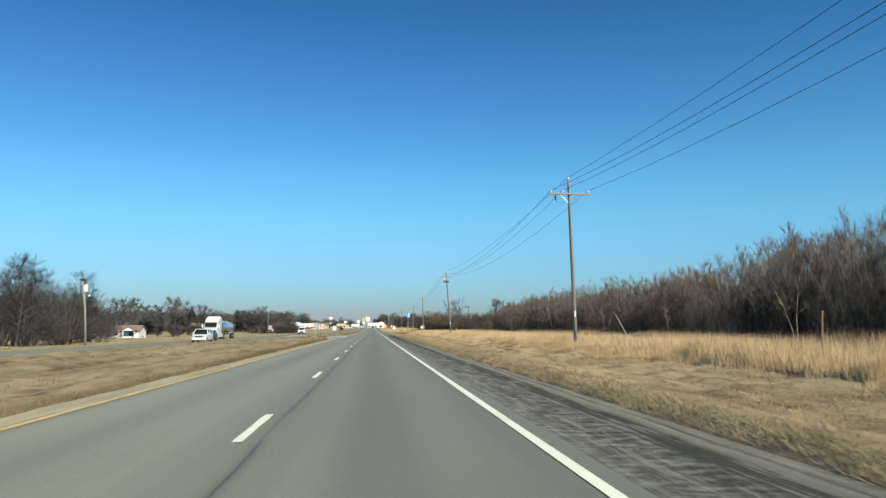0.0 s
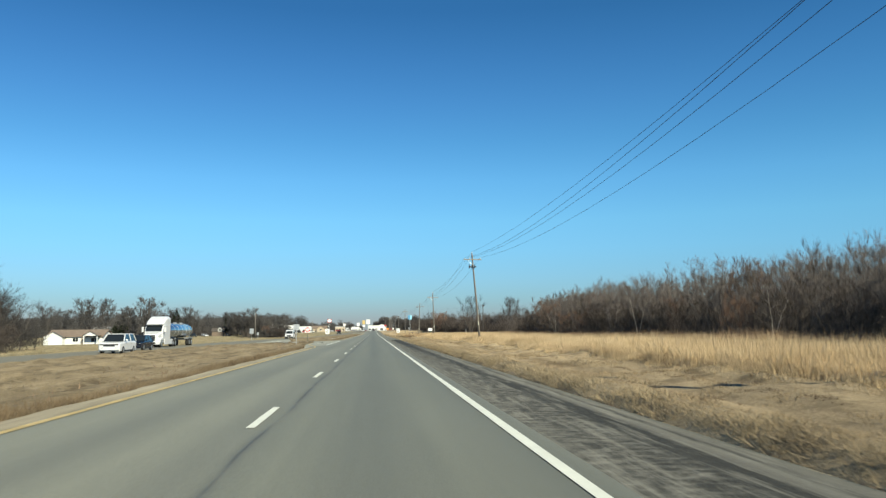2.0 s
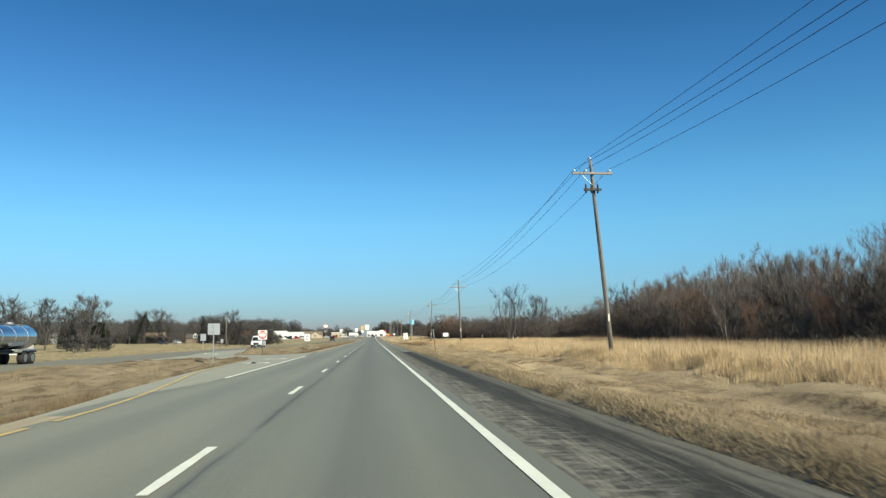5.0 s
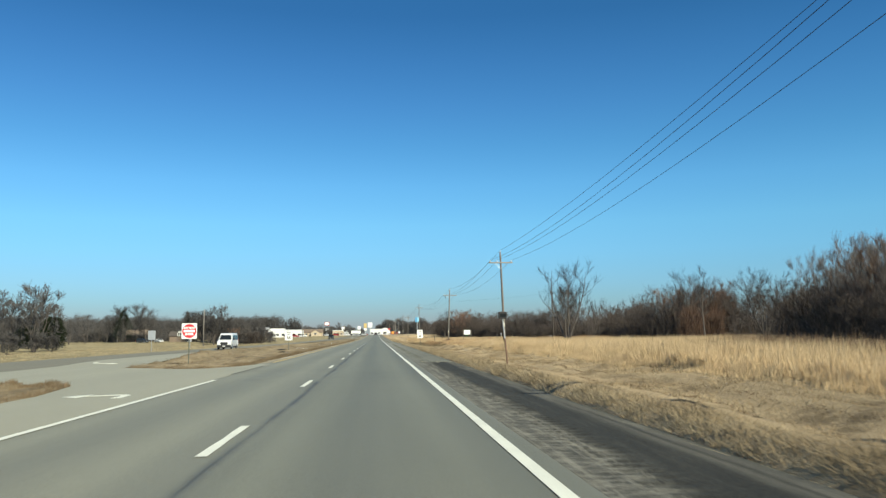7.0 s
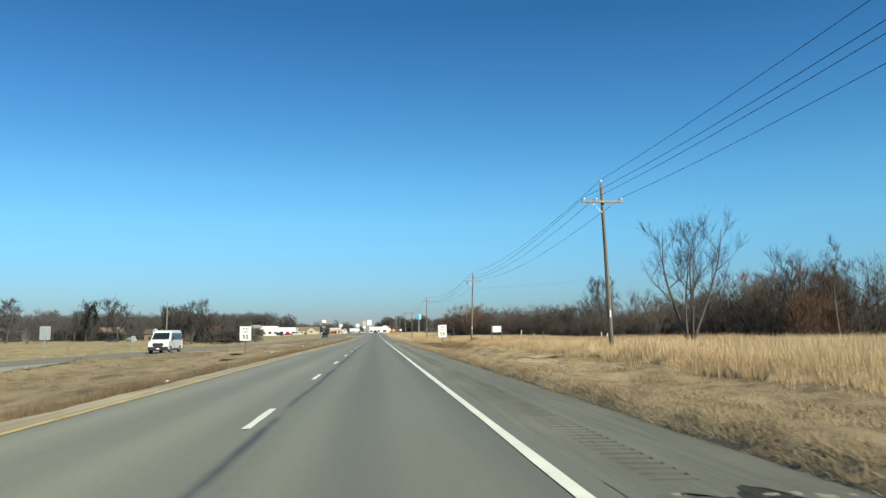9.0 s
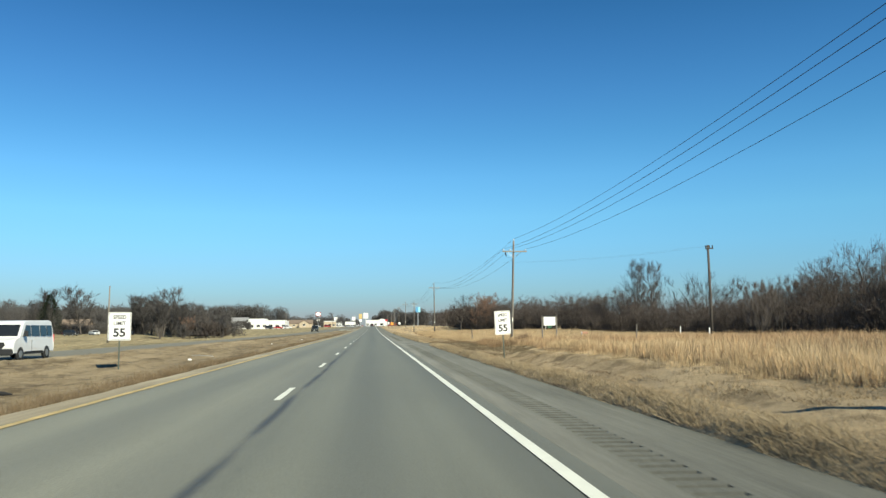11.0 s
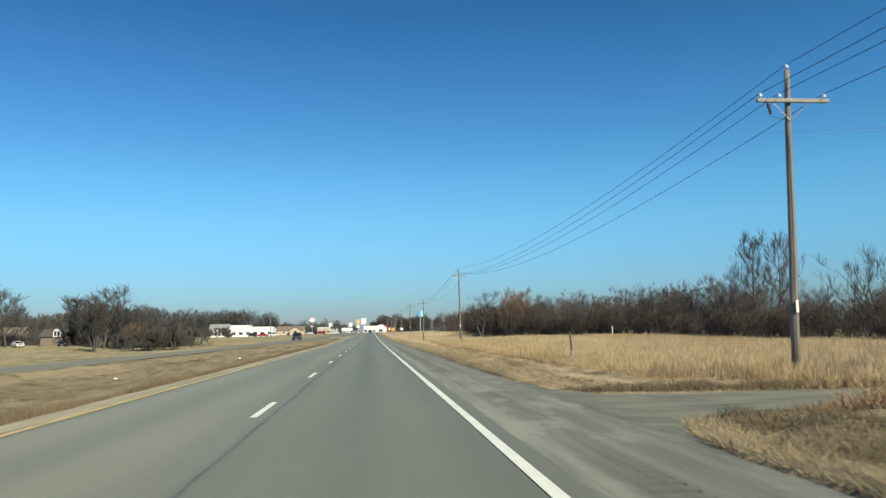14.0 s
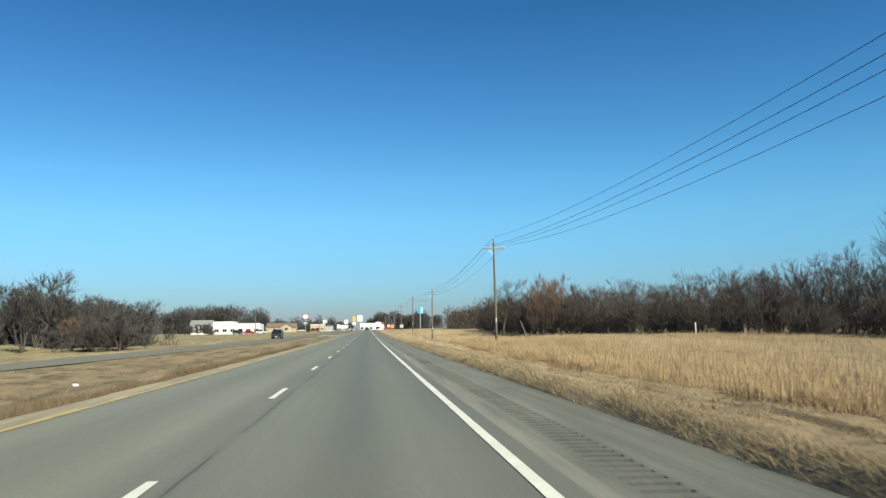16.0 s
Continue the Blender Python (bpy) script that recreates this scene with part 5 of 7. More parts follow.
def cedar(x, y, height, width, seed, rounded=False):
    """A dark evergreen with drooping sprays."""
    rng = np.random.default_rng(seed)
    root = thing("evergreen_tree", "dense dark rounded evergreen shrub in a yard" if rounded else "dense dark green conical evergreen in the field", "tree", "evergreens")
    z0 = float(ground_z(x, y))
    root.location = (x, y, z0)
    part("trunk", Geo().tube([(0, 0, -0.1), (0, 0, height * 0.5), (0, 0, height * 0.9)], [0.16, 0.09, 0.02], 7), M_BARK, root)
    n = 5200
    t = rng.uniform(0.05, 1, n) ** 0.8
    a = rng.uniform(0, 2 * np.pi, n)
    taper = np.sqrt(np.clip(1 - (1.7 * t - 0.75) ** 2, 0.02, 1)) if rounded else (1 - t) ** 0.75
    edge = width / 2 * taper * (0.8 + 0.3 * np.sin(3 * a + 9 * t) * np.sin(7 * t + a)) + 0.08
    r = edge * rng.uniform(0.25, 1, n) ** 0.5
    p = np.stack([r * np.cos(a), r * np.sin(a), t * height], 1)
    d = np.stack([np.cos(a), np.sin(a), rng.uniform(-0.1, 0.7, n)], 1) + rng.normal(0, 0.35, (n, 3))
    q = p + d / np.linalg.norm(d, axis=1)[:, None] * rng.uniform(0.2, 0.5, n)[:, None] * (1 + rounded)
    v, f = twig_arrays(p, q, rng.uniform(0.03, 0.08, n))
    part("crown", raw_mesh("crown", v, f, M_CEDAR), None, root)


cedar(-99.5, 433, 13.0, 13.0, 51)
cedar(-76, 442, 10.0, 3.4, 53)
cedar(-102, 352.5, 7.6, 6.6, 54, True)
cedar(-76.4, 308, 8.0, 6.2, 55, True)
cedar(-98, 345, 6.0, 4.6, 56, True)


def far_wood(name, label, pts, depth, height, n, seed, material, stem=0.05, gap=0.62):
    """A far belt of bare trees: each a rounded crown of twigs over stems, with uneven heights and gaps."""
    rng = np.random.default_rng(seed)
    pts = np.array(pts, dtype=float)
    seg = np.linalg.norm(np.diff(pts, axis=0), axis=1)
    total = seg.sum()
    m = max(4, int(total / (height * gap) * max(1.0, depth / height)))
    along = np.concatenate([[0], np.cumsum(seg)])
    d0 = rng.uniform(0, total, m)
    cx, cy = np.interp(d0, along, pts[:, 0]) + rng.uniform(-0.5, 0.5, m) * depth, np.interp(d0, along, pts[:, 1]) + rng.uniform(-0.5, 0.5, m) * depth
    hh = height * rng.uniform(0.66, 1.0, m) * (0.85 + 0.15 * np.sin(d0 / total * 19 + seed))
    k = rng.integers(0, m, n)
    u = rng.normal(0, 1, (n, 3))
    u /= np.linalg.norm(u, axis=1)[:, None]
    r = rng.uniform(0.15, 1, n) ** 0.6
    low = rng.uniform(0, 1, n) < 0.38
    h = hh[k]
    x = cx[k] + u[:, 0] * r * h * np.where(low, 0.45, 0.36)
    y = cy[k] + u[:, 1] * r * h * np.where(low, 0.45, 0.36)
    z = np.where(low, rng.uniform(0, 0.45, n) * h, (0.60 + 0.36 * u[:, 2] * r) * h)
    p = np.stack([x, y, ground_z(x, y) + z - 0.2], 1)
    d = np.stack([u[:, 0] * 0.5, u[:, 1] * 0.5, rng.uniform(0.5, 1.2, n)], 1) + rng.normal(0, 0.25, (n, 3))
    q = p + d * (rng.uniform(0.05, 0.15, n) * h)[:, None]
    v, f = twig_arrays(p, q, np.full(n, stem) * rng.uniform(0.5, 1.5, n))
    tagged(new(name, raw_mesh(name, v, f, material)), label, "woods", kind="stuff")


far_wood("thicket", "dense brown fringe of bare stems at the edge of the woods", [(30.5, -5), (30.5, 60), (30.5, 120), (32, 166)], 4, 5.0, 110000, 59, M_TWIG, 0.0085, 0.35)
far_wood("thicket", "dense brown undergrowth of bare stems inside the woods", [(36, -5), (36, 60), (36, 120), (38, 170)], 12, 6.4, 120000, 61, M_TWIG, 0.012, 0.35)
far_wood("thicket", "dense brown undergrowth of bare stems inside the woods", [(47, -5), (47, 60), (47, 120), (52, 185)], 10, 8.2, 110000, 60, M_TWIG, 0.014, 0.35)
far_wood("thicket", "dense brown undergrowth of bare stems inside the woods", [(118, 180), (108, 215), (76, 246), (68, 270), (66, 320), (54, 370), (44, 410), (40, 450)], 12, 5.6, 66000, 62, M_TWIG_MID, 0.031)
far_wood("russet_thicket", "russet-brown bare thicket at the corner of the field", [(56, 240), (66, 250), (80, 246), (94, 230)], 8, 9.3, 62000, 73, M_TWIG_RED, 0.018, 0.4)
far_wood("fringe", "fine brown brush at the edge of the field woods", [(112, 190), (90, 222), (60, 250), (54, 275), (53, 300), (49, 345), (38, 385)], 6, 4.2, 136400, 70, M_TWIG_MID, 0.02, 0.4)
far_wood("far_woods", "dark belt of bare trees behind the yards", [(-88, 520), (-115, 505), (-150, 490), (-200, 455)], 30, 12.5, 114240, 71, M_TWIG_HAZE, 0.077, 0.3)
far_wood("undergrowth", "dark bare undergrowth beneath the yard trees", [(-44, 432), (-70, 452), (-95, 462), (-130, 455), (-170, 430)], 16, 6.5, 97920, 72, M_TWIG_HAZE, 0.0485, 0.35)
far_wood("far_woods", "far belt of bare brown woods", [(-72, 745), (-110, 755), (-150, 740), (-210, 700), (-290, 640)], 45, 19.5, 187000, 63, M_TWIG_HAZE, 0.132, 0.2)
far_wood("far_woods", "far belt of bare brown woods", [(-120, 490), (-170, 450), (-230, 400), (-300, 350), (-380, 280)], 36, 13.0, 114240, 64, M_TWIG_HAZE, 0.077, 0.4)
yard = [(rt.choice(["oak", "ash", "multi", "oak"]), rt.uniform(-125, -52), rt.uniform(412, 500), rt.uniform(0.7, 1.0), rt.uniform(0, 360)) for _ in range(56)]
wood_stuff("yard_trees", "bare trees round the yards beyond the field", [q for q in yard if not (abs(q[1] + 78) < 7 and q[2] < 436) and not (abs(q[1] + 99.5 - 0.32 * (433 - q[2])) < 12 and q[2] < 436)], M_TWIG_HAZE, 0.6, 2.8, 0.05)
brush = [("bush", rt.uniform(-52, -39), rt.uniform(394, 414), rt.uniform(0.8, 1.35), rt.uniform(0, 360)) for _ in range(14)]
wood_stuff("far_brush", "dense bare brush along the far roadside", brush, M_TWIG_MID, 0.8, 2.8)
far_wood("far_woods", "far belt of bare brown woods", [(-84, 560), (-105, 570), (-140, 565), (-190, 545)], 26, 11.5, 87040, 69, M_TWIG_HAZE, 0.0684, 0.35)
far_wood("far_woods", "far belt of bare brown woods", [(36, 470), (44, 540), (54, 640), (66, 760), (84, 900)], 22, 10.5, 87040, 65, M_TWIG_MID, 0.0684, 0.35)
far_wood("far_woods", "far rise of bare woods behind the town", [(-2, 1150), (20, 1160), (45, 1150), (70, 1150)], 50, 25.0, 70720, 66, M_TWIG_HAZE, 0.1254, 0.3)
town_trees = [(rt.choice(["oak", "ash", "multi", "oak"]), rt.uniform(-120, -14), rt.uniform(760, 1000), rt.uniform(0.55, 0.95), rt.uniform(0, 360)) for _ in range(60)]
wood_stuff("town_trees", "bare trees scattered through the town", [q for q in town_trees if q[1] < -20 - 0.1 * (q[2] - 760) or q[2] > 900], M_TWIG_HAZE, 0.3, 5.5, 0.06)
far_wood("far_woods", "far line of trees behind the town", [(-190, 1200), (-140, 1180), (-80, 1200), (-25, 1250)], 50, 17.0, 92480, 67, M_TWIG_HAZE, 0.2052, 0.3)
far_wood("far_woods", "far belt of bare brown woods", [(90, 150), (110, 260), (120, 400), (110, 520)], 40, 9.6, 76160, 68, M_TWIG_HAZE, 0.0513, 0.5)


# ---- power line ----
def utility_pole(base, top, arm_z, arm_x, gear=""):
    """A leaning wooden pole with a crossarm, pin insulators and braces. Returns the wire points."""
    x, y = base
    z0 = float(ground_z(x, y))
    tx, tz = top
    root = thing("utility_pole", "weathered grey wooden utility pole with a bleached crossarm", "utility pole", "power line poles")
    root.location = (x, y, z0)
    H = tz - z0
    lean = (tx - x) / H
    pts = [(lean * h, 0.02 * math.sin(h), h) for h in (-0.3, H * 0.2, H * 0.4, H * 0.6, H * 0.8, H)]
    part("pole", Geo().tube(pts, [0.135, 0.127, 0.118, 0.107, 0.094, 0.083], 12), M_POLE, root, smooth=True)
    az = arm_z - z0
    a0, a1 = arm_x[0] - x, arm_x[1] - x
    c = lean * az
    part("crossarm", Geo().box(a0, a1, -0.20, -0.09, az - 0.06, az + 0.06, 0.012), M_ARM, root, "bleached wooden crossarm")
    for s in (-1, 1):
        part("brace", Geo().tube([(c + s * 0.62, -0.145, az - 0.05), (c + s * 0.03, -0.11, az - 0.62)], [0.014, 0.014], 5), M_STEEL, root)
    part("bolt", Geo().tube([(c, -0.23, az), (c, 0.16, az)], [0.018, 0.018], 6), M_STEEL, root)
    spots = [(lean * H, 0.0, H + 0.16), (a0 + 0.12, -0.145, az + 0.2), (a0 + (c - a0) * 0.68, -0.145, az + 0.2), (a1 - 0.14, -0.145, az + 0.2)]
    for ix, iy, iz in spots:
        ins = part("insulator", Geo().tube([(ix, iy, iz - 0.10), (ix, iy, iz - 0.06), (ix, iy, iz - 0.05), (ix, iy, iz - 0.01), (ix, iy, iz), (ix, iy, iz + 0.04)], [0.03, 0.075, 0.055, 0.06, 0.035, 0.03], 10), M_PORC, root, smooth=True)
        part("pin", Geo().tube([(ix, iy, iz - 0.2), (ix, iy, iz - 0.08)], [0.014, 0.014], 5), M_STEEL, ins)
    if gear == "cutout":
        gx = a0 + (c - a0) * 0.26
        part("fuse_cutout", Geo().tube([(gx, -0.2, az - 0.07), (gx, -0.3, az - 0.2), (gx + 0.05, -0.32, az - 0.5)], [0.03, 0.055, 0.04], 8), M_PLASTIC, root, "dark hanging fuse cutout")
        part("jumper_wire", Geo().tube([(gx, -0.3, az - 0.55), (gx + 0.5, -0.2, az - 0.62), (c - 0.1, -0.1, az - 0.45)], [0.008, 0.008, 0.008], 4), M_WIRE, root)
    if gear == "switch":
        part("lower_bracket", Geo().box(c - 0.5, c + 0.45, -0.25, -0.12, az - 0.95, az - 0.83, 0.01), M_PLASTIC, root, "dark equipment bracket")
        for s in (-0.4, -0.1, 0.25):
            part("arrester", Geo().tube([(c + s, -0.2, az - 1.1), (c + s, -0.2, az - 0.95), (c + s, -0.2, az - 0.6)], [0.04, 0.07, 0.04], 8), M_PLASTIC, root, "dark surge arrester")
    # pole plate and ground wire
    part("pole_tag", Geo().box(lean * 2.2 - 0.04, lean * 2.2 + 0.04, -0.175, -0.165, 1.98, 2.36), M_WHITE, root)
    part("ground_wire", Geo().tube([(lean * h - 0.03, -0.15 + 0.004 * h, h) for h in (0, H * 0.35, H * 0.7, H - 0.3)], [0.008] * 4, 4), M_WIRE, root)
    return [Vector(root.location) + Vector(p) + Vector((0, 0, 0.03)) for p in spots]


LINE = [
    utility_pole((15.0, -36), (14.8, 11.0), 10.0, (13.7, 16.2)),
    utility_pole((14.72, 39.4), (14.42, 11.1), 10.15, (13.1, 15.85), "cutout"),
    utility_pole((14.6, 118.0), (13.75, 10.75), 10.0, (12.7, 14.9), "switch"),
    utility_pole((14.55, 187.5), (14.25, 9.45), 8.4, (13.1, 15.45)),
    utility_pole((15.1, 253.0), (15.45, 9.6), 8.55, (14.3, 16.7), "cutout"),
    utility_pole((14.6, 338.0), (14.5, 10.3), 9.35, (13.45, 15.65)),
    utility_pole((14.0, 406.0), (14.1, 8.95), 8.1, (13.1, 15.2)),
    utility_pole((14.5, 476.0), (14.6, 11.0), 10.0, (13.4, 15.6)),
    utility_pole((14.5, 548.0), (14.5, 11.3), 10.4, (13.4, 15.6)),
    utility_pole((14.2, 620.0), (14.2, 11.6), 10.6, (13.1, 15.3)),
]
for i, (a, b) in enumerate(zip(LINE[:-1], LINE[1:])):
    for slack, p, q in zip((0.85, 1.4, 1.28, 1.25) if i < 3 else (1.15, 1.22, 1.27, 1.25), a, b):
        span = (q - p).length
        sag = slack * (span / 75) ** 2
        pts = [p.lerp(q, t) - Vector((0, 0, 4 * sag * t * (1 - t))) for t in np.linspace(0, 1, 15)]
        tagged(new("power_wire", Geo().tube(pts, [0.011] * 15, 5).mesh("power_wire", M_WIRE)), "thin dark sagging overhead wire between utility poles", "wire", "power line wires")

# side pole carrying a branch line away from the road
side = thing("utility_pole", "dark brown wooden pole with a short equipment arm", "utility pole")
sz = float(ground_z(34, 251))
side.location = (34.1, 251, sz)
part("pole", Geo().tube([(0, 0, -0.2), (0, 0, 4), (-0.05, 0, 9.0 - sz)], [0.14, 0.125, 0.105], 12), M_BARK, side, smooth=True)
part("crossarm", Geo().box(-0.35, 0.42, -0.16, -0.05, 8.62 - sz, 8.74 - sz, 0.01), M_PLASTIC, side)
for s in (-0.3, 0.05, 0.36):
    part("insulator", Geo().tube([(s, -0.1, 8.75 - sz), (s, -0.1, 8.82 - sz), (s, -0.1, 8.98 - sz)], [0.03, 0.07, 0.03], 8), M_PLASTIC, side)
part("brace", Geo().tube([(-0.3, -0.1, 8.6 - sz), (-0.02, -0.1, 8.15 - sz)], [0.02, 0.02], 5), M_PLASTIC, side)
for j in (1, 3):
    p, q = LINE[4][j] - Vector((0, 0, 1.3)), Vector((34.1 + (-0.3 if j == 1 else 0.3), 250.9, 8.95))
    pts = [p.lerp(q, t) - Vector((0, 0, 1.2 * t * (1 - t))) for t in np.linspace(0, 1, 9)]
    tagged(new("branch_wire", Geo().tube(pts, [0.0045] * 9, 4).mesh("branch_wire", M_WIRE)), "thin branch wire to a side pole", "wire", "power line wires")


def stake(x, y, height, tip, r, material, label, name="marker_post", cap=None):
    """A slim post, leaning by tip, with a chamfered head."""
    root = thing(name, label, "post")
    root.location = (x, y, float(ground_z(x, y)))
    part("post", Geo().tube([(0, 0, -0.2), (tip * 0.5, 0, height * 0.5), (tip, 0, height - r * 0.6), (tip, 0, height)], [r, r, r, r * 0.5], 8), material, root)
    if cap:
        part("cap", Geo().tube([(tip, 0, height - 0.16), (tip, 0, height + 0.01)], [r * 1.25, r * 1.2], 8), cap, root, "pale cap")
    return root


stake(18.7, 39.9, 2.15, -1.15, 0.035, M_ARM, "pale leaning guy-wire guard in the tall grass", "guy_guard")
stake(17.6, 337, 2.0, -0.8, 0.035, M_ARM, "pale leaning guy-wire guard in the tall grass", "guy_guard")
field_post = stake(14.5, 277.4, 1.5, -0.09, 0.062, M_BARK, "dark weathered fence post with a pale foot", "fence_post")
part("foot_guard", Geo().box(-0.09, 0.09, -0.09, 0.09, -0.1, 0.34, 0.03), M_ARM, field_post, "pale block round the foot")
stake(21.4, 236, 1.5, 0.06, 0.05, M_POLE, "thin weathered post in the tall grass", "fence_post")
stake(38, 268, 1.3, 0.0, 0.06, M_SIGNW, "white marker stake at the field", "marker_stake")
stake(41, 352, 1.5, 0.0, 0.07, M_SIGNW, "white marker stake before the woods", "marker_stake")
stake(33.5, 250.2, 1.0, 0.0, 0.06, M_SIGNW, "white marker stake at the field", "marker_stake")
stake(18.4, 18, 1.9, 0.1, 0.04, M_TWIG_RED, "thin russet stake in the tall grass", "marker_stake")
box_post = stake(7.35, 143.9, 1.2, -0.11, 0.034, M_TWIG_RED, "leaning rusty steel post carrying a small dark box", "delineator_post")
part("upper_post", Geo().tube([(-0.11, 0, 1.17), (-0.2, 0, 2.08)], [0.026, 0.026], 8), M_ALU, box_post, "pale upper post")
box = part("sensor_box", Geo().box(-0.36, -0.02, -0.1, 0.1, 1.99, 2.27, 0.02), M_PLASTIC, box_post, "dark square box")
part("lens", Geo().box(-0.31, -0.07, -0.115, -0.095, 2.05, 2.20, 0.006), M_GLASS, box, "dark glass front")


# ---- road signs ----
def plate(w, h, t, r=0.06, y0=0.0):
    """An upright rounded plate in the x-z plane, facing -y, its middle at the origin."""
    out = []
    for cx, cz, a0 in ((w / 2 - r, h / 2 - r, 0), (-w / 2 + r, h / 2 - r, 90), (-w / 2 + r, -h / 2 + r, 180), (w / 2 - r, -h / 2 + r, 270)):
        for k in range(5):
            a = radians(a0 + k * 22.5)
            out.append((cx + r * math.cos(a), cz + r * math.sin(a)))
    return Geo().prism(out, y0, y0 + t)


def lift(geo, dx, dz):
    geo.v = [(x + dx, y, z + dz) for x, y, z in geo.v]
    return geo


def sign_text(body, size, x, z, y, parent, material, name="lettering", squash=1.0, bold=0.012):
    """Raised lettering from the built-in font, turned into a mesh."""
    c = bpy.data.curves.new(name, "FONT")
    c.body, c.size, c.align_x, c.align_y, c.extrude, c.offset = body, size, "CENTER", "CENTER", 0.001, bold
    tmp = bpy.data.objects.new("tmp", c)
    me = bpy.data.meshes.new_from_object(tmp)
    bpy.data.objects.remove(tmp)
    me.transform(Matrix.Translation((x, y, z)) @ Matrix.Rotation(radians(90), 4, "X") @ Matrix.Diagonal((squash, 1, 1, 1)))
    me.materials.clear()
    me.materials.append(material)
    return part(name, me, None, parent)


def sign_post(root, z_top):
    part("post", Geo().box(-0.028, 0.028, 0.012, 0.045, -0.25, z_top, 0.006), M_POST, root, "weathered steel channel post")


def speed_sign(x, y, zc, w, h, turn, lean, label):
    root = thing("speed_limit_sign", label, "road sign", "speed limit signs")
    z0 = float(ground_z(x, y))
    root.matrix_basis = pose(x, y, z0, 0, lean, turn)
    c = zc - z0
    sign_post(root, c + h / 2 - 0.05)
    face = part("sign_plate", lift(plate(w, h, 0.008), 0, c), M_SIGNW, root, "white sign plate")
    rim = plate(w - 0.05, h - 0.05, 0.002, 0.05, -0.003)
    part("border", lift(rim, 0, c), M_BLACK, face)
    part("face", lift(plate(w - 0.085, h - 0.085, 0.002, 0.045, -0.006), 0, c), M_SIGNW, face)
    k = h / 1.22
    sign_text("SPEED", 0.225 * k, 0, c + 0.39 * k, -0.012, face, M_BLACK, squash=0.92, bold=0.005)
    sign_text("LIMIT", 0.225 * k, 0, c + 0.12 * k, -0.012, face, M_BLACK, squash=0.98, bold=0.005)
    sign_text("55", 0.49 * k, 0, c - 0.29 * k, -0.012, face, M_BLACK, squash=1.1, bold=0.014)
    for s in (-0.3, 0.3):
        part("bolt", Geo().tube([(0, -0.012, c + s * h), (0, 0.0, c + s * h)], [0.012, 0.012], 6), M_STEEL, face)
    return root


speed_sign(7.9, 215.3, 1.53, 0.79, 1.09, 14, -2.5, "white speed limit 55 sign on a leaning steel post")
speed_sign(-9.5, 215.9, 1.5, 1.0, 1.26, 0, 0, "white speed limit 55 sign in the grass median")

dne = thing("do_not_enter_sign", "white square sign with a red disc in the median", "road sign")
dz = float(ground_z(-9.85, 163))
dne.location = (-9.85, 163, dz)
sign_post(dne, 2.2 - dz)
dface = part("sign_plate", lift(plate(0.95, 0.98, 0.008, 0.05), 0, 1.78 - dz), M_SIGNW, dne, "white square plate")
disc = [(0.44 * math.cos(a), 0.44 * math.sin(a)) for a in np.linspace(0, 2 * math.pi, 36, endpoint=False)]
part("red_disc", lift(Geo().prism(disc, -0.004, -0.001), 0, 1.78 - dz), M_RED, dface, "red disc")
part("white_bar", lift(plate(0.70, 0.15, 0.002, 0.02, -0.007), 0, 1.78 - dz), M_SIGNW, dface, "white bar")
sign_text("DO NOT", 0.17, 0, 1.97 - dz, -0.0085, dface, M_SIGNW)
sign_text("ENTER", 0.17, 0, 1.58 - dz, -0.0085, dface, M_SIGNW)


def sign_back(x, y, w, h, zc, label):
    root = thing("road_sign_back", label, "road sign", "signs seen from behind")
    z0 = float(ground_z(x, y))
    root.location = (x, y, z0)
    part("sign_plate", lift(plate(w, h, 0.008, 0.05), 0, zc - z0), M_ALU, root, "bare aluminium sign back")
    part("post", Geo().box(-0.035, 0.035, -0.05, -0.012, -0.25, zc - z0 + h / 2 - 0.06, 0.006), M_STEEL, root)
    for s in (-0.28, 0.28):
        part("bracket", Geo().box(-w * 0.35, w * 0.35, -0.012, -0.001, zc - z0 + s * h - 0.02, zc - z0 + s * h + 0.02), M_STEEL, root)


sign_back(-8.7, 131.6, 0.8, 0.76, 2.05, "aluminium back of a square sign at the crossover")
sign_back(-28.5, 221, 0.98, 1.25, 1.75, "tall aluminium sign back beside the far carriageway")
sign_back(-33, 262, 0.6, 0.8, 1.0, "small aluminium sign back beside the far carriageway")

board = thing("field_sign", "white board with a small green plate on two wooden posts", "sign")
bz = float(ground_z(18.4, 251))
board.location = (18.4, 251, bz)
for s in (-0.74, 0.62):
    part("post", Geo().box(s - 0.06, s + 0.06, 0.0, 0.1, -0.3, 2.36 - bz, 0.01), M_POLE, board)
bp = part("panel", lift(Geo().box(-0.62, 0.50, -0.03, 0.0, -0.40, 0.40, 0.01), 0, 1.8 - bz), M_SIGNW, board, "white panel")
part("frame", lift(Geo().box(-0.80, 0.68, -0.028, 0.02, 0.46, 0.54).box(-0.66, -0.62, -0.035, 0.02, -0.44, 0.46).box(0.50, 0.54, -0.035, 0.02, -0.44, 0.46).box(-0.68, 0.56, -0.034, 0.02, -0.46, -0.40), 0, 1.8 - bz), M_PLASTIC, bp, "dark frame")
part("lower_panel", lift(Geo().box(-0.24, 0.12, -0.03, 0.0, -0.64, -0.46), 0, 1.8 - bz), M_GREEN, board, "dark green panel")


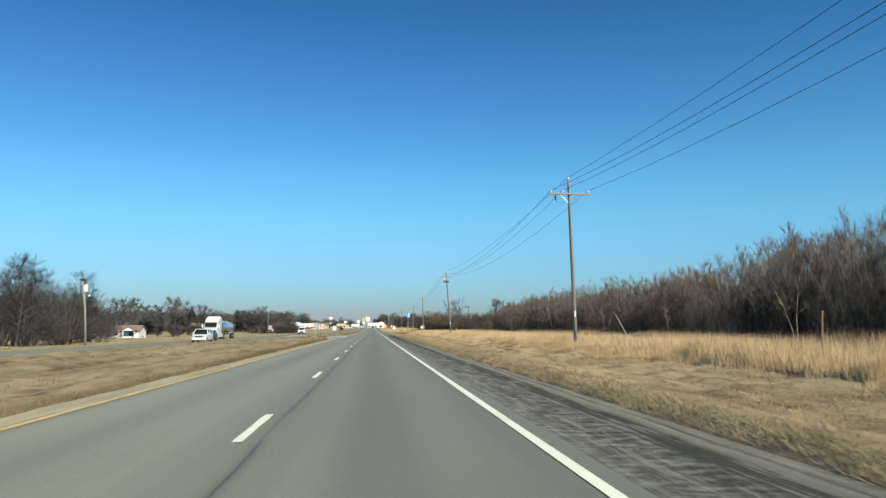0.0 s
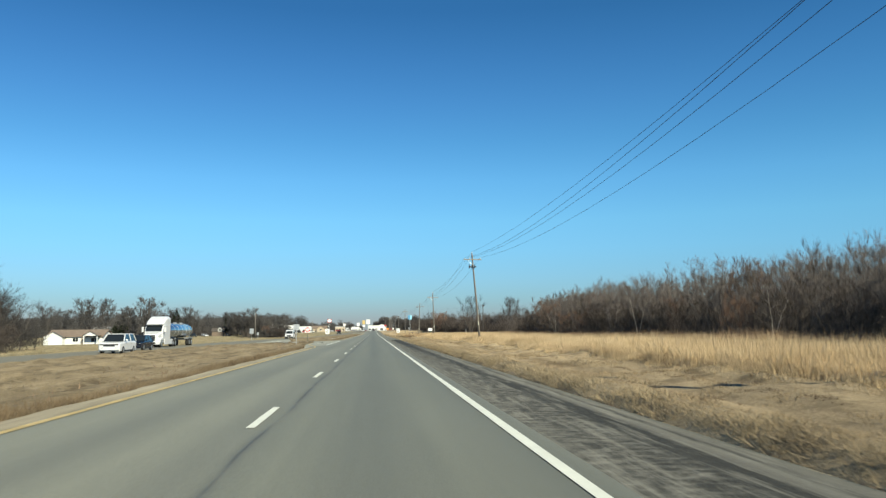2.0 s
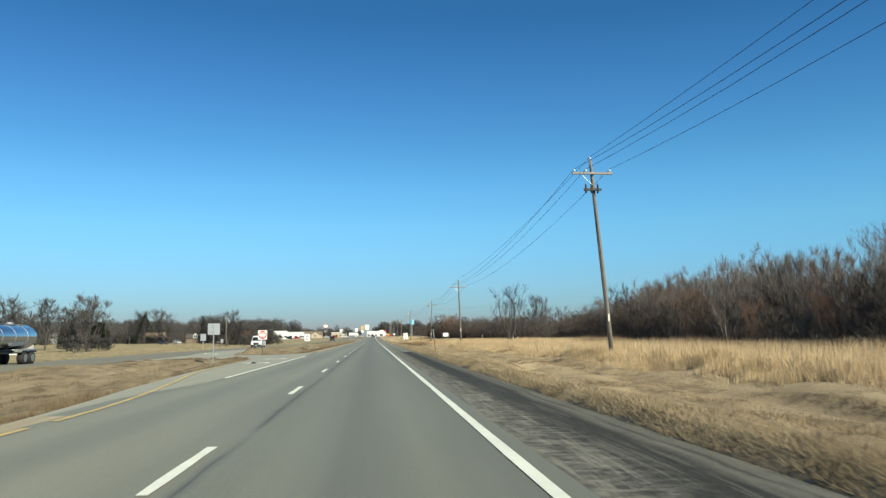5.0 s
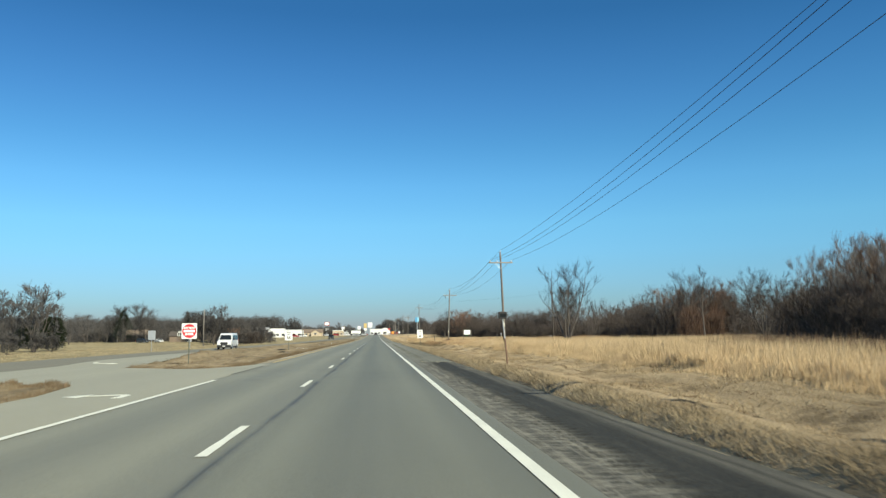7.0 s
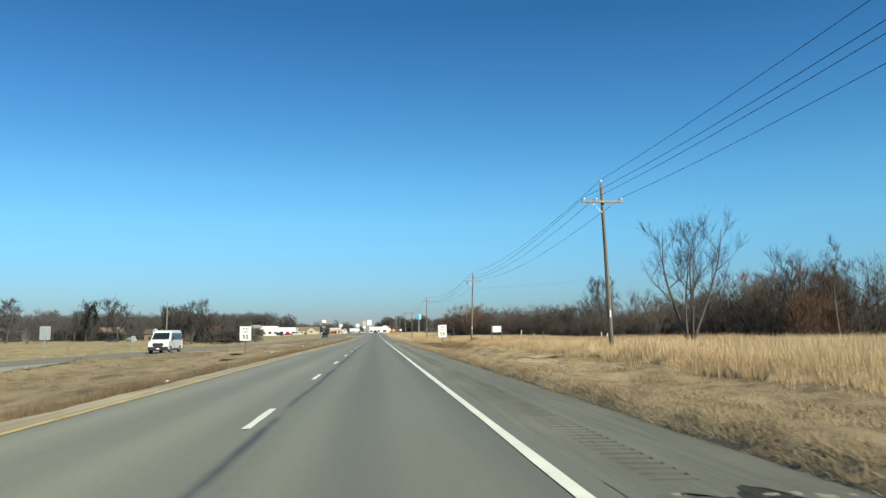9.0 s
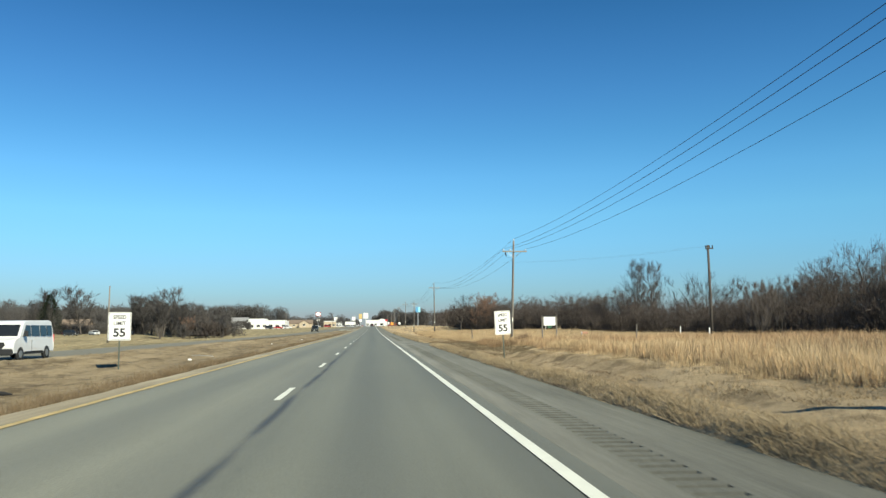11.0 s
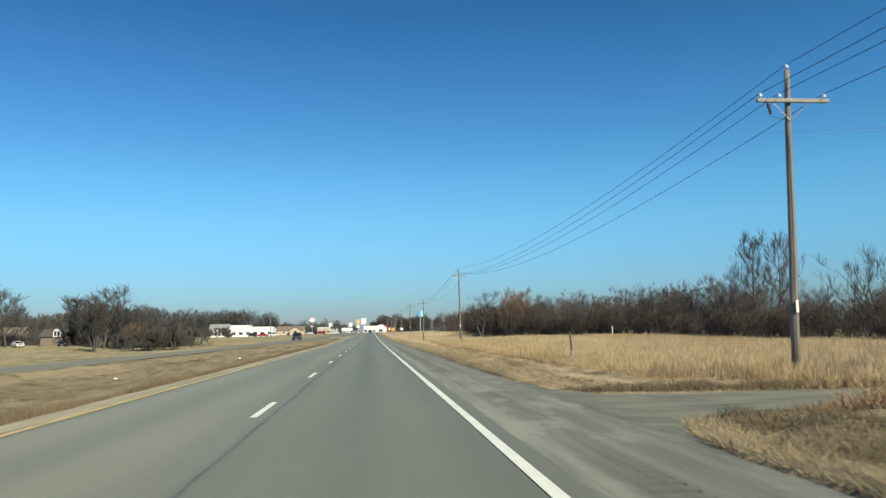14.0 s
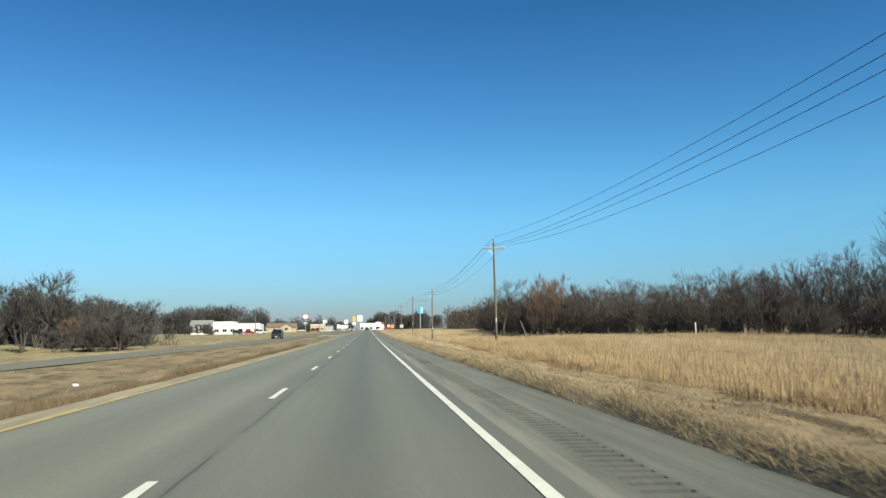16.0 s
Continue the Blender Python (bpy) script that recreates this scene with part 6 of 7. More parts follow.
mail = thing("mailbox", "faded orange rural mailbox on a wooden post", "mailbox")
mz = float(ground_z(22.8, 255))
mail.location = (22.8, 255, mz)
part("post", Geo().box(-0.05, 0.05, -0.05, 0.05, -0.3, 0.52 - mz, 0.01), M_POLE, mail)
arch = [(0.13 * math.cos(a), 0.13 * math.sin(a) + 0.14) for a in np.linspace(0, math.pi, 9)] + [(-0.13, 0.0), (0.13, 0.0)]
part("box", Geo().loft([[(s, q, p + 0.52 - mz) for q, p in arch] for s in (-0.29, 0.29)]), M_MAIL, mail, "faded orange arched box")
part("door", Geo().loft([[(s, q * 1.06, p * 1.04 + 0.516 - mz) for q, p in arch] for s in (-0.315, -0.285)]), M_ALU, mail, "pale hinged door")


# ---- vehicles ----
def wheel(root, x, y, r, w, rim=M_RIM):
    """A wheel on an axle along x."""
    s = 1 if x > 0 else -1
    t = part("wheel", Geo().tube([(x - w / 2, y, r), (x - w / 2 + 0.03, y, r), (x + w / 2 - 0.03, y, r), (x + w / 2, y, r)], [r * 0.9, r, r, r * 0.9], 20), M_TYRE, root, "black tyre", True)
    part("rim", Geo().tube([(x + s * (w / 2 - 0.04), y, r), (x + s * (w / 2 + 0.006), y, r), (x + s * (w / 2 + 0.012), y, r)], [r * 0.64, r * 0.62, r * 0.2], 16), rim, t)


def car(x, y, turn, paint, label, L=4.7, W=1.85, H=1.75, hood=1.15, bonnet=1.0, tail=0.15, rake=0.75, rear=0.35, name="car", cat="car", z=None, trim=None):
    """A car with its nose towards -y: hood length, bonnet height, windscreen rake and tail length set the kind."""
    root = thing(name, label, cat, "vehicles")
    root.matrix_basis = pose(x, y, (float(base_z(x, y)) + 0.03) if z is None else z, 0, 0, turn)
    f, b = -L / 2, L / 2
    w = W / 2
    r = 0.34 if H < 2 else 0.36

    def ring(yy, z0, z1, hw, tuck=0.06):
        return [(-hw + 0.02, yy, z0), (-hw, yy, z0 + 0.2), (-hw, yy, z1 - 0.14), (-hw + tuck, yy, z1), (hw - tuck, yy, z1), (hw, yy, z1 - 0.14), (hw, yy, z0 + 0.2), (hw - 0.02, yy, z0)]
    belt = bonnet + 0.04
    low = Geo().loft([ring(f, 0.36, bonnet - 0.16, w - 0.14), ring(f + 0.12, 0.25, bonnet - 0.08, w - 0.04), ring(f + hood, 0.24, bonnet, w), ring(f + hood + 0.4, 0.24, belt, w), ring(b - tail - 0.3, 0.24, belt, w), ring(b - 0.12, 0.26, belt - 0.03, w - 0.03), ring(b, 0.36, belt - 0.1, w - 0.1)])
    body = part("body", low, paint, root, smooth=False)

    def cab(yy, zz, hw):
        return (-hw, yy, zz), (hw, yy, zz)
    y0, y1, y2, y3 = f + hood + 0.02, f + hood + rake, b - tail - rear, b - tail
    hw, tw = w - 0.05, w - 0.2
    g = Geo()
    v = [(-hw, y0, belt), (hw, y0, belt), (tw, y1, H - 0.05), (-tw, y1, H - 0.05), (tw, y2, H - 0.05), (-tw, y2, H - 0.05), (hw, y3, belt), (-hw, y3, belt)]
    g.add(v, [(0, 1, 2, 3), (3, 2, 4, 5), (5, 4, 6, 7), (1, 6, 4, 2), (0, 3, 5, 7), (0, 7, 6, 1)])
    part("glasshouse", g, M_GLASS, root, "dark glazed cabin")
    part("roof", Geo().loft([[(-tw - 0.02, y1 - 0.03, H - 0.06), (tw + 0.02, y1 - 0.03, H - 0.06), (tw + 0.02, y2 + 0.03, H - 0.06), (-tw - 0.02, y2 + 0.03, H - 0.06)], [(-tw + 0.06, y1 + 0.08, H), (tw - 0.06, y1 + 0.08, H), (tw - 0.06, y2 - 0.06, H), (-tw + 0.06, y2 - 0.06, H)]]), paint, root)
    for s in (-1, 1):
        for ya, yb, xa, xb in ((y0, y1, hw, tw), (y3, y2, hw, tw)):
            part("pillar", Geo().tube([(s * xa, ya, belt), (s * (xb + 0.005), yb, H - 0.05)], [0.05, 0.045], 6), paint, root)
        ym = (y1 + y2) / 2
        part("pillar", Geo().tube([(s * (hw + 0.005), ym, belt), (s * (tw + 0.005), ym, H - 0.05)], [0.04, 0.04], 6), paint, root)
        part("mirror", Geo().box(s * (w + 0.1) - 0.1, s * (w + 0.1) + 0.1, y0 + 0.25, y0 + 0.38, belt, belt + 0.17, 0.03), paint, root)
        part("headlight", Geo().box(s * (w - 0.32) - 0.19, s * (w - 0.32) + 0.19, f + 0.0, f + 0.14, bonnet - 0.33, bonnet - 0.17, 0.03), M_LAMP, root, "clear headlight")
        part("tail_light", Geo().box(s * (w - 0.16) - 0.1, s * (w - 0.16) + 0.1, b - 0.09, b + 0.005, belt - 0.4, belt - 0.12, 0.02), M_RED, root, "red tail light")
        part("fog_light", Geo().box(s * (w - 0.35) - 0.12, s * (w - 0.35) + 0.12, f - 0.015, f + 0.05, 0.46, 0.54, 0.01), M_PLASTIC, root)
        for yy in (f + 0.9, b - 0.95):
            wheel(root, s * (w - 0.1), yy, r, 0.22)
        part("door_seam", Geo().box(s * w - 0.004, s * w + 0.004, ym - 0.01, ym + 0.01, 0.4, belt), M_PLASTIC, body)
        part("sill", Geo().box(s * (w - 0.02) - 0.03, s * (w - 0.02) + 0.03, f + 1.3, b - 1.3, 0.2, 0.34, 0.01), M_PLASTIC, root)
    part("grille", Geo().box(-w * 0.52, w * 0.52, f - 0.012, f + 0.05, bonnet - 0.42, bonnet - 0.2, 0.02), M_PLASTIC, root, "dark grille")
    part("bumper", Geo().box(-w + 0.15, w - 0.15, f - 0.03, f + 0.1, 0.33, 0.52, 0.03), trim or paint, root)
    part("licence_plate", Geo().box(-0.15, 0.15, f - 0.045, f - 0.03, 0.4, 0.5), M_SIGNW, root)
    return root


def tanker(x, y):
    """A white conventional tractor with a polished tank trailer, nose towards -y."""
    root = thing("tanker_truck", "white sleeper tractor pulling a polished steel tank trailer", "truck", "vehicles")
    root.location = (x, y, float(base_z(x, y)) + 0.03)

    def ring(yy, hw, z0, z1, c=0.15):
        return [(-hw, yy, z0), (-hw, yy, z1 - c), (-hw + c, yy, z1), (hw - c, yy, z1), (hw, yy, z1 - c), (hw, yy, z0)]
    hood = part("hood", Geo().loft([ring(0.0, 0.78, 0.75, 1.62, 0.2), ring(0.12, 0.95, 0.7, 1.72, 0.2), ring(1.5, 1.06, 0.7, 2.0, 0.2)]), M_CARW, root)
    part("grille", Geo().box(-0.6, 0.6, -0.03, 0.06, 0.82, 1.58, 0.04), M_PLASTIC, hood, "dark grille")
    part("grille_bar", Geo().tube([(-0.46, -0.05, 0.92), (0.46, -0.05, 1.48)], [0.025, 0.025], 6), M_STEEL, hood)
    part("bumper", Geo().box(-1.2, 1.2, -0.14, 0.25, 0.35, 0.8, 0.07), M_CARW, root)
    part("lower_intake", Geo().box(-0.7, 0.7, -0.16, -0.1, 0.42, 0.68, 0.02), M_PLASTIC, root)
    part("cab", Geo().loft([ring(1.45, 1.12, 0.6, 2.05), ring(1.5, 1.15, 0.6, 2.2), ring(2.05, 1.18, 0.6, 2.95), ring(4.9, 1.22, 0.6, 3.1), ring(5.0, 1.2, 0.6, 3.1)]), M_CARW, root)
    part("roof_fairing", Geo().loft([ring(1.85, 1.08, 2.8, 2.98, 0.1), ring(2.6, 1.15, 2.85, 3.62, 0.25), ring(3.6, 1.2, 2.85, 4.0, 0.3), ring(4.95, 1.22, 2.85, 4.05, 0.3)]), M_CARW, root)
    part("windscreen", Geo().add([(-1.02, 1.36, 2.10), (1.02, 1.36, 2.10), (1.0, 1.90, 2.88), (-1.0, 1.90, 2.88), (-1.02, 1.6, 2.10), (1.02, 1.6, 2.10), (1.0, 2.1, 2.88), (-1.0, 2.1, 2.88)], [(0, 1, 2, 3), (7, 6, 5, 4), (0, 4, 5, 1), (3, 2, 6, 7), (1, 5, 6, 2), (0, 3, 7, 4)]), M_GLASS, root, "dark windscreen")
    part("sun_visor", Geo().box(-1.1, 1.1, 1.62, 1.95, 2.86, 2.95, 0.02), M_PLASTIC, root)
    for s in (-1, 1):
        part("side_window", Geo().box(s * 1.185 - 0.02, s * 1.185 + 0.02, 2.05, 2.85, 2.05, 2.7, 0.01), M_GLASS, root)
        m = part("mirror", Geo().box(s * 1.42 - 0.12, s * 1.42 + 0.12, 1.5, 1.62, 1.95, 2.65, 0.03), M_CARW, root)
        part("mirror_arm", Geo().tube([(s * 1.15, 1.7, 2.6), (s * 1.4, 1.6, 2.6)], [0.02, 0.02], 5), M_PLASTIC, m)
        part("headlight", Geo().box(s * 0.85 - 0.16, s * 0.85 + 0.16, 0.02, 0.2, 0.95, 1.3, 0.05), M_LAMP, root, "clear headlight")
        part("fender", Geo().loft([ring(0.2, 0.2, 0.55, 1.0, 0.05), ring(0.7, 0.22, 0.9, 1.22, 0.05), ring(1.5, 0.22, 0.9, 1.22, 0.05), ring(1.95, 0.2, 0.55, 0.95, 0.05)]), M_CARW, root).location = (s * 1.02, 0, 0)
        part("side_fairing", Geo().box(s * 1.2 - 0.04, s * 1.2 + 0.04, 2.2, 6.1, 0.35, 1.05, 0.02), M_CARW, root)
        part("fuel_tank", Geo().tube([(s * 0.9, 3.0, 0.75), (s * 0.9, 5.4, 0.75)], [0.3, 0.3], 14), M_TANK, root, smooth=True)
        for yy in (1.05, 6.35, 7.65, 15.6, 16.9):
            wheel(root, s * 1.0, yy, 0.5, 0.32 if yy < 2 else 0.5, M_RIM)
        part("mudguard", Geo().loft([ring(14.85, 0.3, 0.95, 1.02, 0.02), ring(15.1, 0.3, 1.08, 1.2, 0.02), ring(17.4, 0.3, 1.08, 1.2, 0.02), ring(17.6, 0.3, 0.95, 1.02, 0.02)]), M_STEEL, root).location = (s * 0.95, 0, 0)
        part("ladder_rail", Geo().tube([(s * 0.25, 17.95, 1.1), (s * 0.25, 17.98, 2.9)], [0.02, 0.02], 5), M_STEEL, root)
    part("chassis", Geo().box(-0.45, 0.45, 1.5, 8.6, 0.55, 0.85).box(-0.5, 0.5, 8.0, 17.7, 0.85, 1.1), M_PLASTIC, root)

    def oval(yy, k):
        return [(1.2 * k * math.cos(a), yy, 2.15 + 0.98 * k * math.sin(a)) for a in np.linspace(0, 2 * math.pi, 28, endpoint=False)]
    tank = part("tank", Geo().loft([oval(5.6, 0.75), oval(5.72, 0.95), oval(5.95, 1.0), oval(17.6, 1.0), oval(17.8, 0.95), oval(17.92, 0.75)]), M_TANK, root, "polished steel tank", True)
    for yy in (7.5, 9.6, 11.8, 13.9, 16.0):
        part("band", Geo().loft([oval(yy, 1.008), oval(yy + 0.08, 1.008)]), M_STEEL, tank)
    part("catwalk", Geo().box(-0.3, 0.3, 7.0, 16.8, 3.12, 3.17), M_STEEL, tank)
    for yy in (8.6, 12.0, 15.4):
        part("hatch", Geo().tube([(0, yy, 3.12), (0, yy, 3.3), (0, yy, 3.33)], [0.28, 0.28, 0.2], 14), M_STEEL, tank)
    part("landing_gear", Geo().box(-0.8, -0.65, 9.4, 9.55, 0.35, 1.2).box(0.65, 0.8, 9.4, 9.55, 0.35, 1.2), M_STEEL, root)


tanker(-26.6, 126.6)
car(-21.6, 98.5, 0, M_CARW, "white sport utility vehicle on the far carriageway", L=4.8, W=1.95, H=1.8, hood=1.1, bonnet=1.08)
car(-23.3, 110.6, 0, M_CARD, "dark blue crossover car on the far carriageway", L=4.7, W=1.9, H=1.62, hood=1.15, bonnet=0.98, tail=0.3, rake=0.85, rear=0.6)


def passenger_van(x, y):
    """A white passenger van with a sloping nose towards -y."""
    root = thing("passenger_van", "white passenger van with black grille and bumper on the far carriageway", "van", "vehicles")
    root.location = (x, y, float(base_z(x, y)) + 0.03)
    side = [(-2.86, 0.42), (-2.93, 0.75), (-2.86, 1.05), (-2.70, 1.18), (-2.12, 1.36), (-1.42, 2.14), (-1.2, 2.30), (-0.85, 2.37), (2.5, 2.40), (2.78, 2.3), (2.88, 1.9), (2.92, 0.9), (2.9, 0.42)]

    def half(z):
        return 1.02 - 0.17 * max(0.0, (z - 1.15) / 1.25)
    cy, cz = 0.0, 1.3
    rings = []
    for k, sh in ((-1.0, 0.965), (-0.95, 1.0), (0.95, 1.0), (1.0, 0.965)):
        rings.append([(k * half(b), cy + (a - cy) * sh, cz + (b - cz) * sh) for a, b in side])
    body = part("body", Geo().loft(rings), M_CARW, root)

    def pane(name, pts, material, parent, label=""):
        n = (Vector(pts[1]) - Vector(pts[0])).cross(Vector(pts[2]) - Vector(pts[0])).normalized() * 0.012
        part(name, Geo().loft([[Vector(p) - n for p in pts], [Vector(p) + n for p in pts]]), material, parent, label)
    pane("windscreen", [(-0.86, -2.06, 1.43), (0.86, -2.06, 1.43), (0.76, -1.45, 2.11), (-0.76, -1.45, 2.11)], M_GLASS, root, "dark raked windscreen")
    for s in (-1, 1):
        for ya, yb, yc in ((-1.62, -0.5, 0.55), (-0.4, 0.75, 0.0), (0.87, 1.75, 0.0), (1.85, 2.62, 0.0)):
            pane("side_window", [(s * (half(1.42) + 0.005), ya, 1.42), (s * (half(1.42) + 0.005), yb, 1.42), (s * (half(2.08) + 0.005), yb, 2.08), (s * (half(2.08) + 0.005), ya + yc, 2.08)], M_GLASS, root, "dark side window")
        m = part("mirror", Geo().box(s * 1.2 - 0.1, s * 1.2 + 0.1, -1.75, -1.6, 1.4, 1.75, 0.03), M_PLASTIC, root, "black mirror")
        part("mirror_arm", Geo().tube([(s * 1.0, -1.66, 1.42), (s * 1.14, -1.68, 1.5)], [0.03, 0.03], 6), M_PLASTIC, m)
        part("headlight", Geo().loft([[(s * 0.62, -2.90, 0.98), (s * 0.98, -2.80, 1.0), (s * 0.98, -2.66, 1.24), (s * 0.74, -2.78, 1.16)], [(s * 0.62, -2.84, 0.98), (s * 0.98, -2.7, 1.0), (s * 0.96, -2.56, 1.22), (s * 0.74, -2.7, 1.14)]]), M_LAMP, root, "clear headlight")
        part("tail_light", Geo().box(s * 0.93 - 0.06, s * 0.93 + 0.06, 2.86, 2.95, 1.0, 1.5, 0.015), M_RED, root, "red tail light")
        for yy in (-1.95, 1.75):
            part("wheel_arch", Geo().tube([(s * 0.96, yy, 0.36), (s * 1.028, yy, 0.36)], [0.44, 0.43], 18), M_PLASTIC, body, "black wheel arch")
            wheel(root, s * 0.93, yy, 0.36, 0.22)
        part("door_seam", Geo().box(s * 1.02 - 0.006, s * 1.02 + 0.006, -0.46, -0.44, 0.5, 1.2), M_PLASTIC, body)
        part("sill", Geo().box(s * 0.99 - 0.03, s * 0.99 + 0.03, -1.45, 1.25, 0.34, 0.52, 0.01), M_PLASTIC, root, "black sill")
    part("grille", Geo().prism([(-0.42, 0.72), (0.42, 0.72), (0.56, 0.92), (0.45, 1.08), (-0.45, 1.08), (-0.56, 0.92)], -2.955, -2.85), M_PLASTIC, root, "black six-sided grille")
    part("bumper", Geo().box(-0.99, 0.99, -2.99, -2.7, 0.32, 0.7, 0.06), M_PLASTIC, root, "black bumper")
    part("licence_plate", Geo().box(-0.16, 0.16, -3.005, -2.985, 0.46, 0.56), M_SIGNW, root)


passenger_van(-20.0, 230)
car(-15.6, 418, 0, M_CARG, "dark sport utility vehicle on the far carriageway", L=4.8, W=1.95, H=1.8, hood=1.1, bonnet=1.08)
for i, (x, y, t, p, lbl) in enumerate([(-84, 428, 40, M_CARW, "white car parked in a yard"), (-88, 420, 70, M_CARG, "dark pickup-sized car parked in a yard"), (-72, 424, 20, M_CARD, "dark car parked by a small house"), (-79, 262, 80, M_CARS, "silver car parked beside a house"),
                                       (-48, 598, 85, M_CARR, "red car parked before a white building"), (-53, 600, 95, M_CARG, "dark car parked before a white building"), (-36, 720, 80, M_CARW, "white car parked in the town"), (-30, 735, 80, M_CARR, "red car parked in the town"), (-22, 760, 90, M_CARW, "white car parked in the town"), (-8, 690, 0, M_CARW, "white car on the far carriageway"), (-10.5, 760, 0, M_CARG, "dark car on the far carriageway"),
                                       (-28, 820, 90, M_CARW, "white car parked in the town"), (-24, 840, 90, M_CARS, "silver car parked in the town"), (-18, 850, 90, M_CARW, "white car parked in the town"), (-33, 800, 90, M_CARD, "dark car parked in the town"), (1.8, 790, 180, M_CARG, "dark car far ahead on the highway"), (6, 930, 90, M_CARW, "white car far ahead in the town"), (2, 900, 90, M_CARG, "dark car far ahead in the town"), (12, 920, 90, M_CARW, "white car far ahead in the town")]):
    car(x, y, t, p, lbl, H=1.5 + 0.3 * (i % 2), hood=1.15, bonnet=0.98, tail=0.2 + 0.4 * ((i + 1) % 2), rear=0.5)


for i, (x, y, p) in enumerate([(-13, 792, M_CARW), (-17, 806, M_CARS), (-10.5, 838, M_CARD), (-9.5, 872, M_CARW), (-13, 884, M_CARW), (-20, 868, M_CARG), (-8, 905, M_CARR), (-12, 925, M_CARW), (-16, 900, M_CARW), (-41, 760, M_CARG), (-44, 752, M_CARW), (-60, 742, M_CARW), (-64, 600, M_CARG), (-44, 604, M_CARW), (2.2, 880, M_CARG), (-1.6, 930, M_CARW), (5, 960, M_CARW), (12, 975, M_CARD), (16, 948, M_CARW)]):
    car(x, y, (0, 90, 20, 70)[i % 4] if x < -4 else 180, p, {"white_car_paint": "white", "silver_car_paint": "silver", "dark_blue_car_paint": "dark blue", "dark_grey_car_paint": "dark grey", "red_car_paint": "red"}[p.name] + " car standing at the edge of town", H=1.5 + 0.3 * (i % 2), tail=0.2 + 0.4 * ((i + 1) % 2), rear=0.5)


# ---- buildings ----
def gable_roof(x0, x1, y0, y1, z0, z1, over=0.4, t=0.16, along="x"):
    """Two sloping slabs with thickness over a rectangle."""
    g = Geo()
    if along == "x":
        m = (y0 + y1) / 2
        for ya, s in ((y0 - over, 1), (y1 + over, -1)):
            k = (z1 - z0) / (m - y0)
            ze = z0 - over * k
            v = [(x0 - over, ya, ze), (x1 + over, ya, ze), (x1 + over, m, z1), (x0 - over, m, z1)]
            g.add(v + [(a, b, c + t) for a, b, c in v], [(3, 2, 1, 0), (4, 5, 6, 7), (0, 1, 5, 4), (1, 2, 6, 5), (2, 3, 7, 6), (3, 0, 4, 7)])
    else:
        m = (x0 + x1) / 2
        for xa in (x0 - over, x1 + over):
            k = (z1 - z0) / (m - x0)
            ze = z0 - over * k
            v = [(xa, y0 - over, ze), (xa, y1 + over, ze), (m, y1 + over, z1), (m, y0 - over, z1)]
            g.add(v + [(a, b, c + t) for a, b, c in v], [(3, 2, 1, 0), (4, 5, 6, 7), (0, 1, 5, 4), (1, 2, 6, 5), (2, 3, 7, 6), (3, 0, 4, 7)])
    return g


def gable_walls(x0, x1, y0, y1, z0, z1, ridge, along="x"):
    if along == "x":
        m = (y0 + y1) / 2
        return Geo().prism([(y0, z0), (y1, z0), (y1, z1), (m, ridge), (y0, z1)], x0, x1, "x")
    m = (x0 + x1) / 2
    return Geo().prism([(x0, z0), (x1, z0), (x1, z1), (m, ridge), (x0, z1)], y0, y1, "y")


def window_unit(root, x, y, z, w, h, frame=M_SIGNW):
    """A framed window in a wall that faces -y."""
    win = part("window", Geo().box(x - w / 2, x + w / 2, y - 0.05, y + 0.02, z, z + h, 0.01), frame, root, "white framed window")
    part("pane", Geo().box(x - w / 2 + 0.07, x - 0.03, y - 0.06, y - 0.045, z + 0.07, z + h - 0.07), M_GLASS, win)
    part("pane", Geo().box(x + 0.03, x + w / 2 - 0.07, y - 0.06, y - 0.045, z + 0.07, z + h - 0.07), M_GLASS, win)
    part("sill", Geo().box(x - w / 2 - 0.05, x + w / 2 + 0.05, y - 0.1, y, z - 0.05, z), frame, win)


def house(x, y, w, d, eave, ridge, wall, roof, label, along="x", wing=None, openings=(), name="house"):
    root = thing(name, label, "house", "buildings")
    z0 = float(ground_z(x, y))
    root.location = (x, y, z0)
    part("wall", gable_walls(-w / 2, w / 2, -d / 2, d / 2, -0.6, eave, ridge - 0.05, along), wall, root)
    part("roof", gable_roof(-w / 2, w / 2, -d / 2, d / 2, eave, ridge, 0.45, 0.16, along), roof, root)
    if wing:
        wx, ww, wd = wing
        part("wing_wall", gable_walls(wx - ww / 2, wx + ww / 2, -d / 2 - wd, -d / 2 + 0.01, -0.6, eave, ridge - 0.4, "y"), wall, root)
        part("wing_roof", gable_roof(wx - ww / 2, wx + ww / 2, -d / 2 - wd, 0, eave, ridge - 0.35, 0.4, 0.14, "y"), roof, root)
    for kind, ox, oy, oz, ow, oh in openings:
        if kind == "window":
            window_unit(root, ox, oy, oz, ow, oh)
        else:
            dr = part("door", Geo().box(ox - ow / 2, ox + ow / 2, oy - 0.06, oy + 0.02, oz, oz + oh, 0.01), M_SIGNW if kind == "garage" else M_WALL_T, root, "pale door")
            if kind == "garage":
                for k in range(1, 4):
                    part("panel_seam", Geo().box(ox - ow / 2, ox + ow / 2, oy - 0.066, oy - 0.055, oz + oh * k / 4 - 0.02, oz + oh * k / 4 + 0.02), M_ALU, dr)
    return root


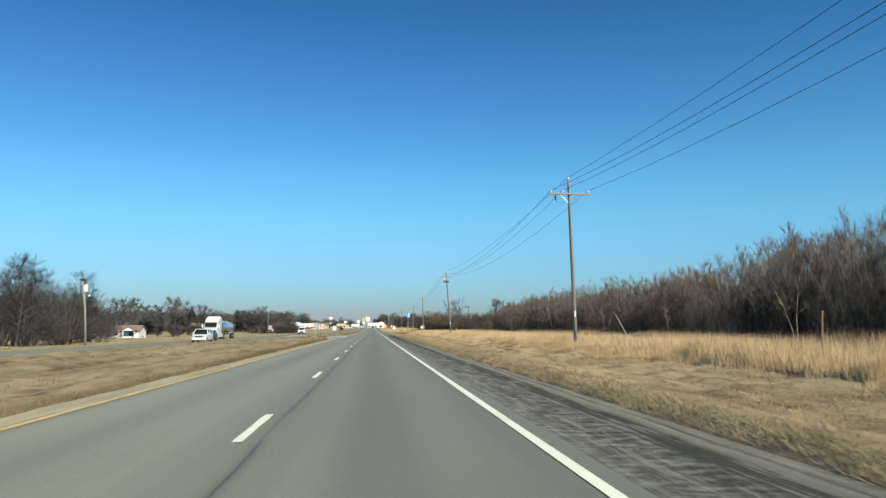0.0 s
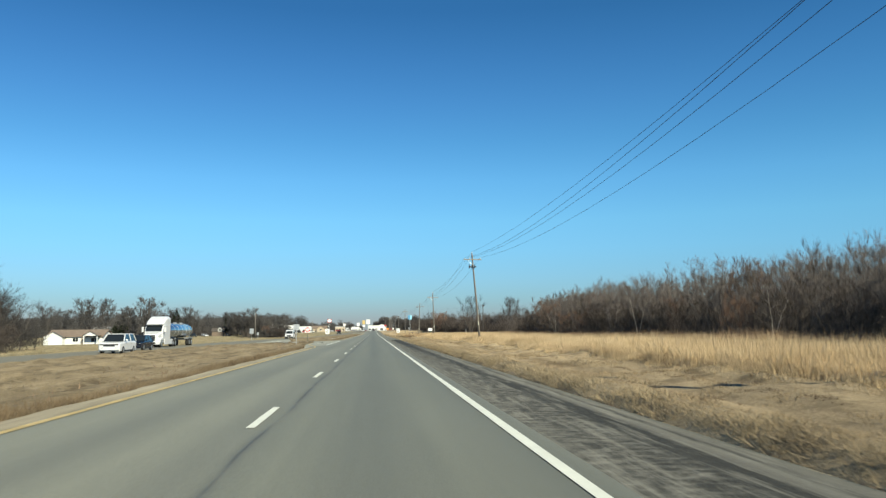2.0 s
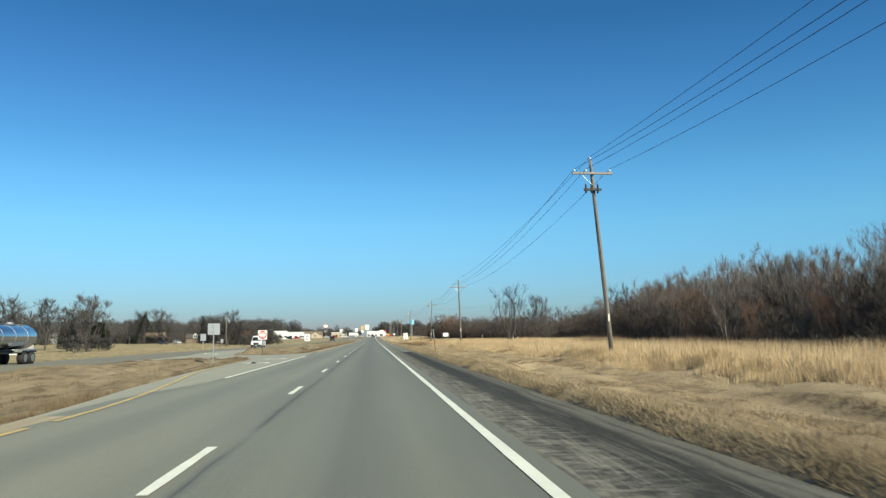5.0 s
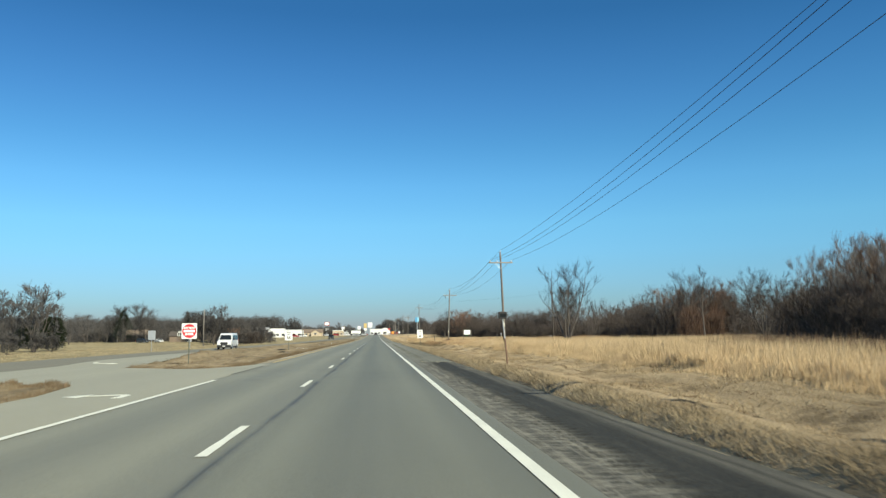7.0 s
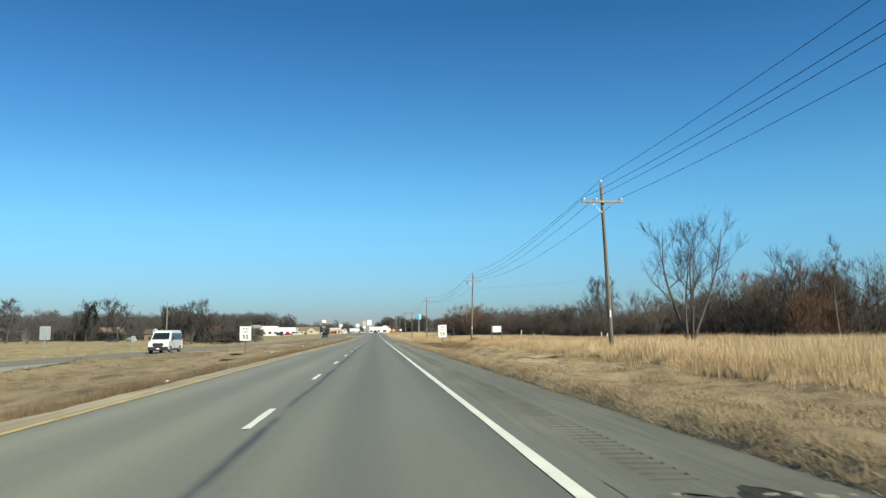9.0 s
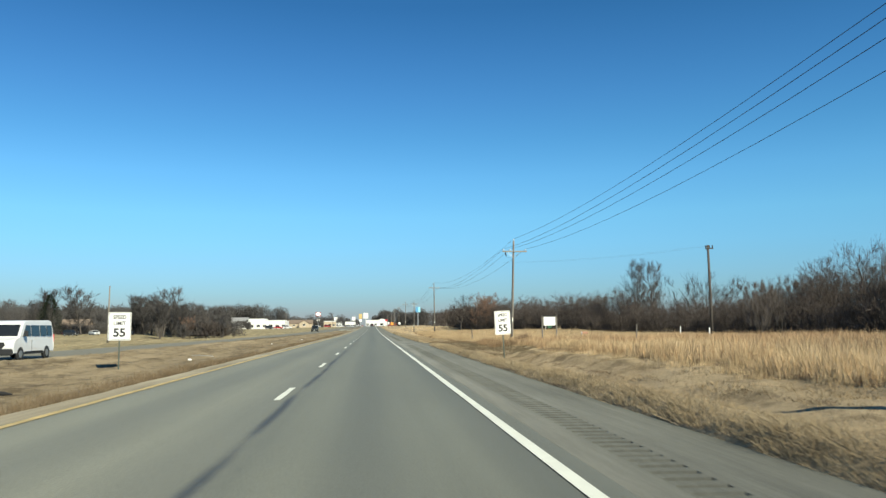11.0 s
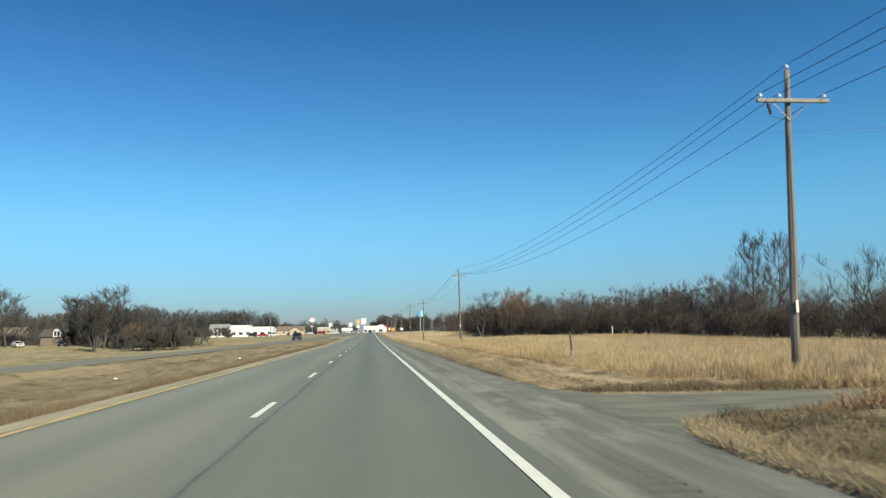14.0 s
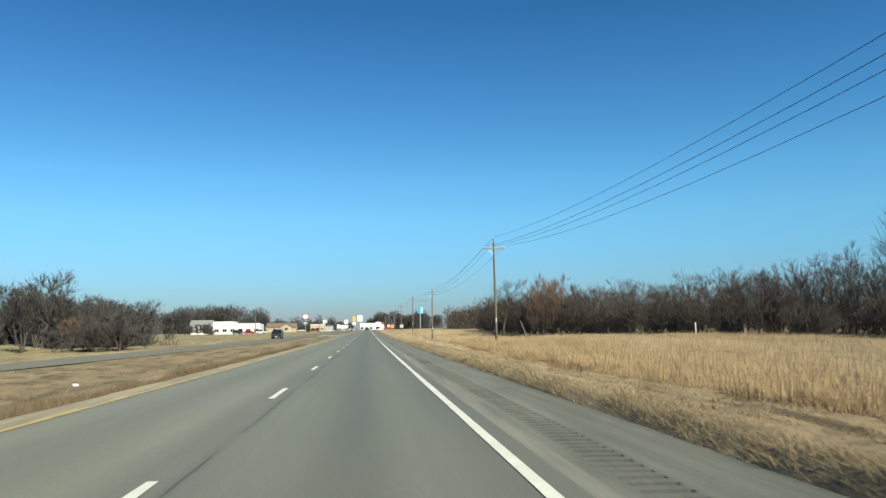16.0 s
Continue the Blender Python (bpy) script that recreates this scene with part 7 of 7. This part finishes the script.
house(-84.5, 262, 15.5, 8.5, 2.5, 4.3, M_WALL_W, M_ROOF_B, "long white house with a brown shingle roof and two front gables", wing=(-5.2, 5.2, 2.2),
      openings=(("garage", -5.2, -6.45, -0.1, 2.6, 2.1), ("window", 0.2, -4.25, 0.9, 1.6, 1.2), ("door", 2.2, -4.25, 0.0, 1.0, 2.1), ("window", 5.6, -4.25, 0.8, 2.2, 1.3)))
porch = thing("porch_wing", "white gabled porch wing with a brown roof", "porch")
pz = float(ground_z(-80, 256.5))
porch.location = (-79.3, 256.6, pz)
part("roof", gable_roof(-2.0, 2.0, -1.4, 1.4, 2.55, 3.7, 0.3, 0.14, "y"), M_ROOF_B, porch)
part("pediment", gable_walls(-2.0, 2.0, -1.35, -1.2, 2.4, 2.55, 3.6, "y"), M_WALL_W, porch)
for sx in (-1.85, 1.85):
    part("column", Geo().box(sx - 0.12, sx + 0.12, -1.35, -1.1, -0.4, 2.5, 0.02), M_WALL_W, porch)
house(-104.5, 470, 9, 9, 2.8, 5.2, M_ROOF_B, M_ROOF_B, "low dark brown farmhouse with a brown roof among bare trees", openings=(("window", -2, -4.5, 0.9, 1.6, 1.2), ("window", 2.5, -4.5, 0.9, 1.6, 1.2)))
house(-150, 480, 18, 10, 3.2, 5.6, M_WALL_G, M_ROOF_G, "long pale shed behind bare trees", openings=(("garage", -4, -5, 0, 4, 3),), name="shed")
house(-71.5, 618, 9, 8, 4.3, 6.3, M_WALL_W, M_ROOF_G, "white gabled building behind bushes", openings=(("window", -2.2, -4.0, 1.0, 1.4, 1.1), ("window", 2.2, -4.0, 1.0, 1.4, 1.1)))
house(-49, 735, 17, 12, 3.0, 5.4, M_WALL_T, M_ROOF_B, "tan house with a wide brown roof", wing=(3.5, 7.0, 5), openings=(("window", 3.5, -11.0, 1.2, 2.0, 1.4), ("window", -4, -6, 1.0, 1.6, 1.2)))

# small dark house with a white gambrel dormer
barn = thing("gambrel_house", "small dark house with a white gambrel dormer front", "house")
barn.location = (-78, 438, float(ground_z(-78, 438)))
# the wall's dark brown stands in for shade over the house
part("wall", Geo().box(-4.2, 1.6, -1.4, 4.0, -0.3, 2.5, 0.03), M_ROOF_B, barn, "brown wall coloured dark for the shade it stands in")
part("roof", gable_roof(-4.2, 1.6, -1.4, 4.0, 2.5, 4.1, 0.35, 0.14, "x"), M_BARK, barn, "dark shingle roof")
go = [(-0.95, 2.3), (0.95, 2.3), (0.95, 3.5), (0.62, 4.15), (0, 4.5), (-0.62, 4.15), (-0.95, 3.5)]
dormer = part("dormer", Geo().prism(go, -1.9, 1.0), M_WALL_W, barn, "white gambrel dormer")
part("dormer_roof", Geo().prism([(-1.1, 3.4), (-0.95, 3.5), (-0.62, 4.15), (0, 4.5), (0.62, 4.15), (0.95, 3.5), (1.1, 3.4), (0.7, 4.3), (0, 4.66), (-0.7, 4.3)], -2.05, 1.1), M_BARK, barn)
for sx in (-0.4, 0.4):
    window_unit(dormer, sx, -1.9, 2.6, 0.5, 1.1, M_PLASTIC)
for sx in (-0.85, 0.85):
    part("post", Geo().box(sx - 0.08, sx + 0.08, -1.85, -1.7, -0.3, 2.3, 0.02), M_POLE, barn)


def flat_building(x, y, w, d, h, wall, label, bays=6, step=None, fascia=M_WALL_G):
    """A commercial block with parapet, fascia band, window bays and a door."""
    root = thing("commercial_building", label, "building", "buildings")
    z0 = float(ground_z(x, y))
    root.location = (x, y, z0)
    part("wall", Geo().box(-w / 2, w / 2, -d / 2, d / 2, -0.8, h, 0.05), wall, root)
    part("roof", Geo().box(-w / 2 + 0.3, w / 2 - 0.3, -d / 2 + 0.3, d / 2 - 0.3, h, h + 0.12), M_ROOF_G, root)
    part("parapet", Geo().box(-w / 2 - 0.08, w / 2 + 0.08, -d / 2 - 0.08, -d / 2 + 0.25, h - 0.1, h + 0.45, 0.04), fascia, root)
    if step:
        part("upper_block", Geo().box(step[0], step[1], -d / 2 + 1, d / 2, h, step[2], 0.05), wall, root)
    for i in range(bays):
        bx = -w / 2 + (i + 0.5) * w / bays
        if i == bays // 2:
            part("door", Geo().box(bx - 0.9, bx + 0.9, -d / 2 - 0.06, -d / 2 + 0.02, -0.1, 2.3, 0.01), M_GLASS, root, "dark glass door")
        else:
            window_unit(root, bx, -d / 2, 0.9, w / bays * 0.55, 1.4)
    return root


flat_building(-55.3, 616, 20.5, 12, 4.3, M_WALL_W, "long white metal commercial building with a stepped roof", 6, (-10.1, -1.5, 5.6))
flat_building(-30, 770, 9, 8, 4.2, M_WALL_T, "low tan shop at the edge of town", 3)
flat_building(-60, 830, 22, 12, 4.5, M_WALL_W, "low white shop building in the town", 6)
flat_building(-33, 900, 14, 10, 4.5, M_WALL_G, "low pale shop building in the town", 5)
flat_building(-20, 960, 10, 10, 5.0, M_WALL_W, "low white shop building in the town", 4)
dome = thing("arched_building", "white building with an arched hall at the end of the road", "building", "buildings")
dome.location = (7.5, 1005, float(ground_z(8, 1000)))
part("wall", Geo().box(-13, 1.0, -4, 5, -1, 6.4, 0.05), M_WALL_G, dome)
part("parapet", Geo().box(-13.1, 1.0, -4.15, -3.9, 6.2, 7.0, 0.04), M_WALL_W, dome)
part("arched_hall", Geo().prism([(-1.0, -1.0)] + [(-1.0 + 11.5 * t, 4.4 + 3.8 * math.sin(math.pi * t) ** 0.7) for t in np.linspace(0, 1, 17)] + [(10.5, -1.0)], -5.2, 5), M_WALL_W, dome, "white arched hall")
for k in range(3):
    window_unit(dome, -10.5 + 4.2 * k, -4.0, 0.8, 2.6, 2.4)
part("door", Geo().box(2.6, 6.2, -5.3, -5.18, -0.5, 3.4, 0.02), M_GLASS, dome, "dark wide doorway")
part("low_wing", Geo().box(10.5, 20, -3, 4, -1, 3.6, 0.05), M_BRICK, dome, "low dark red wing")


def pylon_sign(x, y, panels, label, pole_w=0.5, pole=M_STEEL):
    """Tall roadside sign: panels are (x0, x1, z0, z1, material)."""
    root = thing("pylon_sign", label, "sign", "town signs")
    z0 = float(ground_z(x, y))
    root.location = (x, y, z0)
    top = max(p[3] for p in panels) - z0
    part("pole", Geo().box(-pole_w / 2, pole_w / 2, 0.3, 0.3 + pole_w, -0.5, top - 0.3, 0.03), pole, root)
    for x0, x1, za, zb, m in panels:
        part("panel", Geo().box(x0, x1, -0.3, 0.3, za - z0, zb - z0, 0.12), m, root)
    return root


red = pylon_sign(-46, 872, [(-2.4, 2.4, 11.4, 15.2, M_RED_SIGN), (-1.5, 1.5, 6.9, 8.9, M_SIGNW)], "red and white pylon sign at the edge of town")
part("oval", lift(Geo().prism([(2.2 * math.cos(a), 1.6 * math.sin(a)) for a in np.linspace(0, 2 * math.pi, 20, endpoint=False)], -0.36, -0.3), 0, 13.4 - float(ground_z(-46, 872))), M_SIGNW, red, "white oval emblem")
pylon_sign(-5, 1000, [(-2.6, 2.6, 10.6, 16.6, M_WALL_G)], "tall white pylon sign in the town", 0.8)
pylon_sign(-10.2, 980, [(-1.7, 1.7, 10.2, 15.2, M_YELLOW), (-1.4, 1.4, 7.2, 9.6, M_SIGNW)], "yellow and white pylon sign in the town", 0.5)
pylon_sign(37.2, 776, [(-1.8, 0.2, 12.7, 16.8, M_BLUE), (0.2, 1.8, 12.7, 16.8, M_CYAN)], "tall blue roadside sign above the trees", 0.5)
pylon_sign(-27, 800, [(-1.5, 1.5, 7.0, 9.5, M_SIGNW)], "small white pylon sign in the town", 0.35)
pylon_sign(-16, 930, [(-1.6, 1.6, 8.0, 11.5, M_SIGNW)], "small white pylon sign in the town", 0.35)
pylon_sign(16, 960, [(-1.2, 1.2, 7.5, 9.2, M_RED)], "small red pylon sign in the town", 0.3)
pylon_sign(11.5, 560, [(-0.7, 0.7, 2.4, 3.7, M_ORANGE)], "small orange sign beside the road", 0.15, M_POST)
pylon_sign(15.2, 562, [(-0.6, 0.6, 2.6, 3.7, M_SIGNW)], "small white sign beside the road", 0.15, M_POST)
pylon_sign(-5.6, 470, [(-0.35, 0.35, 2.3, 3.3, M_SIGNW)], "small white sign in the median", 0.08, M_POST)
pylon_sign(9.0, 520, [(-0.35, 0.35, 2.6, 3.5, M_SIGNW)], "small white sign on the verge", 0.08, M_POST)


def lamp_post(x, y, h, label, arm=1.0):
    """A wooden pole with a small lamp on a bracket and a pale transformer can."""
    root = thing("lamp_pole", label, "lamp pole", "lamp poles")
    root.location = (x, y, float(ground_z(x, y)))
    part("pole", Geo().tube([(0, 0, -0.2), (-0.3, 0, h * 0.6), (-0.75 if arm > 0.9 else -0.1, 0, h)], [0.16, 0.13, 0.1], 10), M_ARM, root, "pale wooden pole", True)
    dx = -0.7 if arm > 0.9 else -0.1
    part("lamp_head", Geo().box(dx - 0.35, dx + 0.35, -0.25, 0.25, h - 0.05, h + 0.2, 0.06), M_PLASTIC, root, "dark lamp head")
    part("transformer", Geo().tube([(dx + 0.42, 0, h - 1.5), (dx + 0.42, 0, h - 1.45), (dx + 0.42, 0, h - 0.65), (dx + 0.42, 0, h - 0.6)], [0.2, 0.25, 0.25, 0.18], 12), M_SIGNW, root, "pale transformer can", True)
    part("bracket", Geo().tube([(dx + 0.1, 0, h - 2.1), (dx + 0.6, -0.1, h - 1.9), (dx + 0.9, -0.1, h - 1.95)], [0.03, 0.03, 0.03], 6), M_STEEL, root)
    part("yard_light", Geo().tube([(dx + 0.95, -0.1, h - 2.1), (dx + 0.95, -0.1, h - 1.9)], [0.16, 0.08], 10), M_SIGNW, root)


lamp_post(-35.7, 95, 8.5, "pale leaning wooden pole with a lamp and transformer")
for x, y, h in [(-41, 310, 9.2), (-62, 470, 7.5), (-40, 560, 8.5), (-24, 690, 9), (12.2, 700, 8.0), (14, 600, 8.5), (-36, 860, 10), (18, 830, 9), (22, 900, 9)]:
    root = thing("service_pole", "plain wooden service pole", "utility pole", "service poles")
    root.location = (x, y, float(ground_z(x, y)))
    part("pole", Geo().tube([(0, 0, -0.2), (0, 0, h * 0.5), (0.05, 0, h)], [0.15, 0.13, 0.1], 8), M_POLE, root, smooth=True)
    part("pole_cap", Geo().tube([(0.05, 0, h - 0.02), (0.05, 0, h + 0.06)], [0.11, 0.06], 8), M_STEEL, root)

# ---- small things ----
for x, y, s in [(-4.6, 171.8, 0.07), (-8.3, 224.2, 0.10), (-8.2, 292, 0.10), (-9.0, 265, 0.07)]:
    g = Geo().box(-s, s, -s * 0.7, s * 0.6, 0, s * 0.9, s * 0.25)
    o = tagged(new("litter", g.mesh("litter", M_LITTER)), "crumpled white litter lying in the median grass", "litter", "litter")
    o.matrix_basis = pose(x, y, float(ground_z(x, y)) + 0.02, 8, 5, 40 * x)
strip_o = tagged(new("tyre_scrap", Geo().tube([(-0.5, 0, 0.05), (-0.1, 0.1, 0.08), (0.3, 0.05, 0.05), (0.55, -0.05, 0.04)], [0.03, 0.06, 0.06, 0.02], 7).mesh("tyre_scrap", M_TYRE)), "torn black tyre scrap in the median grass", "debris")
strip_o.location = (-8.6, 202.5, float(ground_z(-8.6, 202.5)) + 0.08)
stick_pts = [(-10.4, 233.8), (-10.1, 233.5), (-9.4, 232.4), (-8.7, 231.2), (-8.2, 230.3)]
stick = tagged(new("fallen_rod", Geo().tube([(x, y, float(base_z(x, y)) + h) for (x, y), h in zip(stick_pts, (0.04, 0.08, 0.08, 0.07, 0.04))], [0.010, 0.014, 0.014, 0.013, 0.010], 7).mesh("fallen_rod", M_LITTER)), "bent white plastic rod lying in the median grass", "debris")
scrap = tagged(new("road_debris", Geo().tube([(-0.15, 0, 0.02), (0, 0.03, 0.035), (0.15, 0.0, 0.02)], [0.02, 0.04, 0.015], 7).mesh("road_debris", M_TYRE)), "dark scrap lying on the turn lane", "debris")
scrap.location = (-4.62, 122.3, float(base_z(-4.62, 122.3)) + 0.04)
